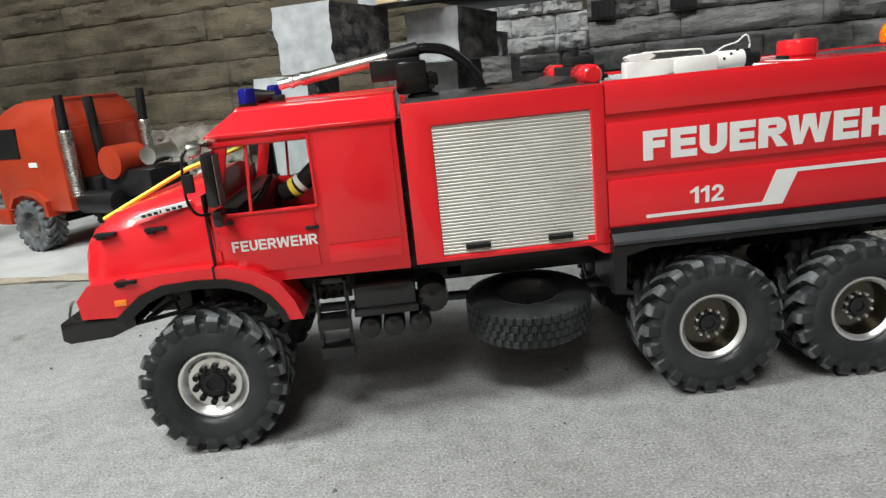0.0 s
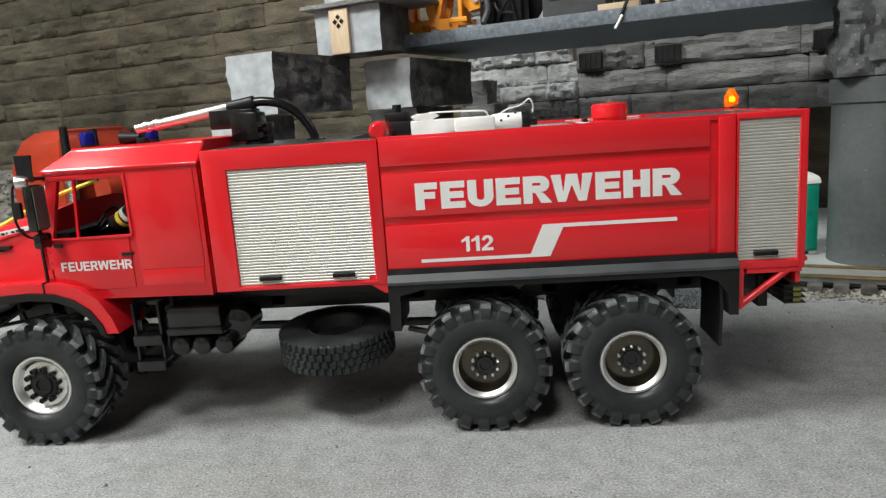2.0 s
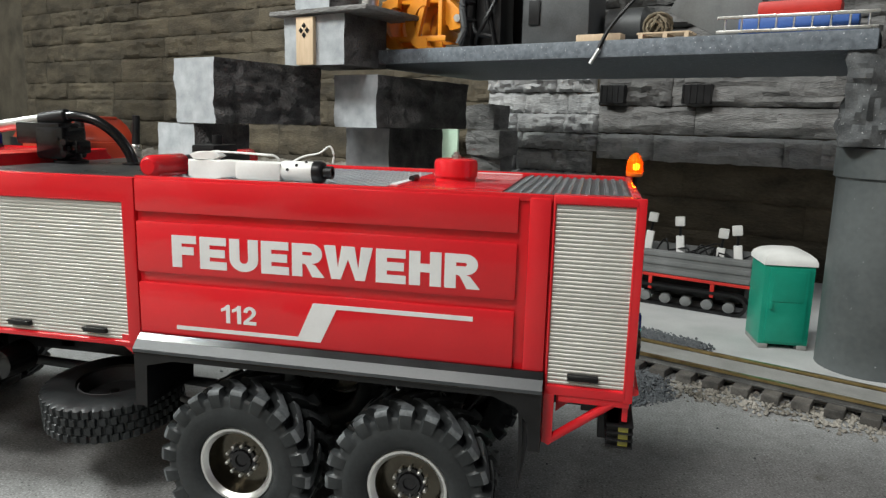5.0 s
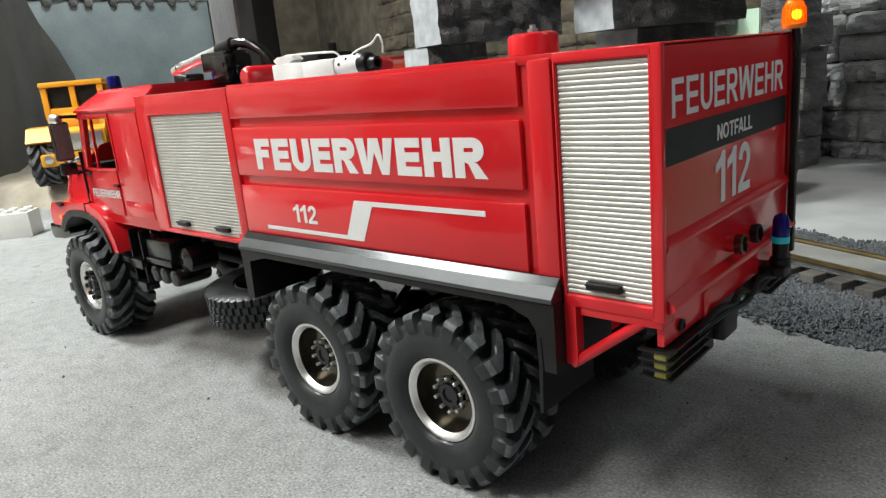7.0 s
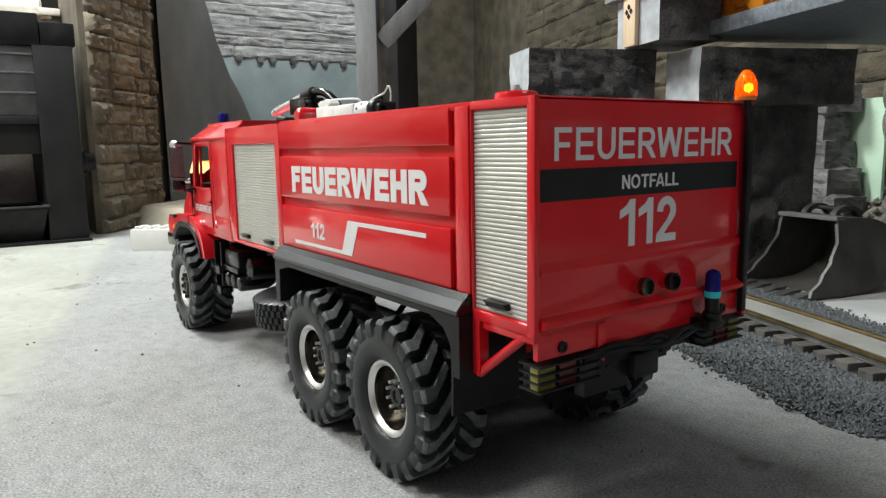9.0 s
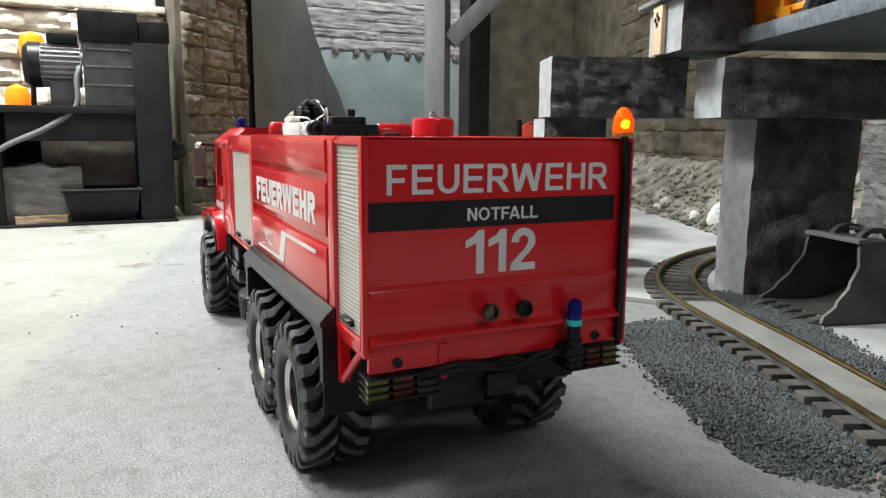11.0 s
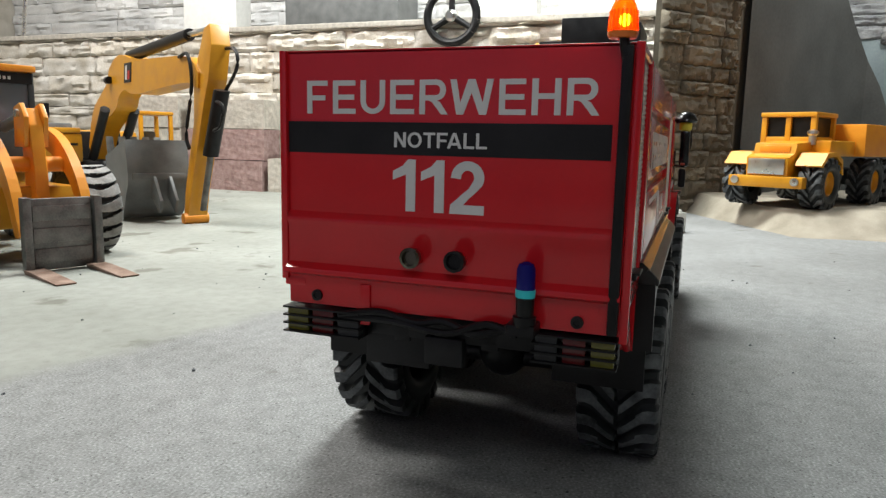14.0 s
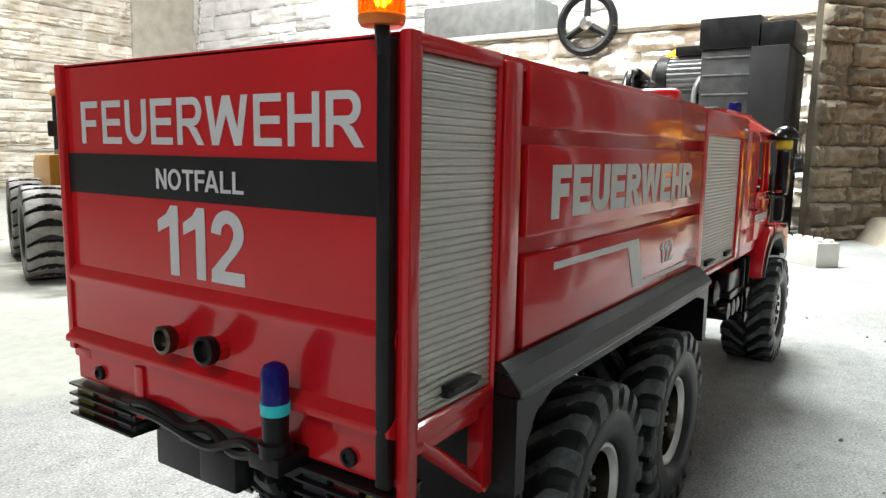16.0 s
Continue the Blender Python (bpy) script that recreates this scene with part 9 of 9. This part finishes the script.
clad(WALLS["wall_back"], E(-0.27, 0.94, 0), TURN, 1.3, 0.183, 0.229, (0.045, 0.046), (0.12, 0.22), 0.034, PALE_GREY_STONE, 16)
HOLES = [(0.010, 0.053), (0.151, 0.197), (0.409, 0.448)]
clad(WALLS["wall_back"], E(-0.27, 0.94, 0), TURN, 1.3, 0.229, 0.62, (0.034, 0.060), (0.13, 0.28), 0.028, GREY_STONE, 17, skip=lambda u, z: False)
for lo, hi in HOLES:
    bm = add_box(B(), lo, hi, -0.034, 0.0, 0.280, 0.312, 0.001)
    for k in range(4):
        add_box(bm, lo + 0.002 + k * (hi - lo - 0.004) / 4, lo + 0.0035 + k * (hi - lo - 0.004) / 4, -0.0355, -0.034, 0.282, 0.310)
    part("putlog_hole", bm, BLACK, WALLS["wall_back"], "black square hole in the wall", Matrix.Translation(PLACE[WALLS["wall_back"]].inverted() @ Vector(E(-0.27, 0.94, 0))), soft=False)
clad(WALLS["wall_corner"], (-1.440, 0.070, 0.0), 140.7, 0.290, 0.0, 1.25, (0.030, 0.052), (0.07, 0.16), 0.018, TAN_STONE, 18)
clad(WALLS["plate_wall"], (-2.40, 0.60, 0.545), 90, 0.75, 0.0, 0.6, (0.028, 0.05), (0.18, 0.36), 0.014, PALE_GREY_STONE, 19)
for k in range(9):
    part("bump", add_lathe(B(), (0, 0, 0), (1, 0, 0), [(0, 0.016), (0.012, 0.014), (0.016, 0.008), (0.016, 0.0005)], 14), GREY_STONE, WALLS["plate_wall"], local=pose(-2.4005, 0.66 + k * 0.075 + 0.012 * (k % 3), 0.538))

# bank of rubble at the foot of the brown wall
bm = B()
rows = []
bank = [(0.72, -0.01), (0.735, 0.002), (0.75, 0.010), (0.77, 0.022), (0.79, 0.034), (0.81, 0.046), (0.83, 0.060), (0.85, 0.075), (0.87, 0.092), (0.89, 0.11), (0.91, 0.13), (0.945, 0.15)]
for i in range(150):
    a = -2.2 + 1.75 * i / 149
    row = []
    for b, z in bank:
        lump = 0.020 * noise.noise(Vector((a * 9, b * 9, 3))) + 0.013 * noise.noise(Vector((a * 26, b * 26, z * 20))) + 0.007 * noise.noise(Vector((a * 70, b * 70, 8)))
        row.append(E(a, b + 0.6 * lump, z + lump * min(1.0, max(0.0, z) / 0.03)))
    rows.append(row)
add_loft(bm, rows, closed=False, caps=False)
solid("rubble_bank", bm, RUBBLE, "bank of pale grey rubble at the foot of the wall", "rubble", kind="structure", soft=False)
rnd = random.Random(21)
verts, faces = [], []
for k in range(1500):
    a, s = rnd.uniform(-2.2, -0.47), rnd.random() ** 1.5
    r = rnd.uniform(0.002, 0.007) if rnd.random() < 0.85 else rnd.uniform(0.007, 0.017)
    x, y, z = E(a, 0.73 + 0.18 * s, 0.004 + 0.12 * s ** 1.25 + r * 0.35)
    n = len(verts)
    verts += [(x + r * rnd.uniform(.6, 1.3) * dx, y + r * rnd.uniform(.6, 1.3) * dy, z + r * rnd.uniform(.5, 1.1) * dz) for dx, dy, dz in ((1, 0.2, 0), (-0.2, 1, 0.2), (-1, 0, 0), (0.1, -1, 0.1), (0.2, 0.1, 1), (0, 0, -1))]
    faces += [(n + i, n + (i + 1) % 4, n + 4) for i in range(4)] + [(n + (i + 1) % 4, n + i, n + 5) for i in range(4)]
me = bpy.data.meshes.new("loose_rubble")
me.from_pydata(verts, [], faces)
me.materials.append(RUBBLE)
tagged(new("loose_rubble", me), "loose grey stones on the rubble bank", "rubble", kind="stuff")
pale = random.Random(27)
for k in range(11):
    r = pale.uniform(0.010, 0.026)
    bm = B()
    bmesh.ops.create_icosphere(bm, subdivisions=2, radius=r)
    rough_up(bm, r * 0.45, 45, k + 0.5)
    a, q = pale.uniform(-1.75, -0.75), pale.random()
    solid("limestone_lump", bm, WHITE_ROCK, "white broken limestone lump on the rubble bank", "stone", E(a, 0.735 + 0.06 * q, 0.012 + 0.03 * q), 0, "limestone lumps", soft=False)
